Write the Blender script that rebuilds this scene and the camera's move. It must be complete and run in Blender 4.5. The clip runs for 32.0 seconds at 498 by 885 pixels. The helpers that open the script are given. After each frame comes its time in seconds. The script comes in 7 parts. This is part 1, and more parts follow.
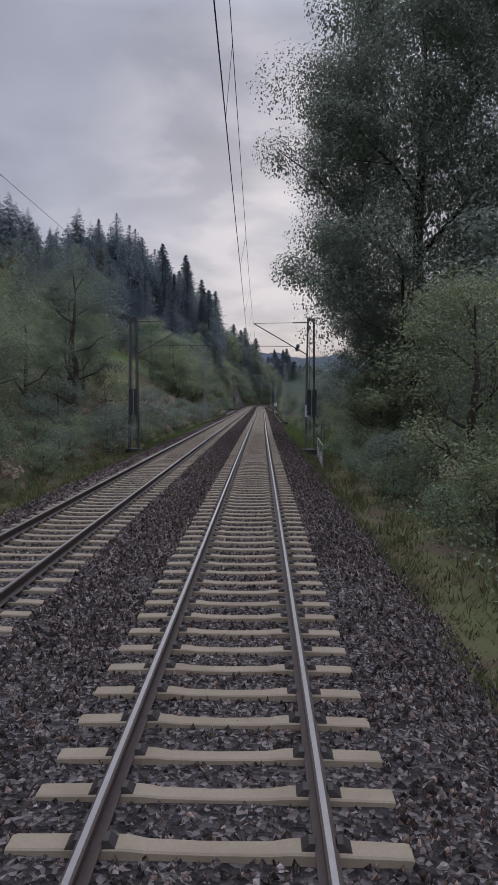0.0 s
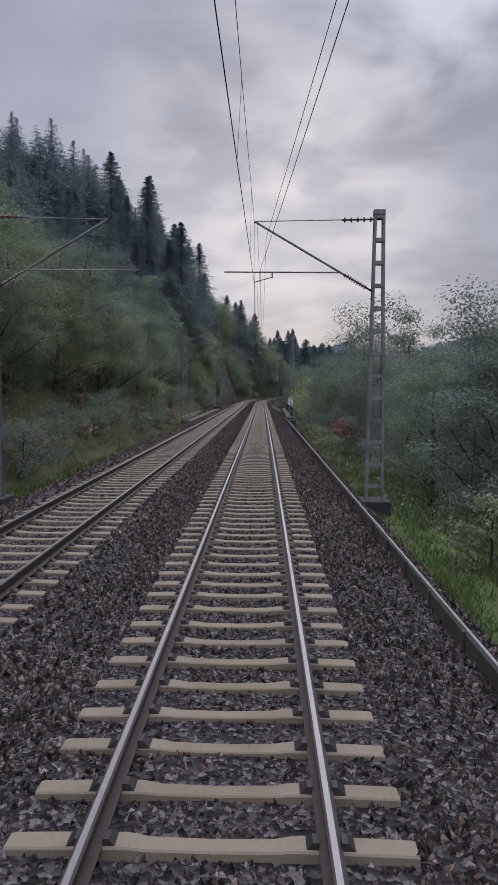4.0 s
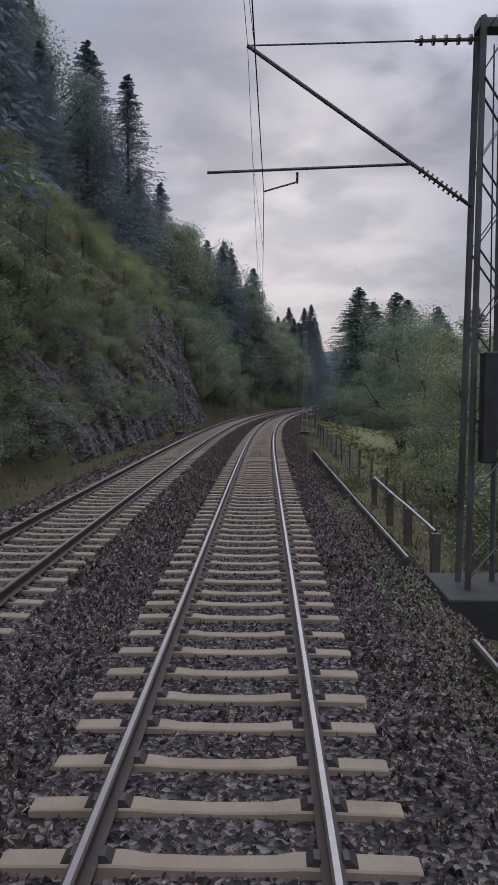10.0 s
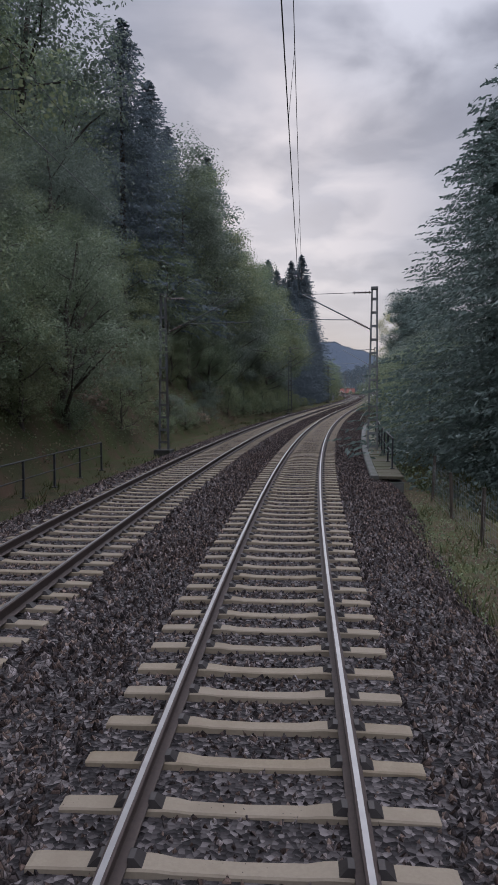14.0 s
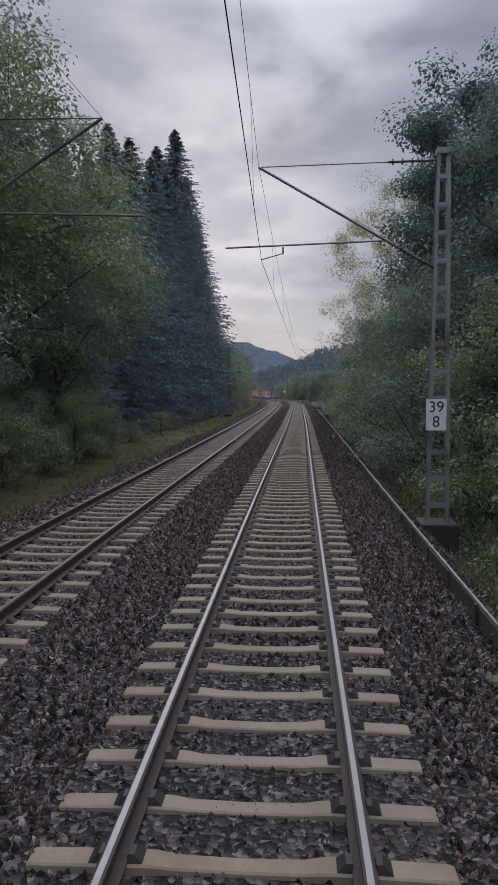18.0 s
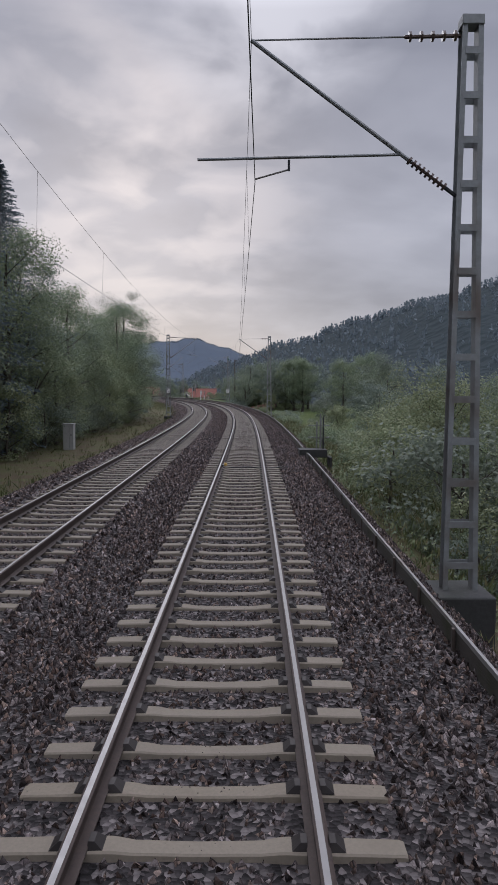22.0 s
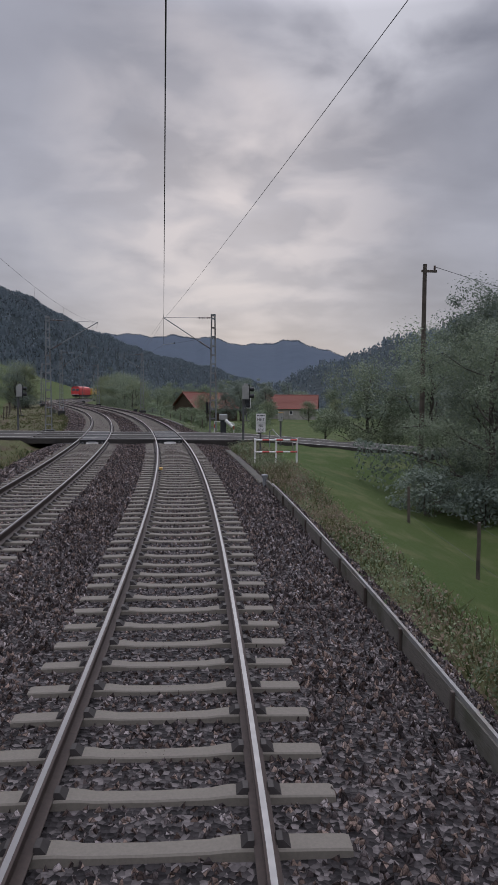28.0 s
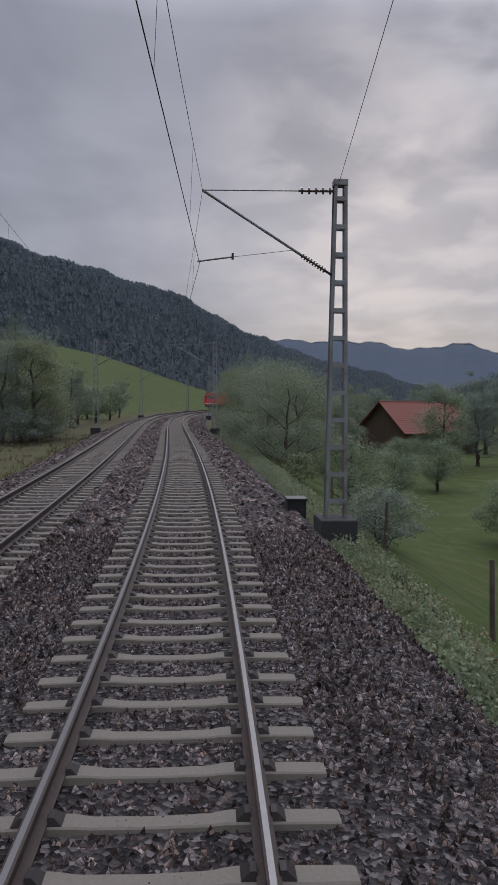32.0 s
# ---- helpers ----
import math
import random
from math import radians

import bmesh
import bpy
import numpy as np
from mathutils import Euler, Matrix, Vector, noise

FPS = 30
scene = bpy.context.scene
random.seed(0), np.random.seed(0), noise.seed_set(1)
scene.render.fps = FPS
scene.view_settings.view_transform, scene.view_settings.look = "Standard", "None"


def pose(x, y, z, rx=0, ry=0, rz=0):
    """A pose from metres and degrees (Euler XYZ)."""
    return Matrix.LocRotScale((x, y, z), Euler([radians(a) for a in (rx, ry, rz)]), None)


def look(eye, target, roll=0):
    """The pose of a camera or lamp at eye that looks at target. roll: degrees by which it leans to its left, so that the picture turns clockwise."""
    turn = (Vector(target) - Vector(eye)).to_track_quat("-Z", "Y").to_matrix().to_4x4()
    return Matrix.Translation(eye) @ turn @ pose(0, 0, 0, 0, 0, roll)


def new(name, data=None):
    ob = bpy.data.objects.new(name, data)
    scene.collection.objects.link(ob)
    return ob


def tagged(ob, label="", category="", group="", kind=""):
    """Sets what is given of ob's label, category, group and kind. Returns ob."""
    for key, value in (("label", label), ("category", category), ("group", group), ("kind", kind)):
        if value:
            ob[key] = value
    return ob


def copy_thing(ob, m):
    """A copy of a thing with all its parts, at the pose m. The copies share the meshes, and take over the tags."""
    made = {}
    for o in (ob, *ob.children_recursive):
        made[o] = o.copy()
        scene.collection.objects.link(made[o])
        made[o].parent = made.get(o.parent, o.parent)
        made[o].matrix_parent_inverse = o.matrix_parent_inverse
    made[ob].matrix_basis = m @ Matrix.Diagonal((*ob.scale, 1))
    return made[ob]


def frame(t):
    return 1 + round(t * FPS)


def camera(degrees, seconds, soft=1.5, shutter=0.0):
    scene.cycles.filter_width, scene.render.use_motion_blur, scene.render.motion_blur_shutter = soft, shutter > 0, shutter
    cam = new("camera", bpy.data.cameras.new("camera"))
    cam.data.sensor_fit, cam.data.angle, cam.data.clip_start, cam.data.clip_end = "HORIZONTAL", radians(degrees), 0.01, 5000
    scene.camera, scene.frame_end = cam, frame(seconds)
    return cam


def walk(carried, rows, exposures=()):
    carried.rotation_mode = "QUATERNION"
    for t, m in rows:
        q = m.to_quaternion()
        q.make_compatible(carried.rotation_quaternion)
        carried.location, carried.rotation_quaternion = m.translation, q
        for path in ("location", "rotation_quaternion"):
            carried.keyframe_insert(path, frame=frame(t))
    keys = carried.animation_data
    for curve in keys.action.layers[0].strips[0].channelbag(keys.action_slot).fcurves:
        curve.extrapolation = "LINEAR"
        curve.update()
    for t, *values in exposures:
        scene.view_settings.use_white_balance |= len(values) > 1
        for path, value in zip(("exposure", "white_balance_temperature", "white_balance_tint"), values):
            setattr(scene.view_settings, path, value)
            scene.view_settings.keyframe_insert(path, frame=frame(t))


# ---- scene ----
cam = camera(38.59, 32.0, soft=1.5)
EXPOSURES = [(t, e + 0.12, 5790 if t < 19.5 else 5950 if t > 21.5 else 5870, 14) for t, e in ((0, .12), (1, .36), (2, .44), (3, .26), (6, .12), (10, .12), (12, .27), (14, .25), (17, .36), (18, .22), (19, .26), (20, .42), (21, .4), (22, .22), (23, .22), (24.5, .18), (26, .04), (32, -.06))]
ROWS = [
    (0, 0.324, 0, 2.674, 86.564, -0.285, 1.055),
    (0.5, 0.326, 9.738, 2.674, 86.436, -0.278, 1.271),
    (1, 0.313, 19.485, 2.675, 86.3, -0.272, 1.376),
    (1.5, 0.284, 29.24, 2.676, 86.154, -0.271, 1.333),
    (2, 0.255, 39.004, 2.677, 86.024, -0.289, 1.24),
    (2.5, 0.24, 48.778, 2.679, 85.936, -0.331, 1.194),
    (3, 0.237, 58.56, 2.682, 85.891, -0.376, 1.17),
    (3.5, 0.239, 68.351, 2.685, 85.881, -0.403, 1.124),
    (4, 0.246, 78.152, 2.689, 85.89, -0.418, 1.072),
    (4.5, 0.257, 87.963, 2.693, 85.904, -0.435, 1.04),
    (5, 0.271, 97.786, 2.699, 85.905, -0.465, 1.052),
    (5.5, 0.286, 107.621, 2.705, 85.878, -0.523, 1.126),
    (6, 0.3, 117.468, 2.711, 85.828, -0.602, 1.235),
    (6.5, 0.302, 127.328, 2.719, 85.81, -0.637, 1.262),
    (7, 0.297, 137.199, 2.728, 85.792, -0.638, 1.23),
    (7.5, 0.291, 147.082, 2.737, 85.738, -0.621, 1.201),
    (8, 0.291, 156.978, 2.748, 85.712, -0.536, 1.204),
    (8.5, 0.298, 166.881, 2.761, 85.785, -0.352, 1.255),
    (9, 0.301, 176.79, 2.775, 85.967, -0.188, 1.338),
    (9.5, 0.29, 186.702, 2.792, 86.226, -0.157, 1.411),
    (10, 0.264, 196.62, 2.812, 86.428, -0.198, 1.421),
    (10.5, 0.226, 206.541, 2.835, 86.458, -0.235, 1.34),
    (11, 0.188, 216.467, 2.862, 86.377, -0.325, 1.293),
    (11.5, 0.17, 226.396, 2.892, 86.282, -0.487, 1.414),
    (12, 0.205, 236.329, 2.927, 86.243, -0.485, 1.404),
    (12.5, 0.332, 246.259, 2.964, 86.288, -0.148, 1.059),
    (13, 0.587, 256.182, 3.005, 86.283, 0.146, 0.544),
    (13.5, 0.998, 266.093, 3.049, 86.129, 0.052, 0.031),
    (14, 1.584, 275.991, 3.095, 86.02, -0.124, -0.586),
    (14.5, 2.354, 285.873, 3.143, 86.11, -0.057, -1.509),
    (15, 3.313, 295.733, 3.193, 86.179, 0.058, -2.529),
    (15.5, 4.459, 305.569, 3.245, 86.185, 0.144, -3.562),
    (16, 5.787, 315.377, 3.298, 86.156, 0.194, -4.563),
    (16.5, 7.289, 325.158, 3.353, 86.122, 0.197, -5.493),
    (17, 8.949, 334.912, 3.41, 86.111, 0.143, -6.259),
    (17.5, 10.741, 344.641, 3.469, 86.142, 0.043, -6.871),
    (18, 12.63, 354.351, 3.529, 86.2, -0.026, -7.522),
    (18.5, 14.581, 364.048, 3.592, 86.261, 0.001, -8.382),
    (19, 16.576, 373.735, 3.657, 86.315, 0.046, -9.286),
    (19.5, 18.602, 383.414, 3.724, 86.349, 0.028, -10.007),
    (20, 20.634, 393.091, 3.795, 86.338, -0.011, -10.499),
    (20.5, 22.651, 402.774, 3.868, 86.267, -0.019, -10.754),
    (21, 24.653, 412.468, 3.945, 86.173, -0.041, -10.928),
    (21.5, 26.644, 422.17, 4.025, 86.1, -0.12, -11.117),
    (22, 28.626, 431.882, 4.11, 86.062, -0.184, -11.239),
    (22.5, 30.601, 441.602, 4.198, 86.063, -0.164, -11.209),
    (23, 32.571, 451.33, 4.29, 86.104, -0.112, -11.142),
    (23.5, 34.531, 461.068, 4.385, 86.173, -0.094, -11.179),
    (24, 36.467, 470.819, 4.485, 86.245, -0.108, -11.113),
    (24.5, 38.341, 480.591, 4.588, 86.288, -0.145, -10.856),
    (25, 40.093, 490.397, 4.694, 86.281, -0.212, -10.523),
    (25.5, 41.668, 500.243, 4.802, 86.241, -0.291, -10.007),
    (26, 43.02, 510.133, 4.912, 86.2, -0.359, -9.222),
    (26.5, 44.119, 520.064, 5.023, 86.187, -0.392, -8.02),
    (27, 44.942, 530.031, 5.135, 86.225, -0.374, -6.471),
    (27.5, 45.461, 540.029, 5.247, 86.306, -0.332, -4.873),
    (28, 45.682, 550.045, 5.359, 86.404, -0.336, -3.313),
    (28.5, 45.627, 560.077, 5.47, 86.487, -0.426, -1.76),
    (29, 45.306, 570.123, 5.581, 86.485, -0.479, -0.189),
    (29.5, 44.721, 580.176, 5.69, 86.366, -0.385, 1.379),
    (30, 43.862, 590.229, 5.797, 86.296, -0.267, 2.982),
    (30.5, 42.714, 600.272, 5.902, 86.419, -0.258, 4.633),
    (31, 41.273, 610.296, 6.005, 86.63, -0.321, 6.283),
    (31.5, 39.543, 620.293, 6.105, 86.794, -0.389, 7.899),
    (32, 37.535, 630.257, 6.202, 86.916, -0.453, 9.37),
]
walk(cam, [(t, pose(x, y, z, rx, ry, rz)) for t, x, y, z, rx, ry, rz in ROWS], EXPOSURES)

# the line: curvature (1/km, to the left) and gradient change at even stations
CURVE = [0.271, 0.145, 0.019, -0.052, -0.074, -0.031, 0.035, 0.036, 0.012, -0.005, 0.059, 0.133, -0.214, -1.064, -1.815, -1.912, -1.872, -1.722, -1.232, -0.625, -0.104, 0.172, 0.139, 0.026, 0.165, 0.928, 2.167, 2.913, 2.915, 2.643, 2.658, 2.853, 2.851, 2.315, 1.278, 0.302, -0.8, -1.9, -3.0, -3.0, -3.0, -3.0, -3.0, -3.0, -3.0, -3.0, -3.0]
GRADE = [0.027, 0.048, 0.057, 0.08, 0.101, 0.245, 0.416, 0.263, 0.179, 0.171, 0.273, 0.371, 0.404, 0.204, -0.007, -0.177, -0.292, -0.333, -0.213, -0.097, -0.039, -0.015, -0.006, -0.003]
SEP = 4.048
# catenary masts on the right of the line: station, offset, height
MASTS = [(44.7, 3.39, 7.74), (98.5, 3.51, 7.74), (152.4, 3.33, 8.1), (207.5, 3.66, 8.18), (258.3, 3.22, 8.19), (310.3, 3.07, 7.48), (372.2, 3.6, 8.18), (445.2, 3.50, 8.04), (509.2, 3.28, 7.90), (556.0, 3.58, 7.71), (603.5, 3.66, 7.91), (651.0, 3.54, 7.65)]
TRAIN_S = 806.0
# ---- world and light ----
SUN_AZ, SUN_EL = 2.0, 17.0
world = bpy.data.worlds.new("overcast")
scene.world = world
world.use_nodes = True


def nodes_of(tree):
    tree.nodes.clear()

    def add(kind, ins=None, **props):
        n = tree.nodes.new(kind)
        for k, v in props.items():
            setattr(n, k, v)
        for k, v in (ins or {}).items():
            if isinstance(v, bpy.types.NodeSocket):
                tree.links.new(v, n.inputs[k])
            else:
                n.inputs[k].default_value = v
        return n
    return add


def ramp(add, fac, stops, interp="LINEAR"):
    n = add("ShaderNodeValToRGB", {0: fac})
    n.color_ramp.interpolation = interp
    els = n.color_ramp.elements
    while len(els) < len(stops):
        els.new(0.5)
    for e, (p, c) in zip(els, stops):
        e.position = p
        e.color = (*c, 1) if len(c) == 3 else c
    return n.outputs[0]


def build_world():
    add = nodes_of(world.node_tree)
    tc = add("ShaderNodeTexCoord").outputs["Generated"]
    sep = add("ShaderNodeSeparateXYZ", {0: tc})
    up = add("ShaderNodeMath", {0: sep.outputs[2], 1: 0.0}, operation="MAXIMUM").outputs[0]
    den = add("ShaderNodeMath", {0: up, 1: 0.24}, operation="ADD").outputs[0]
    u = add("ShaderNodeMath", {0: sep.outputs[0], 1: den}, operation="DIVIDE").outputs[0]
    v = add("ShaderNodeMath", {0: sep.outputs[1], 1: den}, operation="DIVIDE").outputs[0]
    uv = add("ShaderNodeCombineXYZ", {0: u, 1: v, 2: 3.7}).outputs[0]
    big = add("ShaderNodeTexNoise", {"Vector": uv, "Scale": 1.5, "Detail": 6.0, "Roughness": 0.48, "Distortion": 0.35}).outputs[0]
    fine = add("ShaderNodeTexNoise", {"Vector": uv, "Scale": 3.8, "Detail": 5.0, "Roughness": 0.44, "Distortion": 0.3}).outputs[0]
    both = add("ShaderNodeMath", {0: fine, 1: 0.38}, operation="MULTIPLY").outputs[0]
    both = add("ShaderNodeMath", {0: big, 1: both}, operation="ADD").outputs[0]
    cloud = ramp(add, both, [(0.47, (0.268, 0.267, 0.294)), (0.62, (0.34, 0.337, 0.364)), (0.78, (0.415, 0.41, 0.437)), (0.92, (0.50, 0.485, 0.492))])
    # thin cloud round the hidden sun
    a, e = radians(SUN_AZ), radians(SUN_EL)
    d = (math.sin(a) * math.cos(e), math.cos(a) * math.cos(e), math.sin(e))
    nrm = add("ShaderNodeVectorMath", {0: tc}, operation="NORMALIZE").outputs[0]
    dot = add("ShaderNodeVectorMath", {0: nrm, 1: d}, operation="DOT_PRODUCT").outputs["Value"]
    near = add("ShaderNodeMapRange", {"Value": dot, "From Min": 0.965, "From Max": 0.999}).outputs[0]
    hole = add("ShaderNodeMapRange", {"Value": fine, "From Min": 0.43, "From Max": 0.62}).outputs[0]
    glow = add("ShaderNodeMath", {0: near, 1: hole}, operation="MULTIPLY").outputs[0]
    cloud = add("ShaderNodeMix", {"Factor": glow, 6: cloud, 7: (0.64, 0.588, 0.566, 1)}, data_type="RGBA").outputs[2]
    # a second thin place higher up
    a2, e2 = radians(13), radians(30)
    d2 = (math.sin(a2) * math.cos(e2), math.cos(a2) * math.cos(e2), math.sin(e2))
    dot2 = add("ShaderNodeVectorMath", {0: nrm, 1: d2}, operation="DOT_PRODUCT").outputs["Value"]
    near2 = add("ShaderNodeMapRange", {"Value": dot2, "From Min": 0.982, "From Max": 0.999}).outputs[0]
    hole2 = add("ShaderNodeMapRange", {"Value": fine, "From Min": 0.36, "From Max": 0.56}).outputs[0]
    glow2 = add("ShaderNodeMath", {0: near2, 1: hole2}, operation="MULTIPLY").outputs[0]
    cloud = add("ShaderNodeMix", {"Factor": glow2, 6: cloud, 7: (0.68, 0.66, 0.665, 1)}, data_type="RGBA").outputs[2]
    # brighter overhead
    lift = add("ShaderNodeMapRange", {"Value": up, "From Min": 0.46, "From Max": 0.9, "To Min": 0.84, "To Max": 5.4}).outputs[0]
    cloud = add("ShaderNodeVectorMath", {0: cloud, "Scale": lift}, operation="SCALE").outputs[0]
    sky = add("ShaderNodeTexSky", sky_type="NISHITA", sun_disc=False, sun_elevation=e, sun_rotation=a).outputs[0]
    bg1 = add("ShaderNodeBackground", {0: cloud, 1: 1.0}).outputs[0]
    bg2 = add("ShaderNodeBackground", {0: sky, 1: 0.05}).outputs[0]
    mix = add("ShaderNodeMixShader", {0: 0.12, 1: bg1, 2: bg2}).outputs[0]
    add("ShaderNodeOutputWorld", {0: mix})


build_world()
sun = new("sun", bpy.data.lights.new("sun", "SUN"))
sun.data.energy, sun.data.angle, sun.data.color = 0.5, radians(25), (1.0, 0.97, 0.95)
sun.matrix_world = look((math.sin(radians(SUN_AZ)) * 50, math.cos(radians(SUN_AZ)) * 50, 50 * math.tan(radians(SUN_EL + 15))), (0, 0, 0))
scene.view_settings.exposure = 0.0

# ---- the line in plan ----
SG = np.arange(-20, 900, 2.0)
_k = np.interp(SG, -20 + 20 * np.arange(len(CURVE)), CURVE) * 1e-3
TH = np.concatenate([[0], np.cumsum((_k[1:] + _k[:-1]))])
TH -= np.interp(0, SG, TH)
_m = (TH[1:] + TH[:-1]) / 2
TX = np.concatenate([[0], np.cumsum(-np.sin(_m) * 2.0)])
TY = np.concatenate([[0], np.cumsum(np.cos(_m) * 2.0)])
TX -= np.interp(0, SG, TX)
TY -= np.interp(0, SG, TY)
_sl = np.cumsum(np.interp(SG, -20 + 40 * np.arange(len(GRADE)), GRADE) * 1e-4 * 2)
_sl -= np.interp(0, SG, _sl)
TZ = np.cumsum(_sl * 2.0)
TZ -= np.interp(0, SG, TZ)
S_END = 880.0


def at(s, o, z=0.0):
    """World points at station s, offset o to the right, height z over the rails (arrays or numbers)."""
    s = np.asarray(s, float)
    over = np.minimum(s + 20, 0) + np.maximum(s - 896, 0)
    a = np.interp(s, SG, TH)
    x = np.interp(s, SG, TX) - over * np.sin(a) + o * np.cos(a)
    y = np.interp(s, SG, TY) + over * np.cos(a) + o * np.sin(a)
    return np.stack(np.broadcast_arrays(x, y, np.interp(s, SG, TZ) + z), -1)


def head(s):
    return math.degrees(float(np.interp(s, SG, TH)))


def spot(s, o, z=0.0, turn=0.0):
    """A pose whose y runs along the line and x to the right."""
    return pose(*at(s, o, z), 0, 0, head(s) + turn)


def table(s, rows, col):
    return np.interp(s, [r[0] for r in rows], [r[col] for r in rows])


# station: verge width, fall, depth on the right; verge, slope, height, upper slope, top on the left
RIGHT = [(-60, 6.5, .35, 2.5), (50, 6.0, .35, 3.0), (90, 5.0, .4, 4.0), (110, 3.4, .6, 6.0), (205, 3.6, .7, 6.0), (232, 5.2, .15, 1.2),
         (292, 5.2, .15, 1.2), (308, 3.6, .7, 5.0), (345, 3.2, .7, 6.0), (470, 3.2, .65, 6.0), (525, 3.2, .6, 4.5), (548, 3.2, .55, 2.0),
         (585, 5.0, .2, 1.2), (604, 4.6, .3, 1.6), (615, 4.0, .45, 2.4), (650, 4.2, .55, 3.6), (720, 4.5, .5, 4.2), (900, 5.0, .4, 4.2)]
LEFT = [(-60, 9.0, .45, 6, .30, 40), (40, 8.5, .5, 6, .35, 45), (100, 8.2, .8, 6, .55, 60), (150, 8.8, .6, 7, .5, 45), (180, 10, .7, 8, .75, 46),
        (212, 9.6, .9, 8, .85, 42), (232, 9.2, 2.4, 14, .85, 44), (272, 9.2, 2.4, 14, .85, 44), (300, 9.2, 1.4, 11, .85, 42), (345, 9.2, 1.2, 9, .8, 38),
        (385, 10, .6, 5, .6, 30), (415, 16, .12, 2, .15, 10), (520, 18, .12, 2, .1, 8), (600, 16, .12, 1.5, .15, 12), (650, 14, .15, 2, .28, 25), (900, 14, .15, 2, .3, 25)]


def lane_bend(o):
    """How far along the line the lane has moved at an offset."""
    return -0.22 * np.clip(o, -14, 14) - 0.33 * np.clip(o - 3.4, 0, 10) - np.clip(np.abs(o) - 10, 0, None) ** 1.5 * 0.03


def on_lane(s, o):
    return (np.abs(s - 595.8 - lane_bend(o)) < 4.4) & (np.abs(np.asarray(o) + 2) > 4)


def ground_z(s, o):
    """Height of the ground over the rails."""
    s, o = np.broadcast_arrays(np.asarray(s, float), np.asarray(o, float))
    w, f, d = (table(s, RIGHT, i) for i in (1, 2, 3))
    right = -0.78 - np.clip((o - w) * f, 0, d) - np.clip((o - 150) * 0.05, 0, 3)
    v, m, h, m2, top = (table(s, LEFT, i) for i in (1, 2, 3, 4, 5))
    run = np.maximum(-o - v, 0)
    bank = np.minimum(run * m, h)
    more = np.maximum(run - h / m, 0) * m2
    left = -0.72 + np.minimum(bank + more, top)
    z = np.where(o > -2, right, left)
    # the bank that carries the lane to the crossing
    lane = np.where(o > -2, -0.12 - np.clip((o - 5) * 0.05, 0, 4.5), -0.12 + np.clip((-o - 12) * 0.04, 0, 2.5))
    z = z + 0.44 * np.exp(-((s - 583.5) / 8.5) ** 6) * np.clip((o - 2.6) / 0.3, 0, 1) * np.clip((8.5 - o) / 3, 0, 1)
    mid = 595.8 + lane_bend(o)
    w = np.exp(-((s - mid) / 7.5) ** 4) * np.clip((np.abs(o + 2) - 4.9) / 0.9, 0, 1)
    return z + np.maximum(lane - z, 0) * w

# ---- materials ----
def material(name, build):
    m = bpy.data.materials.new(name)
    m.use_nodes = True
    add = nodes_of(m.node_tree)
    add("ShaderNodeOutputMaterial", {0: build(add)})
    return m


def bsdf(add, color, rough=0.7, metal=0.0, normal=None, spec=0.4):
    ins = {"Base Color": color if isinstance(color, bpy.types.NodeSocket) else (*color, 1), "Roughness": rough, "Metallic": metal, "Specular IOR Level": spec}
    if normal is not None:
        ins["Normal"] = normal
    return add("ShaderNodeBsdfPrincipled", ins).outputs[0]


def coords(add, scale=(1, 1, 1)):
    tc = add("ShaderNodeNewGeometry").outputs["Position"]
    return add("ShaderNodeMapping", {"Vector": tc, "Scale": scale}).outputs[0]


def noise_fac(add, vec, scale, detail=4.0, rough=0.55):
    return add("ShaderNodeTexNoise", {"Vector": vec, "Scale": scale, "Detail": detail, "Roughness": rough}).outputs[0]


def mixc(add, fac, a, b, mode="MIX"):
    ins = {"Factor": fac, 6: a if isinstance(a, bpy.types.NodeSocket) else (*a, 1), 7: b if isinstance(b, bpy.types.NodeSocket) else (*b, 1)}
    return add("ShaderNodeMix", ins, data_type="RGBA", blend_type=mode).outputs[2]


def bumped(add, height, strength=0.5, dist=0.02):
    return add("ShaderNodeBump", {"Height": height, "Strength": strength, "Distance": dist}).outputs[0]


def plain(name, c, rough=0.7, metal=0.0, vary=0.25, scale=6.0, bump=0.15, dist=0.005, spec=0.4, dirt=None):
    """A surface with grain, broad stains and fine relief."""
    def build(add):
        p = coords(add)
        fine, broad = noise_fac(add, p, scale * 8, 5.0), noise_fac(add, p, scale * 0.6, 3.0)
        dark = tuple(x * (1 - vary) for x in c)
        light = tuple(min(x * (1 + vary), 0.9) for x in c)
        col = mixc(add, fine, dark, light)
        second = dirt or tuple(x * (1 - 1.3 * vary) for x in c)
        col = mixc(add, ramp(add, broad, [(0.45, (0, 0, 0)), (0.7, (1, 1, 1))]), col, second)
        return bsdf(add, col, rough, metal, bumped(add, fine, bump, dist), spec)
    return material(name, build)


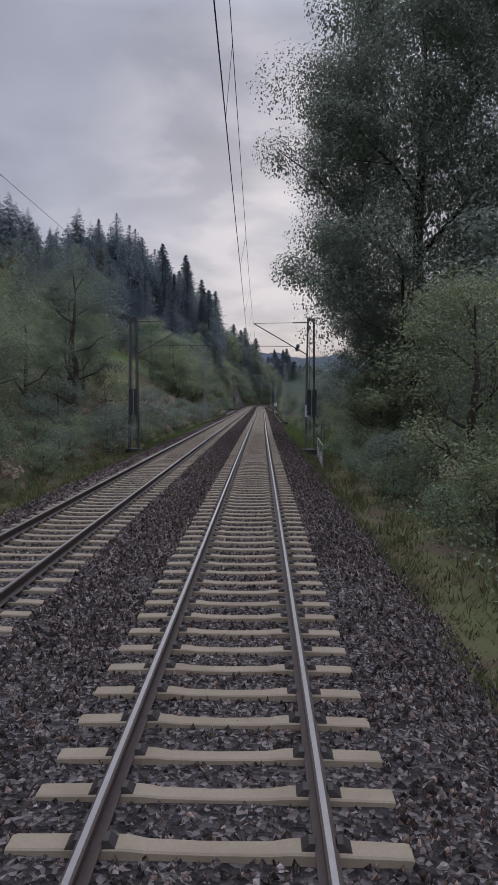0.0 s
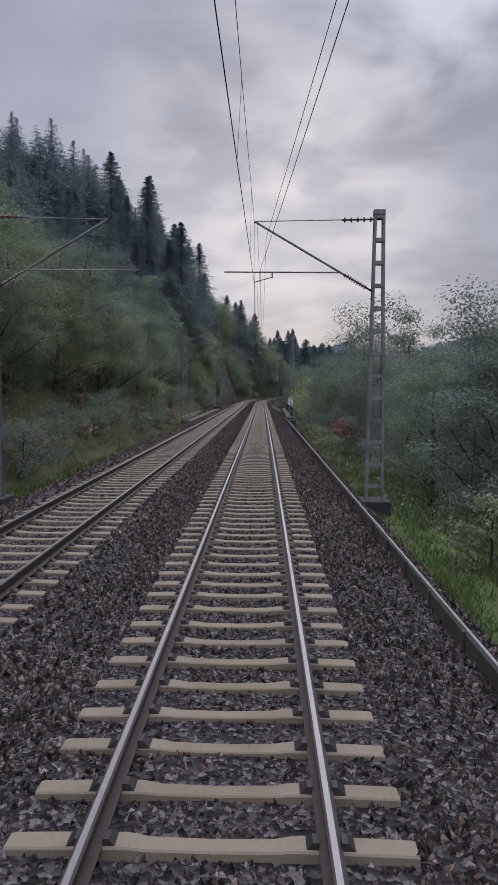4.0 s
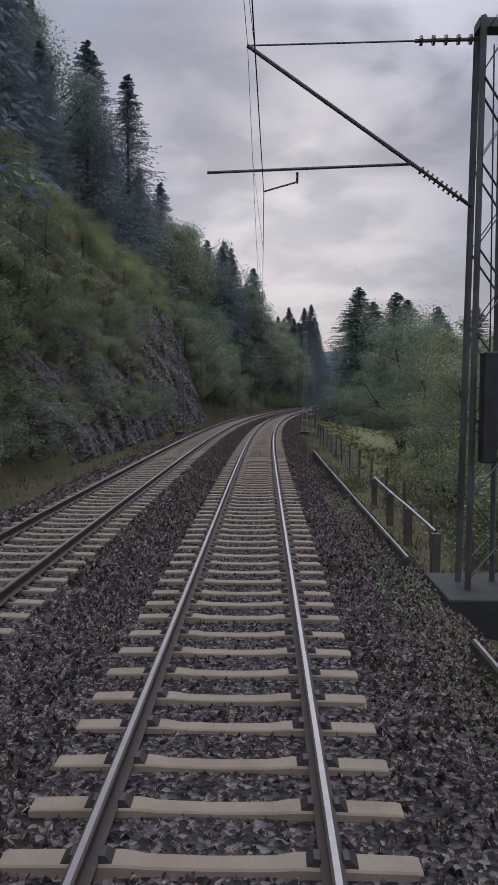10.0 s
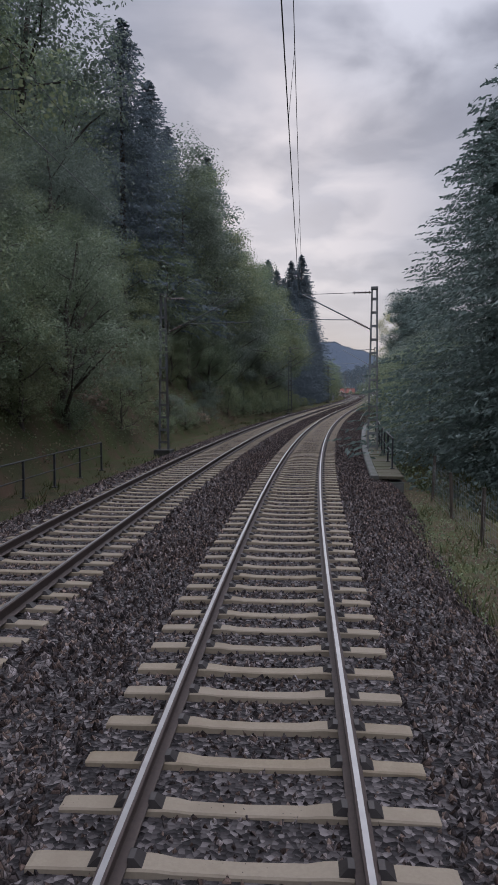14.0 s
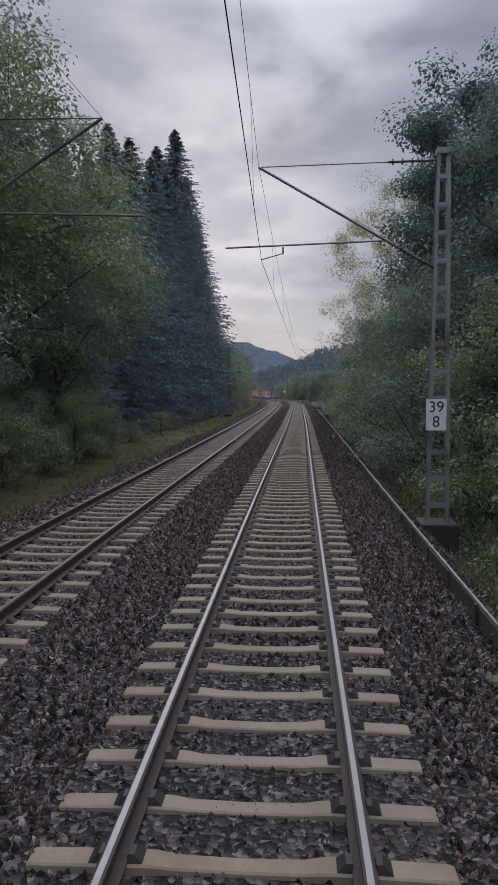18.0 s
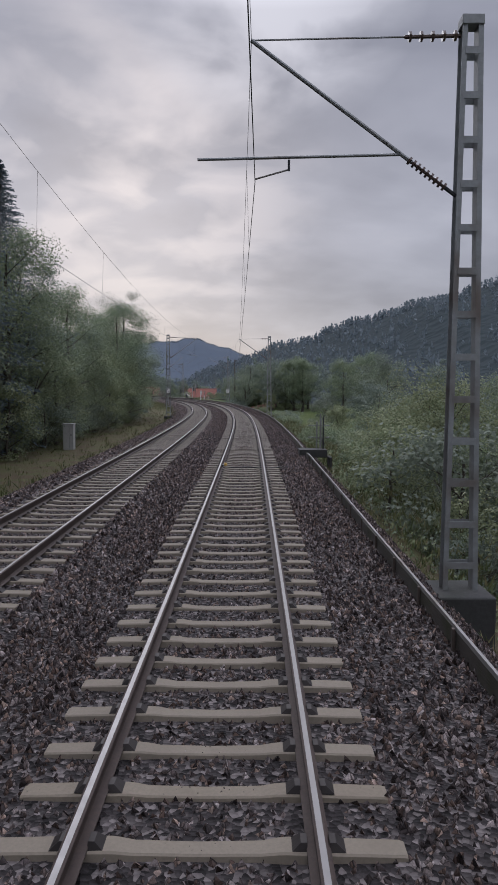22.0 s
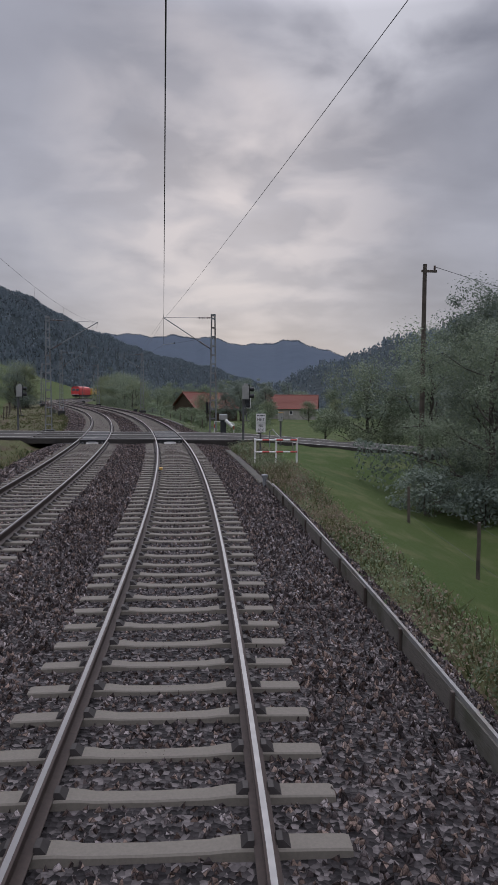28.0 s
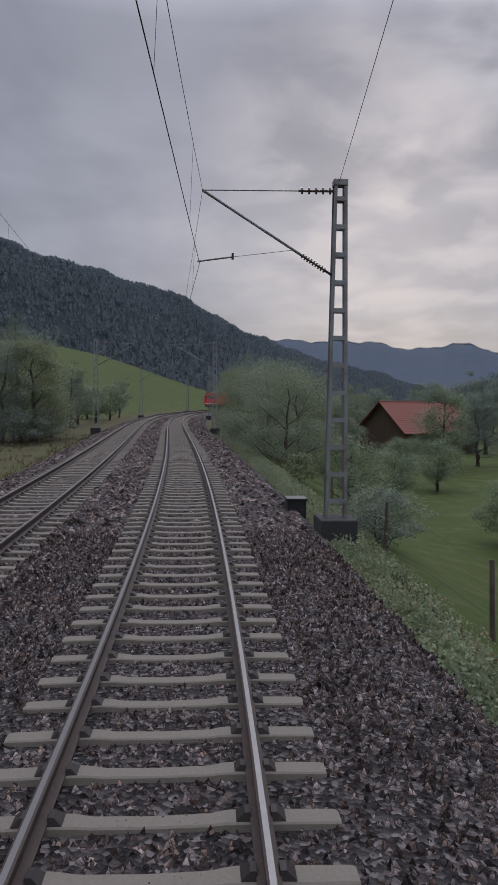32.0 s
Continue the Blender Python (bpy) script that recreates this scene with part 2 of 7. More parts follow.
def leafy(name, dark, light, scale=0.35, rough=0.55, tint=(0.11, 0.105, 0.04), tint_part=0.12, grey=0.32):
    """Leaves: each island and each tree differ a little, light shows through; grey: how dull and bluish a green, haze
    included.
    """
    # brightened and blued beyond the leaves' own green, partly to stand for haze
    dark, light = (tuple(1.68 * x * (1 - grey) + 1.68 * grey * k * (0.3 * c[0] + 0.6 * c[1] + 0.1 * c[2]) for x, k in zip(c, (0.94, 1.0, 1.17))) for c in (dark, light))

    def build(add):
        isl = add("ShaderNodeNewGeometry").outputs["Random Per Island"]
        obj = add("ShaderNodeObjectInfo").outputs["Random"]
        broad = add("ShaderNodeMapRange", {"Value": noise_fac(add, coords(add), scale * 1.8, 3.0), "From Min": 0.36, "From Max": 0.66}).outputs[0]
        f = add("ShaderNodeMix", {0: 0.55, 2: isl, 3: broad}).outputs[0]
        col = mixc(add, f, dark, light)
        t = add("ShaderNodeMath", {0: obj, 1: tint_part * 2}, operation="MULTIPLY").outputs[0]
        col = mixc(add, t, col, tint)
        surf = bsdf(add, col, rough, 0.0, None, 0.25)
        thin = add("ShaderNodeBsdfTranslucent", {"Color": col}).outputs[0]
        return add("ShaderNodeMixShader", {0: 0.42, 1: surf, 2: thin}).outputs[0]
    return material(name, build)


def blade_build(add):
    isl = add("ShaderNodeNewGeometry").outputs["Random Per Island"]
    patch = noise_fac(add, coords(add), 0.5, 3.0)
    f = add("ShaderNodeMix", {0: 0.45, 2: isl, 3: patch}).outputs[0]
    col = ramp(add, f, [(0.2, (0.042, 0.056, 0.022)), (0.45, (0.074, 0.09, 0.036)), (0.62, (0.115, 0.113, 0.052)), (0.82, (0.175, 0.146, 0.086))])
    col = mixc(add, fresh(add, 0.7), col, mixc(add, isl, (0.05, 0.085, 0.022), (0.115, 0.165, 0.05)))
    surf = bsdf(add, col, 0.7, 0.0, None, 0.2)
    thin = add("ShaderNodeBsdfTranslucent", {"Color": col}).outputs[0]
    return add("ShaderNodeMixShader", {0: 0.35, 1: surf, 2: thin}).outputs[0]


def ground_mat(name, a, b, c, bare, bare_at=0.62, lush=False):
    def build(add):
        p = coords(add)
        fine, mid, broad = noise_fac(add, p, 9.0, 6.0, 0.7), noise_fac(add, p, 0.9, 5.0), noise_fac(add, p, 0.08, 3.0)
        col = mixc(add, fine, a, b)
        col = mixc(add, ramp(add, broad, [(0.35, (0, 0, 0)), (0.65, (1, 1, 1))]), col, c)
        col = mixc(add, ramp(add, mid, [(bare_at - 0.08, (0, 0, 0)), (bare_at + 0.1, (1, 1, 1))]), col, bare)
        if lush:
            col = mixc(add, fresh(add, 0.65), col, mixc(add, fine, (0.04, 0.068, 0.018), (0.09, 0.13, 0.04)))
        return bsdf(add, col, 0.95, 0.0, bumped(add, fine, 0.8, 0.06), 0.1)
    return material(name, build)


def ballast_build(add):
    p = coords(add)
    vor = add("ShaderNodeTexVoronoi", {"Vector": p, "Scale": 22.0, "Randomness": 1.0})
    hue = add("ShaderNodeSeparateColor", {0: vor.outputs["Color"]})
    # bed kept dark, standing in for shade in the gaps under the stones
    col = ramp(add, hue.outputs[0], [(0.0, (0.008, 0.007, 0.007)), (0.5, (0.03, 0.026, 0.026)), (0.8, (0.075, 0.066, 0.064)), (1.0, (0.15, 0.132, 0.128))])
    h = add("ShaderNodeMath", {0: vor.outputs["Distance"], 1: hue.outputs[2]}, operation="SUBTRACT").outputs[0]
    return bsdf(add, col, 0.9, 0.0, bumped(add, h, 1.0, 0.04), 0.2)


def fresh(add, fac):
    """fac where the verge of the first stretch is lush, else 0."""
    y = add("ShaderNodeSeparateXYZ", {0: add("ShaderNodeNewGeometry").outputs["Position"]}).outputs[1]
    a = add("ShaderNodeMapRange", {"Value": y, "From Min": 42.0, "From Max": 60.0}).outputs[0]
    b = add("ShaderNodeMapRange", {"Value": y, "From Min": 120.0, "From Max": 100.0}).outputs[0]
    f = add("ShaderNodeMath", {0: a, 1: b}, operation="MULTIPLY").outputs[0]
    return add("ShaderNodeMath", {0: f, 1: fac}, operation="MULTIPLY").outputs[0]


def further(add):
    """0 to 1: the part of the line beyond the spruce stand, relaid with newer stone and greyer sleepers."""
    y = add("ShaderNodeSeparateXYZ", {0: add("ShaderNodeNewGeometry").outputs["Position"]}).outputs[1]
    return add("ShaderNodeMapRange", {"Value": y, "From Min": 395.0, "From Max": 470.0}).outputs[0]


def stone_build(add):
    """Crushed stone: each stone and each broken face differ, grey to brown, with gap shade painted dark."""
    isl = add("ShaderNodeNewGeometry").outputs["Random Per Island"]
    p = coords(add)
    vor = add("ShaderNodeTexVoronoi", {"Vector": p, "Scale": 19.0, "Randomness": 1.0})
    edge = add("ShaderNodeTexVoronoi", {"Vector": p, "Scale": 19.0, "Randomness": 1.0}, feature="DISTANCE_TO_EDGE").outputs["Distance"]
    rgb = add("ShaderNodeSeparateColor", {0: vor.outputs["Color"]})
    f = add("ShaderNodeMix", {0: 0.6, 2: isl, 3: rgb.outputs[0]}).outputs[0]
    col = ramp(add, f, [(0.12, (0.019, 0.0152, 0.015)), (0.38, (0.05, 0.0405, 0.0395)), (0.55, (0.1, 0.083, 0.08)), (0.7, (0.175, 0.15, 0.143)), (0.9, (0.3, 0.265, 0.255))])
    brown = ramp(add, rgb.outputs[1], [(0.55, (0, 0, 0)), (0.75, (0.75, 0.75, 0.75))])
    col = mixc(add, brown, col, mixc(add, 1.0, col, (1.0, 0.8, 0.63), "MULTIPLY"))
    # cell edges darkened: the shade between stones, put into the colour
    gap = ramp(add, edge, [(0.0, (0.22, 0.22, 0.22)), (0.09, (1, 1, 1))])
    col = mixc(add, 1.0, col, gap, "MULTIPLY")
    grain = ramp(add, noise_fac(add, p, 85.0, 5.0, 0.7), [(0.3, (0.42, 0.42, 0.42)), (0.7, (1.35, 1.35, 1.35))])
    col = mixc(add, 1.0, col, grain, "MULTIPLY")
    broad = noise_fac(add, p, 0.22, 4.0)
    col = mixc(add, ramp(add, broad, [(0.42, (0, 0, 0)), (0.7, (0.4, 0.4, 0.4))]), col, mixc(add, 1.0, col, (1.0, 0.86, 0.74), "MULTIPLY"))
    h = add("ShaderNodeMath", {0: rgb.outputs[2], 1: edge}, operation="ADD").outputs[0]
    col = mixc(add, further(add), col, mixc(add, 1.0, col, (1.22, 1.24, 1.27), "MULTIPLY"))
    return bsdf(add, col, 0.88, 0.0, bumped(add, h, 0.8, 0.035), 0.2)


def rock_build(add):
    p = coords(add, (1, 1, 0.55))
    big, fine = noise_fac(add, p, 0.5, 6.0, 0.6), noise_fac(add, p, 4.0, 8.0, 0.7)
    vor = add("ShaderNodeTexVoronoi", {"Vector": p, "Scale": 1.3}, feature="DISTANCE_TO_EDGE").outputs["Distance"]
    col = ramp(add, fine, [(0.3, (0.03, 0.025, 0.027)), (0.5, (0.085, 0.071, 0.072)), (0.7, (0.19, 0.165, 0.165))])
    col = mixc(add, ramp(add, big, [(0.5, (0, 0, 0)), (0.68, (1, 1, 1))]), col, (0.06, 0.075, 0.03))
    h = add("ShaderNodeMath", {0: fine, 1: vor}, operation="ADD").outputs[0]
    return bsdf(add, col, 0.85, 0.0, bumped(add, h, 1.0, 0.12), 0.3)


def hill_build(add, blue=1.0):
    p = coords(add)
    fine, broad = noise_fac(add, p, 0.16, 6.0, 0.7), noise_fac(add, p, 0.012, 3.0)
    vor = add("ShaderNodeTexVoronoi", {"Vector": p, "Scale": 0.14}).outputs["Distance"]
    # far haze as a blue cast and tree-gap shade, both in the base colour
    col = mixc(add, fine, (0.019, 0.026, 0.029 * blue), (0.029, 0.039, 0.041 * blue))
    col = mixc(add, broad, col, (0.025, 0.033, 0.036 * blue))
    return bsdf(add, col, 0.95, 0.0, bumped(add, vor, 0.6, 2.5), 0.05)


def rail_side_build(add):
    p = coords(add)
    f = noise_fac(add, p, 25.0, 5.0)
    col = mixc(add, f, (0.028, 0.021, 0.019), (0.068, 0.048, 0.039))
    return bsdf(add, col, 0.75, 0.2, bumped(add, f, 0.2, 0.004))


def rail_top_build(add):
    p = coords(add)
    f = noise_fac(add, p, 12.0, 4.0)
    r = add("ShaderNodeMapRange", {"Value": f, "To Min": 0.34, "To Max": 0.55}).outputs[0]
    return bsdf(add, (0.165, 0.16, 0.158), r, 1.0)


def sleeper_build(add):
    p = coords(add)
    rnd = add("ShaderNodeNewGeometry").outputs["Random Per Island"]
    f, b = noise_fac(add, p, 40.0, 5.0), noise_fac(add, p, 2.2, 4.0)
    col = mixc(add, f, (0.138, 0.112, 0.078), (0.238, 0.196, 0.138))
    col = mixc(add, ramp(add, b, [(0.42, (0, 0, 0)), (0.7, (0.85, 0.85, 0.85))]), col, (0.135, 0.105, 0.068))
    k = add("ShaderNodeMapRange", {"Value": rnd, "To Min": 0.0, "To Max": 0.35}).outputs[0]
    col = mixc(add, k, col, (0.185, 0.16, 0.128))
    col = mixc(add, further(add), col, mixc(add, f, (0.102, 0.091, 0.075), (0.165, 0.147, 0.122)))
    return bsdf(add, col, 0.85, 0.0, bumped(add, f, 0.3, 0.004), 0.3)


def tile_build(add):
    rnd = add("ShaderNodeObjectInfo").outputs["Random"]
    f = noise_fac(add, coords(add), 3.0, 5.0)
    col = mixc(add, f, (0.13, 0.052, 0.042), (0.2, 0.085, 0.07))
    col = mixc(add, rnd, col, (0.17, 0.07, 0.05))
    return bsdf(add, col, 0.8, 0.0, bumped(add, f, 0.4, 0.02), 0.2)


def board_build(add):
    p = coords(add, (9, 9, 0.8))
    f = noise_fac(add, p, 2.0, 5.0)
    col = mixc(add, f, (0.035, 0.025, 0.018), (0.09, 0.065, 0.045))
    return bsdf(add, col, 0.85, 0.0, bumped(add, f, 0.5, 0.02), 0.2)


def plank_build(add, pale=1.0):
    """Old dark planks, each a little different, streaked along the grain and stained."""
    rnd = add("ShaderNodeObjectInfo").outputs["Random"]
    p = coords(add)
    fine, broad = noise_fac(add, coords(add, (1, 1, 9)), 5.0, 6.0, 0.65), noise_fac(add, p, 1.3, 4.0)
    col = mixc(add, fine, [pale * x for x in (0.03, 0.026, 0.022)], [pale * x for x in (0.105, 0.093, 0.08)])
    col = mixc(add, add("ShaderNodeMath", {0: rnd, 1: 0.6}, operation="MULTIPLY").outputs[0], col, [pale * x for x in (0.062, 0.06, 0.052)])
    col = mixc(add, ramp(add, broad, [(0.5, (0, 0, 0)), (0.68, (0.8, 0.8, 0.8))]), col, (0.04, 0.044, 0.022))
    return bsdf(add, col, 0.9, 0.0, bumped(add, fine, 0.6, 0.015), 0.2)


BALLAST, STONE, ROCK, HILL = material("ballast", ballast_build), material("stone", stone_build), material("rock", rock_build), material("wooded_hill", hill_build)


def hazy_hill_build(add):
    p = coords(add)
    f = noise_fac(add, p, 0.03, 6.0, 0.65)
    # aerial haze painted as pale blue base colours
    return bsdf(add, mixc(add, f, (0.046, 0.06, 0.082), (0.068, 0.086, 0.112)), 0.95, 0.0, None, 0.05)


HILL_HAZY = material("hazy_wooded_hill", hazy_hill_build)
RAILSIDE, RAILTOP, SLEEPER = material("rusty_rail", rail_side_build), material("polished_rail", rail_top_build), material("sleeper_concrete", sleeper_build)
TILES, BOARDS = material("roof_tile", tile_build), material("dark_boards", board_build)
GRASS = ground_mat("grass", (0.04, 0.048, 0.02), (0.088, 0.096, 0.038), (0.07, 0.07, 0.033), (0.07, 0.053, 0.035), 0.5, True)
MEADOW = ground_mat("meadow", (0.023, 0.041, 0.011), (0.062, 0.087, 0.024), (0.049, 0.064, 0.018), (0.072, 0.082, 0.033), 0.56)
DRYMEADOW = ground_mat("mown_meadow", (0.075, 0.082, 0.034), (0.125, 0.128, 0.055), (0.11, 0.105, 0.048), (0.1, 0.085, 0.05), 0.6)
FOREST = ground_mat("forest_floor", (0.03, 0.032, 0.016), (0.06, 0.058, 0.03), (0.05, 0.06, 0.022), (0.075, 0.05, 0.034), 0.55)
CLIP = plain("clip_steel", (0.035, 0.03, 0.028), 0.6, 0.5)
ZINC = plain("galvanised_steel", (0.30, 0.31, 0.32), 0.5, 0.6, 0.2, 3.0)
MASTPAINT = plain("mast_paint", (0.215, 0.228, 0.23), 0.6, 0.2, 0.25, 2.0, dirt=(0.12, 0.10, 0.085))
RUSTED = plain("rusted_steel", (0.075, 0.06, 0.05), 0.85, 0.1, 0.3, 6.0, 0.3, 0.006, dirt=(0.05, 0.036, 0.028))
RAILPALE = plain("weathered_zinc", (0.2, 0.195, 0.185), 0.7, 0.1, 0.3, 4.0, dirt=(0.15, 0.135, 0.11))
PALEPIPE = plain("pale_pipe_paint", (0.42, 0.42, 0.41), 0.55, 0.0, 0.2, 4.0, dirt=(0.26, 0.24, 0.21))
MOSSY = plain("mossy_slab", (0.072, 0.064, 0.042), 0.95, 0.0, 0.35, 2.2, 0.4, 0.012, dirt=(0.05, 0.056, 0.02))
DULLPAINT = plain("dull_mast_paint", (0.105, 0.11, 0.112), 0.75, 0.2, 0.3, 2.0, dirt=(0.06, 0.05, 0.042))
BLACKCONC = plain("black_concrete", (0.034, 0.034, 0.033), 0.92, 0.0, 0.35, 2.0, 0.4, 0.012, dirt=(0.02, 0.022, 0.016))
KERBSTONE = plain("weathered_kerb", (0.054, 0.049, 0.041), 0.92, 0.0, 0.3, 2.2, 0.4, 0.012, dirt=(0.075, 0.07, 0.05))
PLANK = material("old_plank", plank_build)
GREYPLANK = material("grey_plank", lambda add: plank_build(add, 1.9))
DARKSTEEL = plain("dark_steel", (0.05, 0.052, 0.058), 0.55, 0.5)
WIRE = plain("wire_copper", (0.05, 0.05, 0.052), 0.5, 0.6)
CERAMIC = plain("brown_insulator", (0.09, 0.06, 0.05), 0.35, 0.0)
GREENBALL = plain("green_insulator", (0.08, 0.17, 0.15), 0.4)
CONCRETE = plain("concrete", (0.27, 0.26, 0.245), 0.9, 0.0, 0.25, 2.5, 0.3, 0.01, dirt=(0.14, 0.135, 0.11))
STAINED = plain("stained_concrete", (0.095, 0.09, 0.08), 0.9, 0.0, 0.3, 1.6, 0.35, 0.012, dirt=(0.06, 0.058, 0.05))
BROWNTILE = plain("brown_tile", (0.13, 0.085, 0.065), 0.85, 0.0, 0.25, 3.0, 0.3, 0.01)
DARKCONC = plain("mossy_concrete", (0.10, 0.10, 0.092), 0.92, 0.0, 0.3, 2.0, 0.4, 0.012, dirt=(0.055, 0.06, 0.04))
OLDWOOD = plain("weathered_wood", (0.085, 0.07, 0.055), 0.9, 0.0, 0.35, 5.0, 0.4, 0.008)
BARK = plain("bark", (0.065, 0.055, 0.045), 0.95, 0.0, 0.4, 3.0, 0.7, 0.03)
PALEBARK = plain("pale_bark", (0.20, 0.185, 0.165), 0.9, 0.0, 0.4, 3.0, 0.5, 0.02)
PAVING = plain("road_asphalt", (0.052, 0.048, 0.043), 0.9, 0.0, 0.35, 1.5, 0.3, 0.006, dirt=(0.03, 0.028, 0.026), spec=0.12)
LINEPAINT = plain("worn_line_paint", (0.46, 0.44, 0.4), 0.7, 0.0, 0.25, 5.0, 0.1, 0.003, dirt=(0.26, 0.25, 0.24))
RUBBER = plain("rubber_panel", (0.013, 0.013, 0.0135), 0.75, 0.0, 0.2, 6.0, 0.3, 0.005)
WHITE = plain("white_paint", (0.72, 0.71, 0.69), 0.6, 0.0, 0.08, 4.0, 0.08, 0.003, dirt=(0.5, 0.49, 0.46))
RED = plain("red_paint", (0.50, 0.03, 0.025), 0.45, 0.0, 0.15, 3.0)
SIGNRED = plain("barrier_red", (0.42, 0.06, 0.05), 0.55, 0.0, 0.15, 5.0)
BLACK = plain("black_paint", (0.018, 0.018, 0.02), 0.55, 0.0, 0.2, 5.0)
YELLOW = plain("yellow_paint", (0.45, 0.27, 0.06), 0.5, 0.0, 0.15, 6.0)
PLASTER = plain("pale_plaster", (0.60, 0.57, 0.50), 0.9, 0.0, 0.1, 1.5, 0.2, 0.01)
# the pale plaster darkened: shade on the walls put into its colour
SHADEPLASTER = plain("shaded_plaster", (0.36, 0.34, 0.30), 0.9, 0.0, 0.15, 1.5, 0.2, 0.01, dirt=(0.22, 0.21, 0.18))
CABINET = plain("grey_cabinet", (0.30, 0.30, 0.28), 0.6, 0.0, 0.12, 4.0, 0.1)
GLASS = plain("dark_pane", (0.03, 0.035, 0.04), 0.08, 0.0, 0.1, 2.0, 0.0, spec=0.6)
LEAF_OAK = leafy("oak_leaves", (0.056, 0.077, 0.056), (0.126, 0.158, 0.106), grey=0.26)
LEAF_MID = leafy("beech_leaves", (0.059, 0.088, 0.047), (0.154, 0.192, 0.088), grey=0.2)
LEAF_LIGHT = leafy("hazel_leaves", (0.070, 0.095, 0.04), (0.165, 0.182, 0.084), grey=0.16)
LEAF_GOLD = leafy("autumn_leaves", (0.135, 0.14, 0.052), (0.287, 0.28, 0.126), grey=0.1)
# paler yellow-green, with bright daylight on these shrubs partly put into the colour
LEAF_LIME = leafy("lime_leaves", (0.118, 0.147, 0.04), (0.228, 0.262, 0.085), grey=0.15)
LEAF_GREY = leafy("willow_leaves", (0.066, 0.092, 0.05), (0.15, 0.182, 0.1), grey=0.22)
LEAF_RED = leafy("red_leaves", (0.175, 0.044, 0.032), (0.260, 0.105, 0.070))
NEEDLES = leafy("spruce_needles", (0.056, 0.074, 0.084), (0.096, 0.12, 0.13), tint=(0.06, 0.08, 0.08), grey=0.2)
NEEDLES_FIR = leafy("fir_needles", (0.044, 0.066, 0.056), (0.09, 0.122, 0.096), tint=(0.065, 0.085, 0.075), grey=0.2)
# far woods paled and blued: distance haze put into the leaf colours
HAZYLEAF = leafy("hazy_blue_conifers", (0.066, 0.088, 0.108), (0.085, 0.108, 0.13), tint=(0.075, 0.1, 0.12))
FARLEAF = leafy("hazy_conifers", (0.07, 0.092, 0.1), (0.086, 0.11, 0.117), tint=(0.078, 0.1, 0.108))
BRACKEN = leafy("bracken", (0.094, 0.060, 0.033), (0.200, 0.138, 0.075))
BLADES = material("grass_blades", blade_build)


# ---- mesh helpers ----
def mesh_of(name, verts, faces, mats, index=None, smooth=False):
    me = bpy.data.meshes.new(name)
    verts = np.asarray(verts, np.float32)
    faces = np.asarray(faces, np.int32)
    n, k = faces.shape
    me.vertices.add(len(verts))
    me.vertices.foreach_set("co", verts.ravel())
    me.loops.add(n * k)
    me.loops.foreach_set("vertex_index", faces.ravel())
    me.polygons.add(n)
    me.polygons.foreach_set("loop_start", np.arange(n, dtype=np.int32) * k)
    for m in (mats if isinstance(mats, (list, tuple)) else [mats]):
        me.materials.append(m)
    if index is not None:
        me.polygons.foreach_set("material_index", np.asarray(index, np.int32))
    me.polygons.foreach_set("use_smooth", np.full(n, smooth))
    me.update(calc_edges=True)
    return me


def place(name, me, m=None, parent=None):
    ob = new(name, me)
    ob.parent = parent
    if m is not None:
        ob.matrix_basis = m
    return ob


def part(name, bm, mat, parent=None, label="", m=None, smooth=False):
    """Links a bmesh as one mesh object under a thing or a part."""
    me = bpy.data.meshes.new(name)
    bm.to_mesh(me)
    bm.free()
    me.materials.append(mat)
    if smooth:
        for p in me.polygons:
            p.use_smooth = True
    ob = place(name, me, m, parent)
    return tagged(ob, label) if label else ob


def base(name, m, label, category, group="", kind=""):
    """An Empty at the base of a thing."""
    ob = new(name)
    ob.matrix_basis = m
    ob.empty_display_size = 0.2
    return tagged(ob, label, category, group, kind)


def box_into(bm, x, y, z, sx, sy, sz, turn=None, bevel=0.0):
    """A box centred at x, y with its foot at z."""
    made = bmesh.ops.create_cube(bm, size=1.0, matrix=Matrix.Translation((x, y, z + sz / 2)) @ (turn or Matrix()) @ Matrix.Diagonal((sx, sy, sz, 1)))
    if bevel:
        edges = list({e for v in made["verts"] for e in v.link_edges})
        bmesh.ops.bevel(bm, geom=edges, offset=bevel, segments=2, affect="EDGES", profile=0.5)
    return bm


def box(x, y, z, sx, sy, sz, bevel=0.0, turn=None):
    return box_into(bmesh.new(), x, y, z, sx, sy, sz, turn, bevel)


def bar_into(bm, a, b, r, sides=6, r2=None):
    """A round bar from a to b."""
    a, b = Vector(a), Vector(b)
    d = b - a
    m = Matrix.Translation((a + b) / 2) @ d.to_track_quat("Z", "Y").to_matrix().to_4x4()
    bmesh.ops.create_cone(bm, cap_ends=True, segments=sides, radius1=r, radius2=r if r2 is None else r2, depth=d.length, matrix=m)
    return bm


def bar(a, b, r, sides=6, r2=None):
    return bar_into(bmesh.new(), a, b, r, sides, r2)


def beam_into(bm, a, b, w, h):
    """A square beam from a to b."""
    a, b = Vector(a), Vector(b)
    d = b - a
    m = Matrix.Translation((a + b) / 2) @ d.to_track_quat("Z", "Y").to_matrix().to_4x4() @ Matrix.Diagonal((w, h, d.length, 1))
    bmesh.ops.create_cube(bm, size=1.0, matrix=m)
    return bm


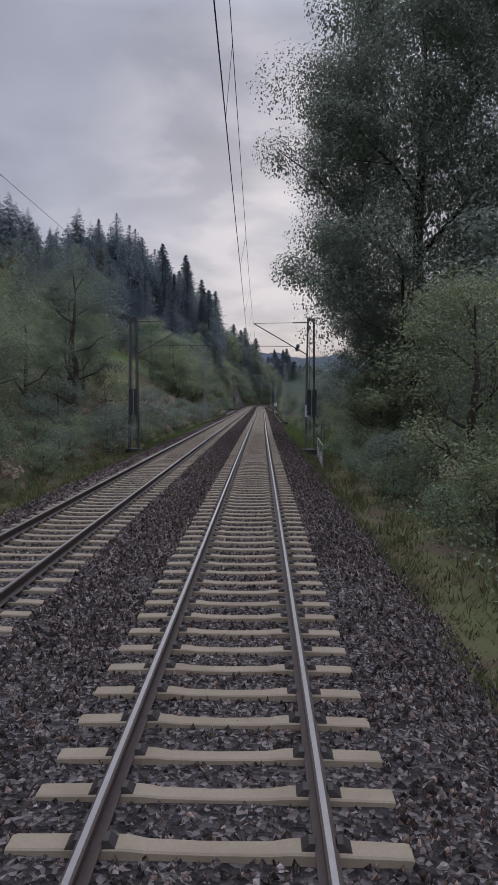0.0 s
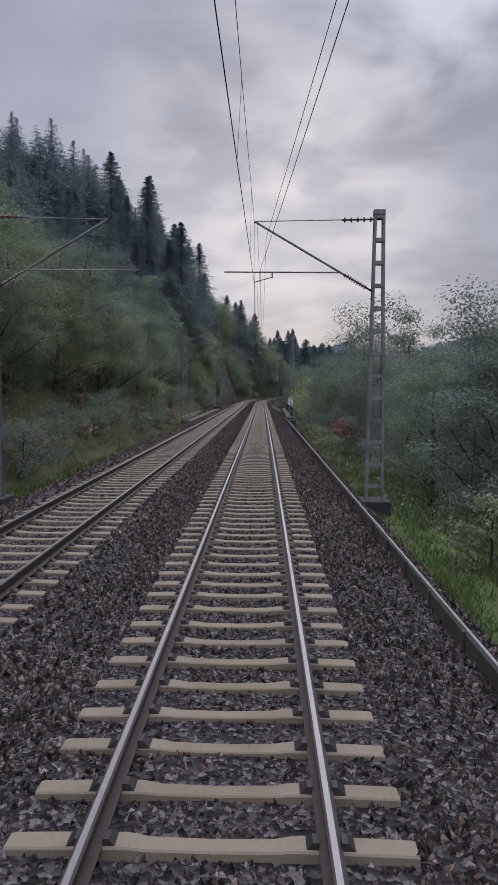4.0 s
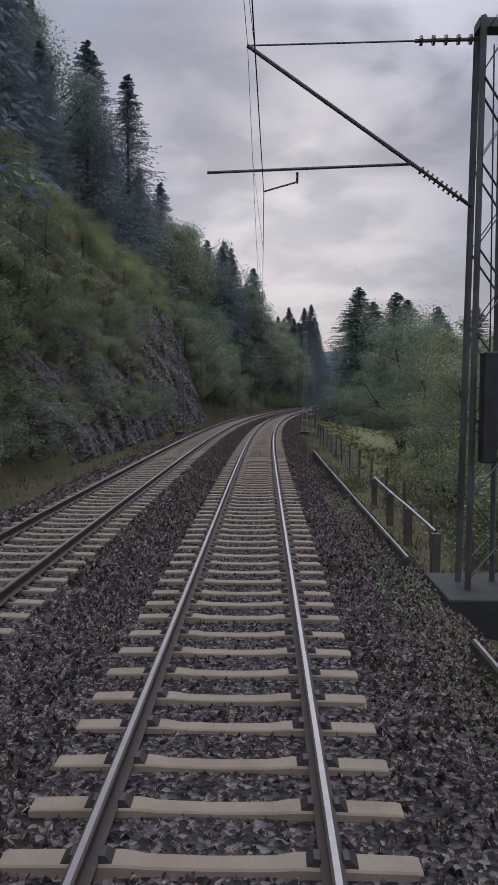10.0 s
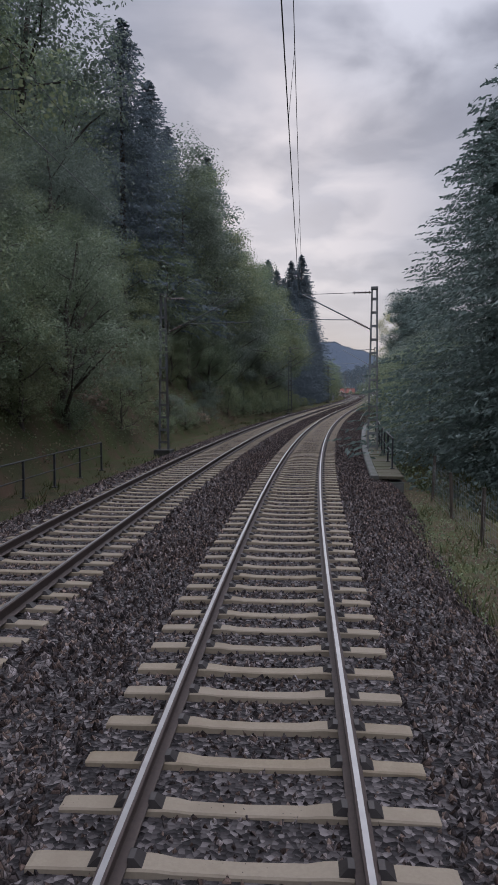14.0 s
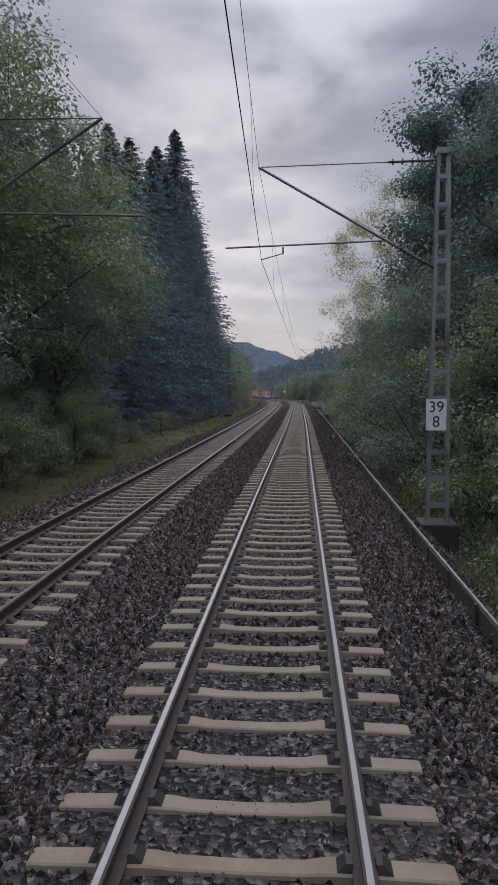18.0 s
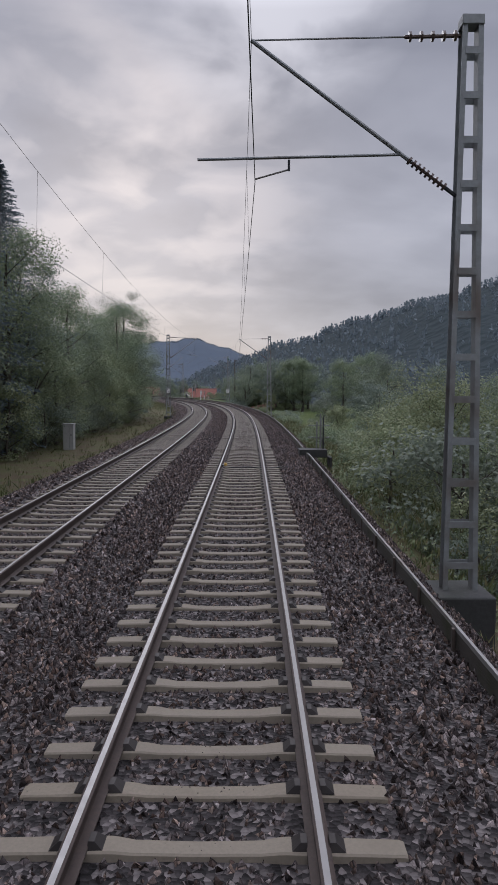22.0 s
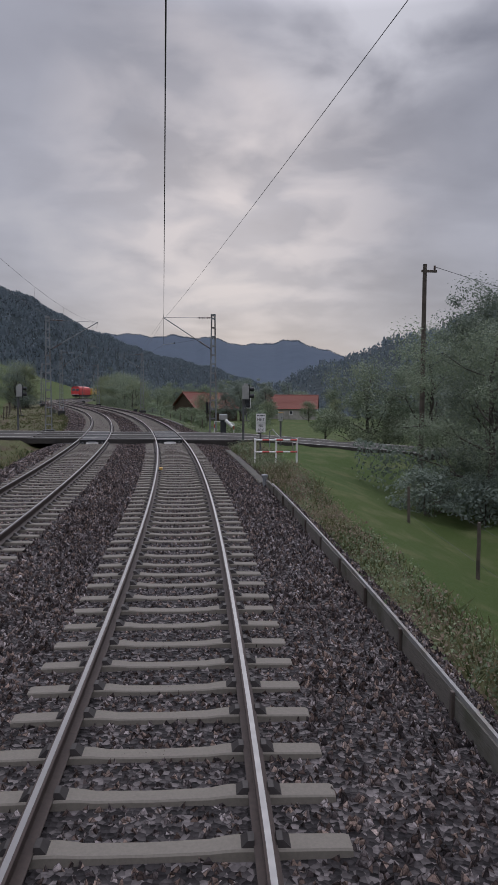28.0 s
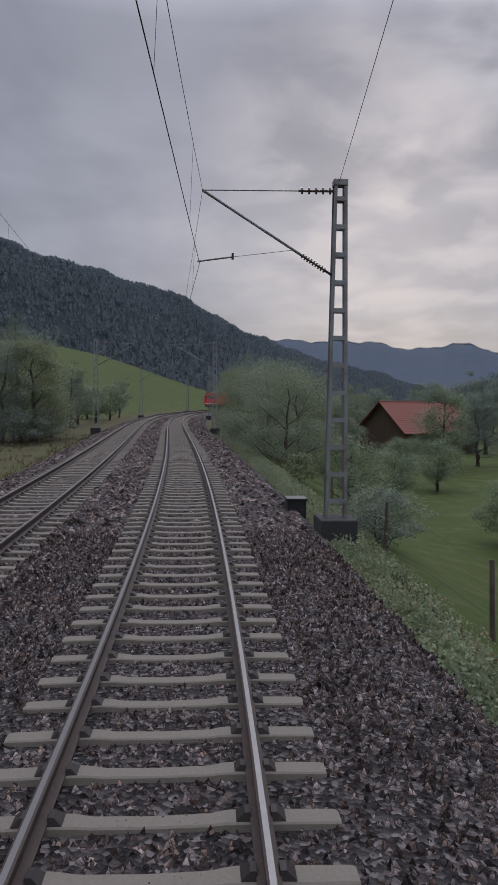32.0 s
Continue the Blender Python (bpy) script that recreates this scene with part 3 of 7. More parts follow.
def tube(path, r, sides=5):
    """Vertices and quads of a tube along points, radius a number or one per point."""
    path = np.asarray(path, float)
    n = len(path)
    r = np.broadcast_to(np.asarray(r, float), (n,))
    d = np.gradient(path, axis=0)
    d /= np.linalg.norm(d, axis=1)[:, None] + 1e-9
    ref = np.where(np.abs(d[:, 2:3]) > 0.9, [[1.0, 0, 0]], [[0, 0, 1.0]])
    u = np.cross(d, ref)
    u /= np.linalg.norm(u, axis=1)[:, None] + 1e-9
    v = np.cross(d, u)
    a = np.arange(sides) * 2 * math.pi / sides
    ring = u[:, None, :] * np.cos(a)[None, :, None] + v[:, None, :] * np.sin(a)[None, :, None]
    verts = (path[:, None, :] + ring * r[:, None, None]).reshape(-1, 3)
    i, j = np.meshgrid(np.arange(n - 1), np.arange(sides), indexing="ij")
    k = (j + 1) % sides
    faces = np.stack([i * sides + j, i * sides + k, (i + 1) * sides + k, (i + 1) * sides + j], -1).reshape(-1, 4)
    return verts, faces


def join(pieces):
    """Several (verts, quads) as one."""
    vs, fs, n = [], [], 0
    for v, f in pieces:
        vs.append(v)
        fs.append(np.asarray(f) + n)
        n += len(v)
    return np.concatenate(vs), np.concatenate(fs)


def sweep(profile, s, o=0.0, closed=True):
    """A profile (offset, height) carried along stations s of the line."""
    s = np.asarray(s, float)
    p = np.asarray(profile, float)
    n, k = len(s), len(p)
    v = at(np.repeat(s, k), np.tile(p[:, 0], n) + np.repeat(np.broadcast_to(o, (n,)), k), np.tile(p[:, 1], n))
    m = k if closed else k - 1
    i, j = np.meshgrid(np.arange(n - 1), np.arange(m), indexing="ij")
    q = (j + 1) % k
    return v, np.stack([i * k + j, (i + 1) * k + j, (i + 1) * k + q, i * k + q], -1).reshape(-1, 4)


def words(text, size, mat, parent, x, y, z, name="lettering"):
    """Upright flat letters that face the oncoming way (towards -y)."""
    cu = bpy.data.curves.new("text", "FONT")
    cu.body, cu.size, cu.align_x, cu.align_y, cu.extrude = text, size, "CENTER", "CENTER", 0.002
    tmp = bpy.data.objects.new("text", cu)
    scene.collection.objects.link(tmp)
    me = bpy.data.meshes.new_from_object(tmp)
    bpy.data.objects.remove(tmp)
    me.materials.clear()
    me.materials.append(mat)
    return place(name, me, pose(x, y, z, 90, 0, 0), parent)

# ---- ground ----
OFFS = np.array([-230, -180, -140, -110, -90, -75, -62, -52, -44, -37, -31, -26, -22, -19, -16.5, -14.5, -13, -12, -11, -10.3, -9.7, -9.2, -8.6, -8, -7.2, -6.4,
                 -4, -1, 1.5, 2.6, 3.2, 3.8, 4.5, 5.3, 6.2, 7.2, 8.5, 10, 12, 14, 17, 21, 26, 33, 42, 55, 72, 95, 125, 160, 210], float)
STAT = np.unique(np.concatenate([np.arange(-76, 900, 4.0), np.arange(576, 616, 1.0)]))


def build_ground():
    ss, oo = np.meshgrid(STAT, OFFS, indexing="ij")
    z = ground_z(ss, oo)
    rng = np.random.default_rng(3)
    away = np.clip((np.abs(oo + 2) - 5.5) / 8, 0, 1)
    z = z + rng.normal(0, 1, z.shape) * 0.12 * away + rng.normal(0, 1, z.shape) * 0.35 * np.clip((-oo - 12) / 20, 0, 1) * (ss < 390)
    z[np.abs(oo + 2) < 3.8] = -0.8
    z[:, -1] = -16
    v = at(ss.ravel(), oo.ravel(), z.ravel())
    n, k = ss.shape
    i, j = np.meshgrid(np.arange(n - 1), np.arange(k - 1), indexing="ij")
    f = np.stack([i * k + j, i * k + j + 1, (i + 1) * k + j + 1, (i + 1) * k + j], -1).reshape(-1, 4)
    fs, fo = STAT[i] + 1, (OFFS[j] + OFFS[j + 1]) / 2
    idx = np.zeros(fs.shape, int)                                  # verge grass
    idx[(fo < -6.0) & (fs > 150) & (fs < 388)] = 1
    idx[(fo < -8.2) & (fs < 388)] = 1                              # wood
    idx[(fo < -20) & (fs < 158)] = 2                               # pasture above the bank
    idx[(fo < -70) & (fs < 158)] = 1
    idx[(fo > 5.5) & (fs < 222)] = 1
    idx[(fo > 5.0) & (fs > 226) & (fs < 300)] = 3
    idx[(fo > 4.5) & (fs >= 300) & (fs < 440)] = 1
    idx[(fo > 14) & (fs >= 440)] = 2
    idx[(fo > 4.7) & (fs > 535)] = 2
    idx[(fo < -14) & (fs > 540)] = 2
    idx[(fo < -105) & (fs > 560)] = 1
    me = mesh_of("ground", v, f, [GRASS, FOREST, MEADOW, DRYMEADOW], idx.ravel(), True)
    ob = place("ground", me)
    tagged(ob, "grassy verges, wooded slopes and green meadows beside the line", "ground", kind="structure")
    # the rest of the valley, out to the horizon
    a = np.linspace(0, 2 * math.pi, 49)[:-1]
    rad = np.array([60, 300, 700, 1500, 4200.0])
    c = at(400, 0)
    v = np.concatenate([np.stack([c[0] + r * np.cos(a), c[1] + r * np.sin(a), np.full(48, -7.0 if r < 1000 else -4.0)], -1) for r in rad])
    i, j = np.meshgrid(np.arange(4), np.arange(48), indexing="ij")
    q = (j + 1) % 48
    f = np.stack([i * 48 + j, (i + 1) * 48 + j, (i + 1) * 48 + q, i * 48 + q], -1).reshape(-1, 4)
    tagged(place("valley_floor", mesh_of("valley_floor", v, f, MEADOW)), "broad green valley floor of meadows", "ground", kind="structure")


build_ground()


def leaf_quads(p, size, rng, droop=0.0, face=None):
    """Small pointed leaves at points p; face: the way that each one turns its upper side, more or less."""
    n = len(p)
    d = rng.normal(size=(n, 3))
    if face is None:
        d[:, 2] -= droop
    else:
        face = face + rng.normal(0, 0.42, (n, 3))
        d = np.cross(face, d)
    d /= np.linalg.norm(d, axis=1)[:, None]
    u = np.cross(d, rng.normal(size=(n, 3)) + (0, 0, 0.7) if face is None else face)
    u /= np.linalg.norm(u, axis=1)[:, None] + 1e-9
    L = (size * rng.uniform(0.6, 1.3, n))[:, None]
    w = L * rng.uniform(0.28, 0.42, n)[:, None]
    v = np.stack([p - d * L * 0.5, p + u * w, p + d * L * 0.5, p - u * w], 1).reshape(-1, 3)
    return v, np.arange(4 * n).reshape(n, 4)


def build_hills():
    """Wooded ridges: bearing, elevation and distance of the crest as seen from a point of the line."""
    ridges = [
        ("hill_west", 600, [(-75, 12, 330), (-48, 14.5, 380), (-34, 13.7, 440), (-22, 10.5, 540), (-15.5, 9.0, 640), (-9.5, 6.0, 800), (-5, 4.25, 900), (1, 2.75, 1000), (5, 1.4, 1040), (10, 0.2, 1080)], "dark wooded ridge of spruce above a meadow"),
        ("hill_north", 460, [(-14, 4.9, 2000), (-5, 4.75, 2000), (-2.4, 4.75, 2000), (1, 4.5, 2000), (3.3, 4.1, 2000), (6, 4.4, 2000), (7.5, 4.3, 2000), (10, 3.5, 2000), (13, 2.6, 2000), (20, 2.4, 2000)], "distant wooded ridge coloured blue with haze"),
        ("hill_east", 460, [(1.5, 0.1, 1300), (4, 0.8, 1200), (7, 1.5, 1150), (9.5, 1.6, 1100), (13, 2.2, 1050), (18.5, 2.9, 980), (23.6, 4.6, 920), (29, 6.3, 880), (40, 8, 840), (70, 7, 800)], "wooded hillside with dark conifers across the valley"),
        ("hill_south", 20, [(1.5, 0.1, 1200), (6, 1.5, 1150), (10, 3.0, 1100), (14, 4.2, 1000), (22, 6.5, 900), (40, 7, 800), (70, 7, 800)], "far wooded hillside across the valley"),
    ]
    rng = np.random.default_rng(11)
    for name, s0, crest, label in ridges:
        c = at(s0, 0, 2.7)
        az = np.arange(crest[0][0], crest[-1][0] + 0.01, 0.4)
        el = np.interp(az, [r[0] for r in crest], [r[1] for r in crest])
        di = np.interp(az, [r[0] for r in crest], [r[2] for r in crest])
        el = el + (0.25 if name == "hill_north" else 0.0) + 0.09 * np.sin(az * 2.1) + 0.05 * np.sin(az * 5.3 + 1)
        a = np.radians(az)
        top = di * np.tan(np.radians(el)) - 9 * np.clip(di / 500, 0.9, 1.4)
        prof = [(0.5, 0.0), (0.62, 0.16), (0.74, 0.42), (0.86, 0.74), (0.95, 0.94), (1.0, 1.0), (1.08, 0.95), (1.3, 0.5)]
        k = len(prof)
        v = np.zeros((len(az), k, 3))
        for j, (fd, fh) in enumerate(prof):
            wob = 1 + 0.012 * np.sin(az * 0.9 + j)
            v[:, j, 0] = c[0] + np.sin(a) * di * fd * wob
            v[:, j, 1] = c[1] + np.cos(a) * di * fd * wob
            v[:, j, 2] = -9 + (top + 9 + c[2]) * fh + (0.8 * np.sin(az * 3.1 + j * 2) if 0 < fh < 1 else 0)
        i, j = np.meshgrid(np.arange(len(az) - 1), np.arange(k - 1), indexing="ij")
        f = np.stack([i * k + j, (i + 1) * k + j, (i + 1) * k + j + 1, i * k + j + 1], -1).reshape(-1, 4)
        tagged(place(name, mesh_of(name, v.reshape(-1, 3), f, HILL_HAZY if name == "hill_north" else HILL, None, True)), label, "hill", kind="structure")
        # the woods on it: a ragged spire of boughs for each tree
        n = {"hill_west": 30000, "hill_east": 34000, "hill_north": 5000}.get(name, 7000)
        ai = rng.uniform(0, len(az) - 1.001, n)
        fj = np.where(rng.random(n) < (1.0 if name == "hill_north" else 0.35), rng.uniform(4.4, 5, n), rng.uniform(1.2, 5, n))
        i0, j0 = ai.astype(int), fj.astype(int)
        fa, fb = (ai - i0)[:, None], (fj - j0)[:, None]
        p = (v[i0, j0] * (1 - fa) + v[i0 + 1, j0] * fa) * (1 - fb) + (v[i0, np.minimum(j0 + 1, k - 1)] * (1 - fa) + v[i0 + 1, np.minimum(j0 + 1, k - 1)] * fa) * fb
        h = rng.uniform(2.2, 5.0, n) * (0.55 if name == "hill_north" else 1.0) * np.clip(np.interp(ai, np.arange(len(az)), di) / 500, 0.9, 1.4)
        V, F = [], []
        for q in range(6):
            up = (q + 0.6) / 6
            w = h * rng.uniform(0.1, 0.3, n) * (1.1 - up)
            ang = rng.uniform(0, 6.28, n)
            c2 = p + np.stack([np.cos(ang) * w, np.sin(ang) * w, h * up], -1)
            lv, lf = leaf_quads(c2, 1.0, rng, -2.5)
            ctr = np.repeat(c2, 4, 0)
            V.append(ctr + (lv - ctr) * np.repeat(h * (0.55 - 0.25 * up), 4)[:, None])
            F.append(lf + q * 4 * n)
        V, F = np.concatenate(V), np.concatenate(F)
        tagged(place("far_woods", mesh_of("far_woods", V, F, HAZYLEAF if name == "hill_north" else FARLEAF)), "dense dark conifers and broadleaf trees on the ridge", "woods", kind="stuff")


build_hills()

# ---- ballast, rails, sleepers ----
STEP = np.arange(-24, S_END, 2.0)
CROSSING = (592.2, 600.3)


def build_ballast():
    L = -SEP
    prof = [(L - 3.4, -0.82), (L - 2.6, -0.5), (L - 1.8, -0.235), (L - 1.33, -0.235), (L - 1.2, -0.235), (L, -0.24), (L + 1.2, -0.235), (L + 1.4, -0.235), (L / 2, -0.30),
            (-1.4, -0.235), (-1.2, -0.235), (0, -0.24), (1.2, -0.235), (1.33, -0.235), (1.8, -0.235), (2.5, -0.4), (2.9, -0.66), (3.3, -0.84)]
    wide = prof[:-4] + [(1.8, -0.235), (2.5, -0.285), (3.05, -0.4), (3.6, -0.86)]
    def breadth(s):
        return np.interp(s, [81, 85, 226, 230, 293, 297], [0, 1, 1, 0, 0, 1])

    st = np.arange(-24, S_END, 1.0)
    k, w = len(prof), breadth(st)[:, None]
    po = np.array([p[0] for p in prof]) * (1 - w) + np.array([p[0] for p in wide]) * w
    pz = np.array([p[1] for p in prof]) * (1 - w) + np.array([p[1] for p in wide]) * w
    v = at(np.repeat(st, k), po.ravel(), pz.ravel())
    i, j = np.meshgrid(np.arange(len(st) - 1), np.arange(k - 1), indexing="ij")
    f = np.stack([i * k + j, (i + 1) * k + j, (i + 1) * k + j + 1, i * k + j + 1], -1).reshape(-1, 4)
    rng = np.random.default_rng(5)
    v[:, 2] += rng.normal(0, 0.008, len(v))
    tagged(place("ballast_bed", mesh_of("ballast_bed", v, f[:, ::-1], BALLAST)), "grey-brown crushed stone ballast under two tracks", "ballast", kind="structure")
    # the crushed stones lying on it, each a rough four-sided point
    rest = []
    for o0, o1, gap, s0, s1 in ((-2.3, 3.4, 0.086, 2.0, 650.0), (-5.2, -2.3, 0.13, 2.0, 650.0), (-7.2, -5.2, 0.19, 2.0, 650.0), (-6.6, 2.7, 0.3, 650.0, 740.0)):
        ss, oo = np.meshgrid(np.arange(s0, s1, gap), np.arange(o0, o1, gap), indexing="ij")
        s = ss.ravel() + rng.uniform(-.5, .5, ss.size) * gap
        o = oo.ravel() + rng.uniform(-.5, .5, ss.size) * gap
        keep = (s < CROSSING[0]) | (s > 599.2 - 0.22 * o)
        for c in (0.0, L):
            for r in (-0.75, 0.75):
                keep &= np.abs(o - c - r) > 0.14
        keep &= ~((s > 610.9) & (s < 626.3) & (o > 2.2))      # soil behind the kerb
        s, o = s[keep], o[keep]
        n = len(s)
        w = breadth(s)
        z = w * np.interp(o, [p[0] for p in wide], [p[1] for p in wide]) + (1 - w) * np.interp(o, [p[0] for p in prof], [p[1] for p in prof])
        crib = (np.abs(o) < 1.3) | (np.abs(o - L) < 1.3)
        r = gap * rng.uniform(0.42, 0.8, n) * np.where(crib, 0.86, 1.0)
        up = np.minimum(r * rng.uniform(0.6, 1.6, n), np.where(crib, 0.041, 0.085))
        a = rng.uniform(0, 2 * math.pi, n)
        V = np.zeros((n, 4, 3))
        for k in range(3):
            b = a + k * 2.094 + rng.uniform(-.4, .4, n)
            d = r * rng.uniform(0.75, 1.25, n)
            V[:, k] = at(s + d * np.sin(b), o + d * np.cos(b), z + rng.uniform(-.03, .0, n))
        V[:, 3] = at(s + r * rng.uniform(-.5, .5, n), o + r * rng.uniform(-.5, .5, n), z + up)
        rest.append(V.reshape(-1, 3))
    V = np.concatenate(rest)
    b = np.arange(len(V) // 4) * 4
    F = np.concatenate([np.stack([b + k, b + 3, b + (k + 1) % 3], -1) for k in range(3)])
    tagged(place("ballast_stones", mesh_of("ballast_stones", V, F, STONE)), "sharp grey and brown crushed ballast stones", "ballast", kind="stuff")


build_ballast()

RAIL = [(-.036, -.010), (-.020, 0), (.020, 0), (.036, -.010), (.036, -.04), (.01, -.052), (.009, -.14), (.075, -.16), (.075, -.172), (-.075, -.172), (-.075, -.16), (-.009, -.14), (-.01, -.052), (-.036, -.04)]


def build_track(name, centre, label):
    """Two rails on one track; the sleepers and clips come last in the file."""
    ob = base(name, pose(*at(0, centre)), label, "railway track", "tracks of the line", "structure")
    inv = ob.matrix_basis.inverted()
    for side in (-.75, .75):
        v, f = sweep(RAIL, STEP, centre + side)
        k = len(RAIL)
        idx = np.tile(np.array([0 if j == 1 else 1 for j in range(k)]), len(STEP) - 1)
        r = place("rail", mesh_of("rail", v, f[:, ::-1], [RAILTOP, RAILSIDE], idx), inv, ob)
        tagged(r, "steel rail with a polished head and rusty web")
    return ob


track_near = build_track("track", 0.0, "ballasted railway track with steel rails on pale concrete sleepers")
track_far = build_track("track", -SEP, "second railway track with steel rails on concrete sleepers")

# ---- trees and shrubs ----
def limbs(rng, h, r, top_r, n, spread, z0, z1, sides=5):
    """A tapered trunk with limbs; returns tubes and the limb ends."""
    k = 7
    t = np.linspace(0, 1, k)
    lean = rng.normal(0, 0.03 * h, 2)
    path = np.stack([lean[0] * t ** 2, lean[1] * t ** 2, h * t - 0.3], -1) + np.concatenate([[[0, 0, 0]], rng.normal(0, 0.012 * h, (k - 1, 3))])
    rad = r * (1 - t) ** 0.8 + top_r
    rad[0] *= 1.35
    tubes, ends = [tube(path, rad, sides + 2)], []
    for i in range(n):
        f = z0 + (z1 - z0) * (i + rng.random()) / n
        q = np.array([np.interp(f, t, path[:, c]) for c in range(3)])
        a = i * 2.4 + rng.normal(0, 0.4)
        up = rng.uniform(0.25, 0.8)
        ln = spread * (1.1 - 0.55 * f) * rng.uniform(0.7, 1.1)
        d = np.array([math.cos(a), math.sin(a), up])
        pts = [q, q + d * ln * 0.4 + rng.normal(0, 0.04 * ln, 3), q + d * ln * 0.72 + (0, 0, 0.06 * ln), q + d * ln + rng.normal(0, 0.06 * ln, 3)]
        rr = np.interp(f, t, rad) * 0.5
        tubes.append(tube(pts, [rr, rr * 0.6, rr * 0.35, rr * 0.12], sides))
        ends += [pts[2], pts[3]]
        for _ in range(2):
            e = pts[2] + rng.normal(0, 0.22 * ln, 3) + (0, 0, 0.12 * ln)
            tubes.append(tube([pts[1], (pts[1] + e) / 2 + rng.normal(0, 0.04 * ln, 3), e], [rr * 0.35, rr * 0.2, rr * 0.06], 4))
            ends.append(e)
    return tubes, np.array(ends)


def broadleaf(seed, h, crown, z_low, n_leaf, leaf, airy=1.0, core=90, r=None, m=44):
    """Trunk and crown meshes: clumps of leaves on the limb ends and through an uneven crown."""
    rng = np.random.default_rng(seed)
    tubes, ends = limbs(rng, h * 0.9, r or h * 0.018 + 0.04, 0.02, 11, crown * 1.05, z_low / h * 0.9, 0.95)
    cz, hz = (h + z_low) / 2, (h - z_low) / 2
    d = rng.normal(size=(m, 3))
    d /= np.linalg.norm(d, axis=1)[:, None]
    rad = rng.uniform(0.5, 1.0, m) ** 0.6
    lob = 0.82 + 0.22 * np.sin(3 * np.arctan2(d[:, 1], d[:, 0]) + seed) + rng.normal(0, 0.08, m)
    cl = np.stack([d[:, 0] * crown * rad * lob, d[:, 1] * crown * rad * lob, cz + d[:, 2] * hz * rad], -1)
    cl = np.concatenate([cl, ends[rng.permutation(len(ends))[:m // 2]]])
    cs = crown * rng.uniform(0.15, 0.32, len(cl)) * airy * (44 / m) ** 0.33
    pick = rng.integers(0, len(cl), n_leaf)
    g = rng.normal(size=(n_leaf, 3))
    g *= (rng.random(n_leaf) ** 0.45 / (np.linalg.norm(g, axis=1) + 1e-9))[:, None]
    p = cl[pick] + g * cs[pick][:, None] * (1.25, 1.25, 0.8)
    p[:, 2] = np.maximum(p[:, 2], 0.15)
    pieces = [leaf_quads(p, leaf, rng, 0.3, g * 1.1 + (0, 0, 0.75))]
    core = int(core * 2.4)
    if core:
        c = np.stack([np.clip(rng.normal(0, crown * 0.3, core), -crown * .55, crown * .55), np.clip(rng.normal(0, crown * 0.3, core), -crown * .55, crown * .55), cz + np.clip(rng.normal(0, hz * 0.35, core), -hz * .6, hz * .55)], -1)
        c[:, 2] = np.clip(c[:, 2], 0.3, h)
        pieces.append(leaf_quads(c, leaf * 1.25 if leaf <= 0.1 else min(leaf * 1.7, 0.24), rng, 0.3))
    return join(tubes), join(pieces)


def conifer(seed, h, spread, z_low, levels, per, spray=5, r=0.22, skirt=1.0):
    """Trunk and crown meshes: whorls of drooping boughs, each with twigs to both sides and hanging ones."""
    rng = np.random.default_rng(seed)
    tubes = [tube([(0, 0, -0.3), (0, 0, h * 0.5), (0.02 * h * rng.normal(), 0, h * 0.99)], [r * 1.3, r * 0.7, 0.02], 7)]
    n = levels * per
    f = np.clip((np.repeat(np.arange(levels), per) + rng.uniform(-0.5, 0.5, n)) / levels, 0, 0.995)
    a = rng.uniform(0, 2 * math.pi, n)
    lobe = 1 + 0.10 * np.sin(3 * a + seed + 9 * f) + 0.07 * np.sin(f * 60 + seed)
    ln = (spread * (1 - f) ** 0.74 * lobe * rng.uniform(0.72, 1.12, n) + 0.05)
    ln = ln * (skirt + (1 - skirt) * np.clip(f / 0.3, 0, 1))
    z = z_low + (h - z_low) * f
    drop = ln * rng.uniform(0.1, 0.4, n) * (1 - 0.75 * f)
    t = (np.arange(spray)[None] + rng.uniform(0.2, 1.0, (n, spray))) / spray
    side = rng.normal(0, 0.16, (n, spray)) * ln[:, None] * (1.15 - t)
    ca, sa = np.cos(a)[:, None], np.sin(a)[:, None]
    x = ln[:, None] * t
    P = np.stack([ca * x - sa * side, sa * x + ca * side, z[:, None] - drop[:, None] * t ** 1.4 + 0.12 * (x * (t > 0.8)) * 0.3], -1).reshape(-1, 3)
    b = np.repeat(a, spray) + rng.normal(0, 0.7, n * spray)
    D = np.stack([np.cos(b), np.sin(b), -0.45 + rng.normal(0, 0.4, n * spray)], -1)
    L = (np.maximum(0.2, np.repeat(ln, spray) * 2.4 / spray) * rng.uniform(0.7, 1.25, n * spray))[:, None]
    D /= np.linalg.norm(D, axis=1)[:, None]
    u = np.cross(D, rng.normal(size=D.shape) + (0, 0, 0.6))
    u /= np.linalg.norm(u, axis=1)[:, None]
    w = L * rng.uniform(0.13, 0.24, len(L))[:, None]
    v = np.stack([P - D * L * 0.35, P + u * w, P + D * L * 0.65, P - u * w], 1).reshape(-1, 3)
    return join(tubes), (v, np.arange(len(v)).reshape(-1, 4))


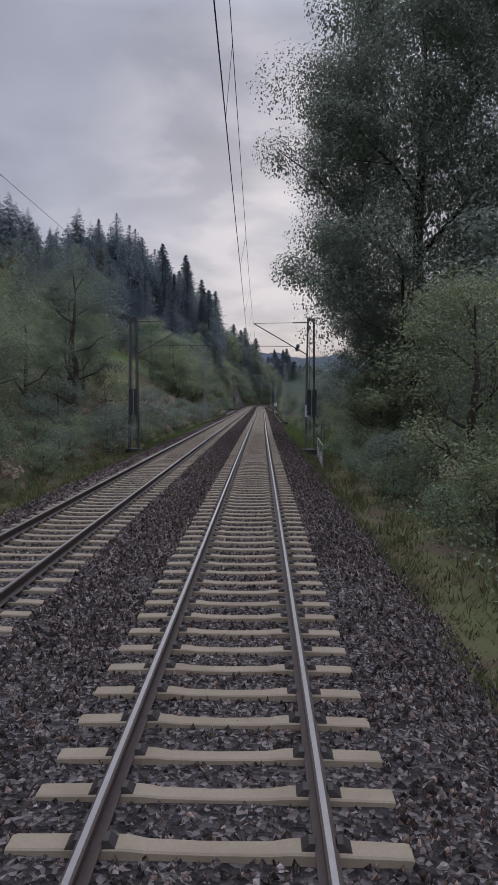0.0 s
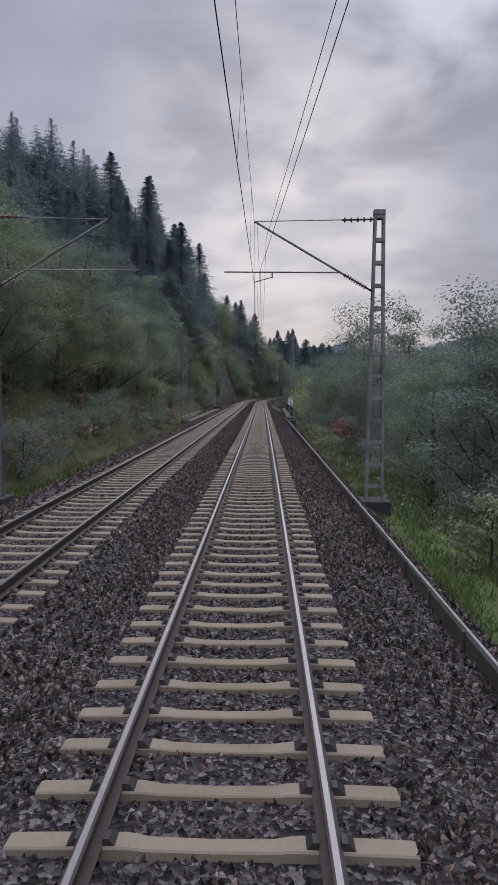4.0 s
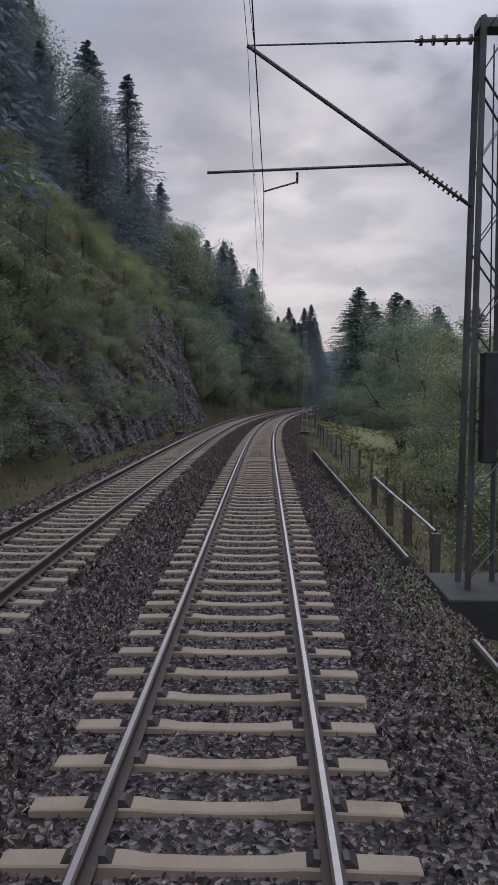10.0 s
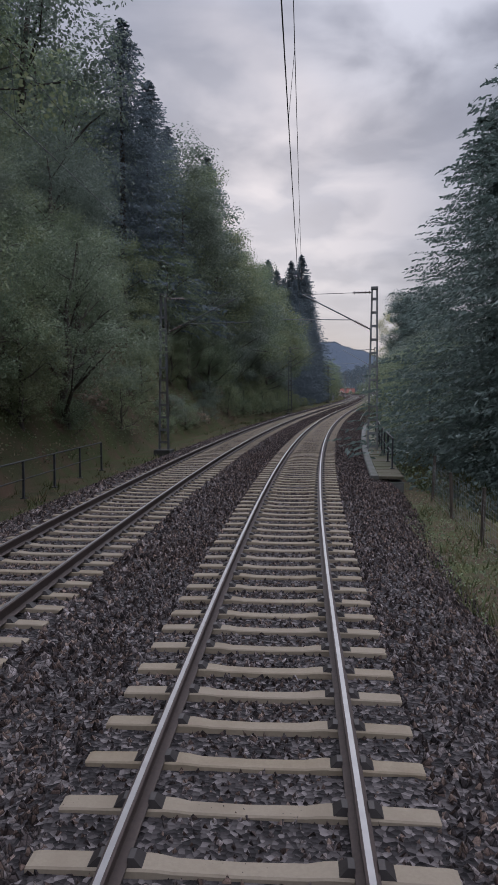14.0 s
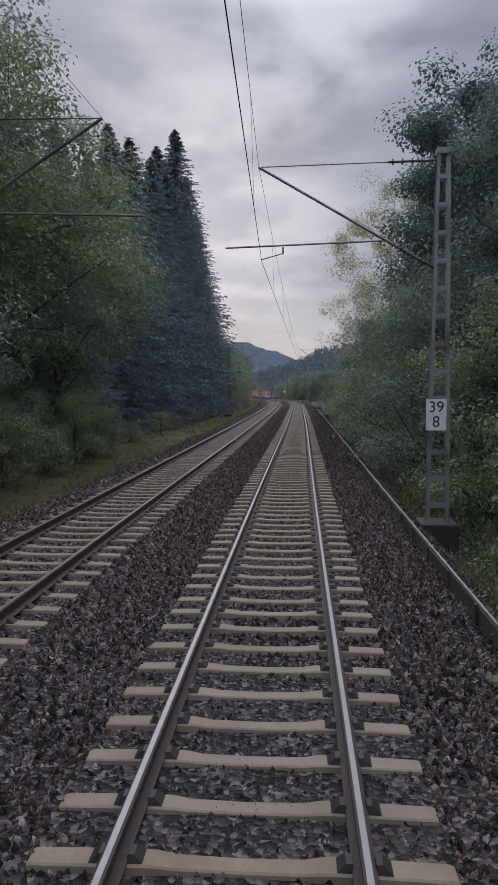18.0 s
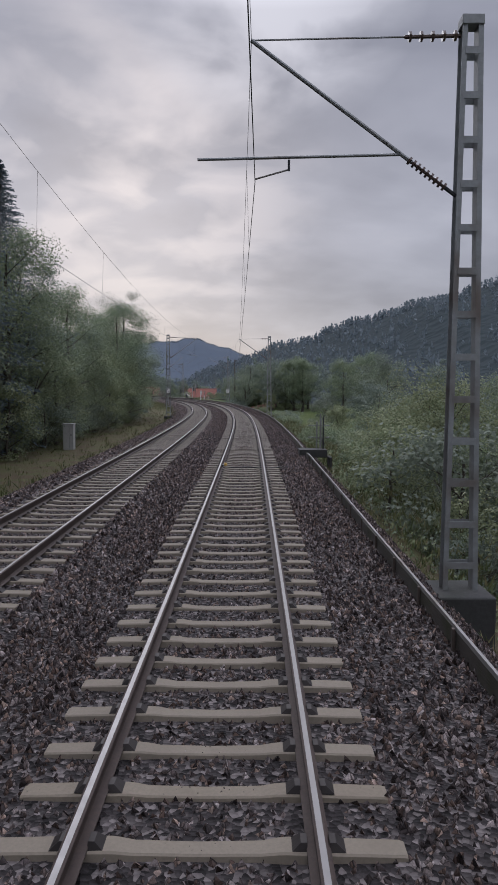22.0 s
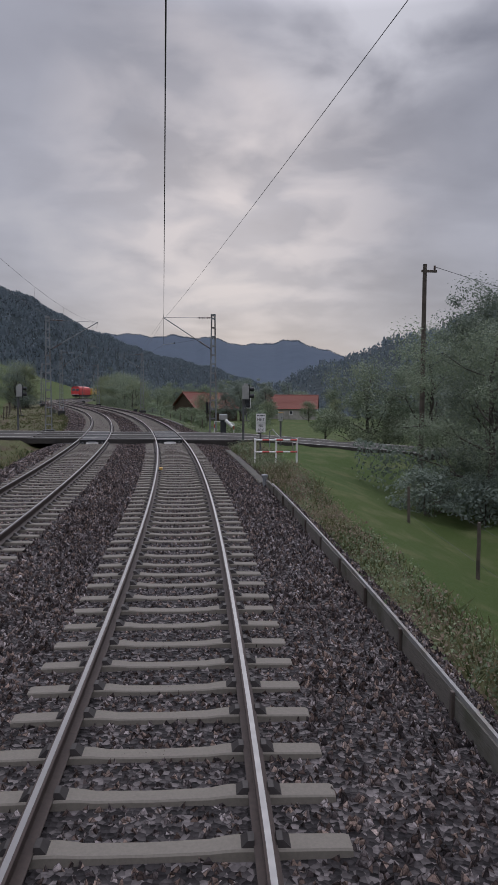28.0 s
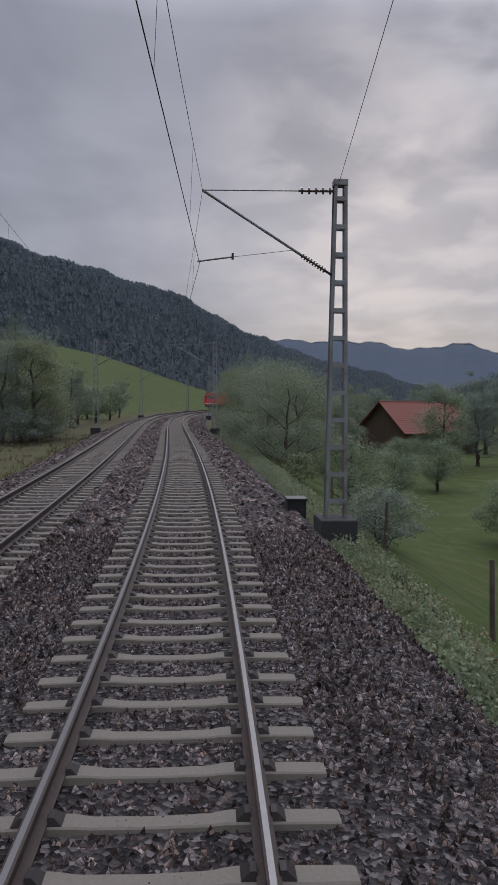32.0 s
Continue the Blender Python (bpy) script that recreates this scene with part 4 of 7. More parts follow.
KINDS = {
    "oak": (lambda: broadleaf(33, 20, 7.9, 3.4, 280000, 0.112, 1.15, 5000, 0.42, 190), BARK, LEAF_OAK, "tree", "tall dark green oak with a spreading leafy crown beside the track"),
    "beech": (lambda: broadleaf(2, 11, 3.9, 1.0, 19000, 0.14, 1.12, 300), BARK, LEAF_MID, "tree", "mid-green broadleaf tree with a full rounded crown"),
    "ash": (lambda: broadleaf(3, 12, 3.6, 1.4, 19000, 0.14, 1.12, 300), BARK, LEAF_OAK, "tree", "dark green broadleaf tree with an uneven crown"),
    "hazel": (lambda: broadleaf(4, 7, 3.0, 0.3, 12000, 0.13, 1.1, 200), BARK, LEAF_LIGHT, "tree", "light green hazel growing in a dense clump"),
    "maple": (lambda: broadleaf(5, 9, 3.2, 0.8, 12000, 0.15, 1.1, 200), BARK, LEAF_LIGHT, "tree", "yellowish green young maple on the slope"),
    "willow": (lambda: broadleaf(6, 9, 4.2, 0.5, 18000, 0.14, 1.12, 300), BARK, LEAF_GREY, "tree", "grey-green willow with soft drooping foliage"),
    "birch": (lambda: broadleaf(7, 17, 4.8, 3.0, 62000, 0.085, 1.0, 300, 0.2, 110), PALEBARK, LEAF_GOLD, "tree", "tall birch with pale branches and yellowing leaves"),
    "young_birch": (lambda: broadleaf(8, 9, 2.0, 2.0, 2600, 0.085, 0.8, 0, 0.08), PALEBARK, LEAF_GOLD, "tree", "slender birch with thin yellowing foliage"),
    "bare": (lambda: broadleaf(9, 10, 2.2, 3.0, 160, 0.11, 0.8, 0, 0.09), BARK, LEAF_OAK, "tree", "almost bare slender tree with grey branches"),
    "fruit": (lambda: broadleaf(10, 4.4, 2.2, 0.9, 11000, 0.1, 1.2, 200, 0.14), BARK, LEAF_MID, "fruit tree", "small old fruit tree standing in the meadow"),
    "spruce": (lambda: conifer(11, 25, 6.0, 1.0, 80, 18, 36, 0.22, 0.72), BARK, NEEDLES, "spruce", "tall dark spruce with drooping boughs"),
    "thin_spruce": (lambda: conifer(12, 20, 5.2, 1.0, 46, 12, 15), BARK, NEEDLES, "spruce", "dark slender spruce in the wood"),
    "fir": (lambda: conifer(13, 21, 8.6, 0.4, 66, 17, 66), BARK, NEEDLES_FIR, "fir", "broad grey-green fir with tiered branches"),
    "pine": (lambda: broadleaf(14, 18, 4.2, 4.4, 40000, 0.13, 1.0, 600, 0.24, 90), BARK, NEEDLES_FIR, "pine", "tall pine with a thin grey-green crown"),
    "wood_beech": (lambda: broadleaf(15, 13, 4.4, 0.8, 16000, 0.17, 1.15, 300), BARK, LEAF_MID, "tree", "green broadleaf tree in the hillside wood"),
    "wood_oak": (lambda: broadleaf(16, 14, 4.6, 1.0, 16000, 0.17, 1.15, 300), BARK, LEAF_OAK, "tree", "dark green oak in the hillside wood"),
    "wood_maple": (lambda: broadleaf(17, 12, 4.2, 0.6, 16000, 0.165, 1.15, 300), BARK, LEAF_LIGHT, "tree", "light green maple in the hillside wood"),
    "wood_spruce": (lambda: conifer(18, 18, 5.4, 0.6, 42, 11, 13), BARK, NEEDLES, "spruce", "dark spruce on the hillside"),
    "bush": (lambda: broadleaf(19, 1.7, 1.15, 0.05, 850, 0.135, 1.0, 20, 0.03), BARK, LEAF_MID, "bush", "leafy green bush on the verge"),
    "dark_bush": (lambda: broadleaf(20, 2.3, 1.6, 0.05, 950, 0.17, 1.0, 20, 0.03), BARK, LEAF_OAK, "bush", "dark green bramble bush on the bank"),
    "light_bush": (lambda: broadleaf(21, 2.6, 1.5, 0.05, 950, 0.17, 1.0, 20, 0.03), BARK, LEAF_LIGHT, "bush", "light green bush on the bank"),
    "red_bush": (lambda: broadleaf(22, 2.8, 1.4, 0.3, 1000, 0.17, 1.0, 10, 0.03), BARK, LEAF_RED, "bush", "bush with reddish autumn leaves"),
    "bracken": (lambda: broadleaf(23, 1.1, 1.2, 0.02, 380, 0.22, 1.0, 10, 0.02), BARK, BRACKEN, "bracken", "patch of brown withered bracken on the bank"),
    "gold_bush": (lambda: broadleaf(24, 4.5, 2.4, 0.2, 2200, 0.185, 1.0, 20, 0.05), BARK, LEAF_LIME, "bush", "shrub with yellow-green autumn leaves"),
}
GROWN = {}
FINE = {"beech": (2, 11, 3.9, 1.0, 34000, 0.09, 1.1, 400), "ash": (3, 12, 3.6, 1.4, 34000, 0.09, 1.1, 400), "hazel": (4, 7, 3.0, 0.3, 22000, 0.085, 1.1, 300), "maple": (5, 9, 3.2, 0.8, 24000, 0.095, 1.1, 300), "willow": (6, 9, 4.2, 0.5, 30000, 0.095, 1.1, 400), "gold_bush": (24, 4.5, 2.4, 0.2, 9000, 0.09, 1.0, 20, 0.05),
        "dark_bush": (20, 2.3, 1.6, 0.05, 5200, 0.075, 1.0, 20, 0.03), "light_bush": (21, 2.6, 1.5, 0.05, 5200, 0.075, 1.0, 20, 0.03), "bush": (19, 1.7, 1.15, 0.05, 3600, 0.07, 1.0, 20, 0.03),
        "wood_spruce": (18, 18, 5.4, 0.6, 58, 14, 36), "thin_spruce": (12, 20, 5.2, 1.0, 60, 14, 36), "wood_beech": (15, 13, 4.4, 0.8, 36000, 0.125, 1.1, 400), "wood_oak": (16, 14, 4.6, 1.0, 36000, 0.125, 1.1, 400), "wood_maple": (17, 12, 4.2, 0.6, 36000, 0.12, 1.1, 400)}
tree_rng = random.Random(7)


def plant(kind, s, o, size=1.0, sink=0.0, z=None, wide=1.0, turn=None):
    """One tree or shrub at a station and offset; the first of a kind is built, the rest are copies."""
    if on_lane(s, o):
        return None
    zz = float(ground_z(s, o)) - 0.1 - sink if z is None else z
    k = size * (tree_rng.uniform(0.93, 1.07) if turn is None else 1.0)
    m = pose(*at(s, o, zz), 0, 0, tree_rng.uniform(0, 360) if turn is None else turn) @ Matrix.Diagonal((k * wide, k * wide, k, 1))
    # trees close to the line have more and smaller leaves
    fine = kind in FINE and (-38 if kind.endswith("spruce") else -17) < o < 13 and (size > 0.75 or not kind.endswith("bush") or kind == "gold_bush")
    key = (kind, fine)
    if key in GROWN:
        ob = copy_thing(GROWN[key], m)
        ob.matrix_basis = m
        return ob
    make, bark, leaf, cat, label = KINDS[kind]
    (tv, tf), (cv, cf) = (conifer if kind.endswith("spruce") else broadleaf)(*FINE[kind]) if fine else make()
    ob = base({"bare": "bare_tree", "fruit": "fruit_tree"}.get(kind, kind if cat != "tree" else kind.replace("wood_", "woodland_") + "_tree"), Matrix(), label, cat, cat + "s along the line")
    place("trunk", mesh_of("trunk", tv, tf, bark, None, True), None, ob)
    place("crown", mesh_of("crown", cv, cf, leaf), None, ob)
    GROWN[key] = ob
    ob.matrix_basis = m
    return ob


def plant_right():
    plant("oak", 46, 10.4, 1.72, wide=.76, turn=100 + head(46))
    for q in ((101, 8.2, .68), (106, 10.5, .75), (112, 10.5, .8)):
        plant("wood_oak", *q)
    plant("wood_oak", 29, 15.5, 1.3)
    plant("wood_oak", 37, 15.5, 1.7)
    plant("ash", 56, 19, 1.4)
    for s, o, k, z in [(23, 7.2, "hazel", 1.2), (15, 8.5, "ash", 0.8), (29, 9.5, "ash", 0.9), (38, 8.0, "dark_bush", 1.2), (41, 6.0, "bush", 1.0), (52, 13, "ash", 1.0), (47, 8.0, "ash", .95), (44, 7.2, "hazel", .9), (50, 8.4, "ash", 1.0), (54, 11, "ash", 1.2), (52.5, 9.8, "wood_oak", .8), (48.5, 10.5, "ash", 1.2), (60, 19, "wood_oak", .9),
                       (20, 5.6, "bush", .8), (26, 5.2, "bush", .9), (31, 5.8, "dark_bush", .9), (35, 5.0, "bush", .8), (44, 5.2, "bush", .9), (12, 6.5, "dark_bush", 1.1), (17, 6.0, "light_bush", .8),
                       # grass verge with scrub
                       (62, 5.2, "dark_bush", .55), (68, 5.6, "bush", .6), (80, 4.9, "bush", .75), (92, 4.8, "light_bush", .6), (76, 9.5, "hazel", .6),
                       (70, 9.5, "bare", 1.1), (72, 10.5, "bare", .9), (84, 9, "hazel", .7), (66, 13, "willow", .7), (90, 12, "willow", .8), (60, 11, "bare", .7),
                       (104, 10, "ash", .85), (110, 8, "beech", .75), (114, 12, "ash", .9), (118, 8.5, "ash", .8), (98, 7.0, "dark_bush", 1.2), (108, 5.4, "light_bush", .8),
                       (122, 11, "ash", 1.0), (126, 9.8, "ash", .8), (133, 9.2, "ash", .9), (139, 9.6, "ash", 1.0), (146, 9.6, "ash", .95), (152, 10.6, "ash", .95), (142, 8.2, "dark_bush", 1.6), (136, 7.6, "dark_bush", 1.5), (148, 7.4, "dark_bush", 1.4), (128, 9, "dark_bush", 1.8), (131, 12, "ash", 1.0), (137, 14, "ash", 1.2), (142, 10, "ash", .9), (147, 8, "beech", .8), (155, 13.5, "wood_oak", 1.35), (150, 9, "dark_bush", 1.6),
                       (134, 6.8, "red_bush", 1.3), (156, 7.4, "ash", .78), (160, 8.2, "ash", .9), (152.5, 7.0, "ash", .72), (155, 8.2, "ash", .95), (165, 8.6, "ash", .85), (149, 6.6, "dark_bush", 1.7), (158, 6.4, "dark_bush", 1.5), (170, 9.6, "ash", .8), (161, 11.5, "wood_oak", .8), (126, 5.0, "bush", 1.0), (132, 4.8, "light_bush", .7), (140, 5.4, "bush", 1.0), (146, 5.2, "bush", 1.0), (145, 14, "bare", 1.6),
                       # beyond the bridge railing
                       (163, 11.5, "ash", 1.4), (166, 12.6, "ash", 1.3), (159, 11.2, "ash", 1.15), (168, 9.2, "dark_bush", 1.5), (177, 11, "gold_bush", 1.6), (183, 9, "gold_bush", 1.5), (188, 12, "maple", 1.0), (194, 9, "hazel", 1.0), (200, 11, "maple", 1.05),
                       (206, 8, "gold_bush", 1.5), (212, 10, "hazel", 1.1), (218, 8, "maple", .8), (222, 12, "beech", .9), (175, 20, "wood_maple", .9), (190, 22, "wood_beech", .9), (205, 22, "wood_maple", .95),
                       (215, 7.0, "light_bush", 1.4), (225, 8.0, "hazel", .9), (230, 9.5, "maple", .85), (236, 9.0, "beech", .7), (246, 9.5, "willow", 1.05), (296, 10.5, "beech", .85), (257.4, 4.0, "bush", .5), (259.2, 3.8, "bush", .42), (245, 10.5, "beech", .85), (248, 11.5, "willow", .9), (251, 13, "ash", .8), (240, 13, "hazel", 1.1),
                       # conifers past the field
                       (304, 9.8, "fir", 1.05), (309, 12.0, "fir", 1.15), (312, 8.8, "fir", 1.02), (300, 15, "fir", .95), (318, 13, "fir", .85), (308, 23, "fir", .9), (320, 9, "ash", 1.1), (325, 7.5, "beech", .9),
                       (304, 30, "fir", .92), (306, 17, "fir", 1.0), (298, 20.5, "fir", .9), (315, 17.5, "fir", .95), (301, 26, "fir", .88), (299, 11.5, "fir", .62), (300, 38, "fir", .9), (330, 10, "ash", 1.1), (336, 7.0, "beech", .95), (290, 30, "fir", .8), (317, 6.0, "dark_bush", 1.3), (327, 5.5, "dark_bush", 1.5),
                       (343, 8, "ash", 1.0), (349, 7, "hazel", 1.3), (356, 8.5, "ash", 1.2), (363, 7.0, "beech", 1.0), (369, 8.0, "ash", 1.1), (378, 7.0, "maple", 1.1), (382, 11, "pine", 1.25), (374, 13, "pine", 1.15),
                       (388, 7, "beech", 1.1), (395, 7.5, "hazel", 1.5), (416, 11.8, "birch", 1.1), (392, 9.6, "pine", 1.5), (387, 11, "pine", 1.4), (397, 10.5, "pine", 1.35), (383, 8.5, "ash", 1.3), (410, 7.5, "maple", 1.0), (416, 6.5, "hazel", 1.25), (422, 7.0, "maple", .9), (392, 5.2, "dark_bush", 1.2),
                       (428, 6.8, "hazel", 1.1), (446, 11.0, "young_birch", 1.3), (436, 6.5, "hazel", 1.1), (443, 8.0, "maple", .72), (450, 8, "hazel", .85), (456, 6.7, "dark_bush", 2.2), (458, 9.5, "beech", .85), (465, 10.5, "ash", .8), (451, 9.5, "ash", .62), (472, 10, "beech", .75), (384, 5.4, "dark_bush", 1.3), (405, 5.0, "dark_bush", 1.2),
                       (461, 8, "hazel", 1.1), (468, 7, "light_bush", 1.9), (474, 9, "hazel", .9), (482, 7.5, "bush", 1.7), (490, 8.5, "light_bush", 1.4), (470, 13, "maple", .75), (480, 16, "young_birch", 1.0), (478, 12, "hazel", .7),
                       (497, 6.5, "light_bush", 1.1), (503, 7.5, "bush", 1.6), (510, 5.4, "bush", 1.2), (516, 6.0, "light_bush", .9), (522, 5.4, "bush", 1.2), (528, 5.8, "bush", 1.1), (534, 5.2, "bush", 1.2), (540, 5.2, "light_bush", .5), (546, 4.4, "bush", .4),
                       (505, 30, "beech", .9), (548, 27, "willow", 1.05), (553, 23, "beech", 1.0), (557, 29, "beech", 1.05), (545, 36, "ash", .9), (498, 36, "beech", .9), (540, 26, "wood_oak", .9), (487, 26, "fruit", 1.1),
                       (572, 15, "hazel", .55), (576, 19.5, "hazel", .6), (580.5, 15, "hazel", .6), (585, 18.5, "hazel", .65), (590, 16, "hazel", .6), (573, 22, "beech", 1.0), (578, 25, "ash", .95), (583, 22, "ash", .92), (569, 27, "wood_oak", .8), (588, 26, "ash", 1.0), (584, 14, "ash", .72), (591, 20, "beech", .85), (577, 17, "ash", .7), (595, 30, "birch", .6), (580, 12, "willow", .85), (587, 17, "beech", .85), (575, 21, "beech", 1.0), (581, 19, "ash", .9), (592, 25, "ash", .95), (598, 24, "willow", 1.1), (604, 22, "willow", .8),
                       (605, 5.2, "bush", .9), (609, 5.0, "bush", .6), (600.5, 8.5, "bush", .5), (614, 3.7, "bush", .3), (622, 3.8, "bush", .28), (630, 4.2, "bush", .3), (653.5, 5.2, "dark_bush", .8), (656, 6.0, "bush", 1.2),
                       (660, 7.5, "dark_bush", .9), (668, 5.6, "light_bush", .7), (676, 6.2, "willow", .65), (682, 8.0, "hazel", 1.1), (688, 7.0, "willow", .9), (695, 7.5, "willow", .95), (703, 7.5, "hazel", 1.0),
                       (712, 9, "willow", 1.0), (722, 8, "hazel", 1.2), (735, 9, "willow", 1.0), (750, 10, "beech", .9), 
                       (674, 9.5, "fruit", .95), (683, 15, "fruit", .9), (668, 16, "fruit", .8), (690, 21, "fruit", 1.0), (662, 24, "fruit", 1.0), (650, 30, "fruit", 1.1), (640, 36, "fruit", 1.2), (733, 43, "ash", .95), (742, 52, "ash", .8), (728, 22, "hazel", .8), (706, 27.6, "beech", .8), (712, 34, "ash", .75), (696, 20, "fruit", 1.0), (705, 9, "willow", .95), (714, 13, "willow", 1.05), (724, 20, "willow", 1.0), (709, 6.5, "hazel", 1.15), (718, 10, "ash", .9), (765, 44, "wood_oak", .8), (772, 52, "beech", .9), (760, 76, "ash", .8), (745, 80, "beech", .8), (715, 45, "fruit", 1.3), (722, 58, "fruit", 1.2), (735, 70, "hazel", .9),
                       (405, 8.5, "ash", 1.15), (411, 7.0, "beech", 1.15), (418, 8.0, "ash", 1.2), (423, 9.4, "beech", 1.1), (425, 11, "ash", 1.1), (438, 8.6, "beech", .72), (400, 6.8, "ash", 1.1),
                       (601, 14, "willow", .75), (598, 17.5, "willow", 1.0), (603, 24, "ash", 1.0), (720, 14, "willow", .9)]:
        plant(k, s, o, z)
    plant("birch", 417, 8.0, 1.5, wide=.74)
    plant("pine", 399, 10.4, 1.45)
    # scrub filling the slope below the low wall
    rng = random.Random(77)
    for i in range(48):
        s = 455 + i * 1.75 + rng.uniform(-1, 1)
        plant(rng.choice(["bush", "dark_bush", "light_bush", "bush"]), s, 5.0 + rng.uniform(0, 6.0), rng.uniform(.7, 1.35))
    for s in (470, 481, 490, 497, 508, 517, 524, 531):
        plant(rng.choice(["hazel", "ash", "beech"]), s, 10.5 + rng.uniform(0, 6), rng.uniform(.6, .85))
    for i in range(30):
        plant(rng.choice(["bush", "dark_bush"]), 342 + i * 3.9, 4.7 + rng.uniform(0, 2.5), rng.uniform(.8, 1.3))


def plant_left():
    rng = random.Random(21)
    # scrub along the foot of the bank
    s = 6.0
    while s < 228:
        o = -float(table(s, LEFT, 1)) - rng.uniform(0.2, 2.0)
        kind = rng.choice(["dark_bush", "dark_bush", "bush", "light_bush", "bush", "bracken"]) if not 80 < s < 128 else rng.choice(["bracken", "bracken", "dark_bush", "bush"])
        if not (150 < s < 205 and o > -11):
            plant(kind, s, o, rng.uniform(0.7, 1.15))
        if rng.random() < 0.8:
            plant(rng.choice(["dark_bush", "light_bush", "bracken", "bush"]), s + 1, o - rng.uniform(1.5, 4), rng.uniform(0.8, 1.3))
        s += rng.uniform(2.3, 4.2)
    s = 291.0
    while s < 392:
        o = -float(table(s, LEFT, 1)) - rng.uniform(0.4, 2.5)
        plant(rng.choice(["dark_bush", "bush", "bush", "light_bush", "bracken"]), s, o, rng.uniform(0.7, 1.2))
        s += rng.uniform(2.5, 4.5)
    # low trees behind it
    s = 4.0
    while s < 392:
        v = float(table(s, LEFT, 1))
        if not 228 < s < 286:
            gap = 64 < s < 98
            if not gap:
                plant(rng.choice(["hazel", "beech", "ash", "maple", "hazel", "willow"]), s, -v - rng.uniform(3.5, 6.5), rng.uniform(0.65, 1.0))
            if s > 150:
                plant(rng.choice(["wood_beech", "wood_oak", "wood_maple"]), s + 2, -v - rng.uniform(7, 10), rng.uniform(0.6, 0.8))
            if s > 290:
                plant(rng.choice(["hazel", "ash", "beech", "wood_oak"]), s + 3.5, -v - rng.uniform(1.8, 3.5), rng.uniform(0.55, 0.85))
        s += rng.uniform(4.0, 6.0)
    # the wood above: broadleaf below, spruce towards the crest
    s = 152.0
    while s < 398:
        v = float(table(s, LEFT, 1))
        for o in (9, 15, 22, 31, 42):
            oo = v + o + rng.uniform(-2.5, 2.5)
            if s < 165 and o < 16 or (236 < s < 298 and o < 12):
                continue
            high = o > 26 or (150 < s < 200 and o > 18) or (190 < s < 320 and o > 14) or s > 372
            kind = rng.choice(["wood_spruce", "wood_spruce", "thin_spruce", "wood_oak"]) if high else rng.choice(["wood_beech", "wood_oak", "wood_maple", "wood_beech", "wood_spruce"])
            if s > 388 and o > 35:
                continue
            if o > 25:
                plant("wood_spruce", s + 4.2 + rng.uniform(-1, 1), -oo - rng.uniform(-1, 2), rng.uniform(0.85, 1.05) * (0.85 if o > 28 and 196 <= s < 246 else 1.25 if 225 < s < 392 else 1.0) * ((0.55 if o > 20 else 0.7) if s < 178 else 0.8 if s < 196 and o > 20 else 1.0))
            plant(kind, s + rng.uniform(-3, 3), -oo, rng.uniform(0.9, 1.2) * (0.85 if o > 28 and 196 <= s < 246 else 1.3 if 225 < s < 392 else 1.0) * ((0.55 if o > 20 else 0.7) if s < 178 else 0.8 if s < 196 and o > 20 else 1.0))
        s += rng.uniform(7.5, 9.5)
    for s, o, k in [(214, 18, .62), (218, 18, .64), (222, 17.5, .66), (226, 19, .74), (230, 18.5, .74), (217, 24, .72), (234, 19, .76), (223, 27, .85), (238, 18.5, .74), (242, 19, .72), (246, 18.5, .7), (250, 19, .7), (255, 18.5, .66), (240, 25, .8), (252, 26, .75)]:
        plant("spruce", s, -o, k)
    for i, s in enumerate(np.arange(340, 398, 5.5)):
        plant(["wood_oak", "wood_beech", "wood_maple"][i % 3], float(s), -13.2 - (i % 2) * 2.5, 1.25 + 0.1 * (i % 3))
    # wood beyond the pasture
    for s in range(60, 150, 9):
        for o in (80, 92):
            plant(rng.choice(["wood_spruce", "wood_oak", "wood_spruce"]), s + rng.uniform(-3, 3), -o + rng.uniform(-3, 3), rng.uniform(0.8, 1.0))
    for s, o in [(30, 24), (42, 27), (20, 26), (8, 22)]:
        plant(rng.choice(["wood_beech", "wood_maple"]), s, -o, rng.uniform(0.6, 0.8))
    for s, o, k, z in [(102, 12, "hazel", .9), (108, 14, "willow", 1.0), (113, 12.5, "maple", .9), (118, 15, "beech", .95), (124, 13, "hazel", 1.1), (130, 15, "willow", 1.1), (136, 13, "maple", 1.0), (142, 15, "beech", 1.0), (148, 13.5, "hazel", 1.1), (112, 17, "beech", .9), (127, 18, "wood_beech", .8), (140, 19, "wood_maple", .8)]:
        plant(k, s, -o, z)
    # shrubs hanging over the rock
    for s in range(230, 304, 2):
        plant(rng.choice(["gold_bush", "gold_bush", "hazel", "gold_bush"]), s, -14.4 - rng.uniform(0, 2.4), rng.uniform(0.6, 0.95))
        if rng.random() < 0.5:
            plant("light_bush", s, -13.6, rng.uniform(0.5, 0.9), sink=0.4)
    # dense light shrubs on the bank before the rock
    for i in range(70):
        s = 204 + 59 * (i / 70)
        o = -9.5 - (i % 3) * 1.7 - rng.uniform(0, .8)
        if i % 3 == 0:
            plant(rng.choice(["light_bush", "bush", "dark_bush"]), s, o, rng.uniform(.8, 1.3))
        else:
            plant(rng.choice(["hazel", "gold_bush", "maple", "light_bush"]), s, o, rng.uniform(.55, .85), sink=1.0)
    for i in range(16):
        plant(["hazel", "beech", "maple", "willow"][i % 4], 284 + i * 1.5, -10.6 - (i % 3) * 1.6, .7 + .08 * (i % 4))
    for i in range(26):
        plant(["light_bush", "hazel", "bush"][i % 3], 343 + i * 2.0, -9.9 - (i % 2) * 1.6, [1.1, .5, 1.2][i % 3])
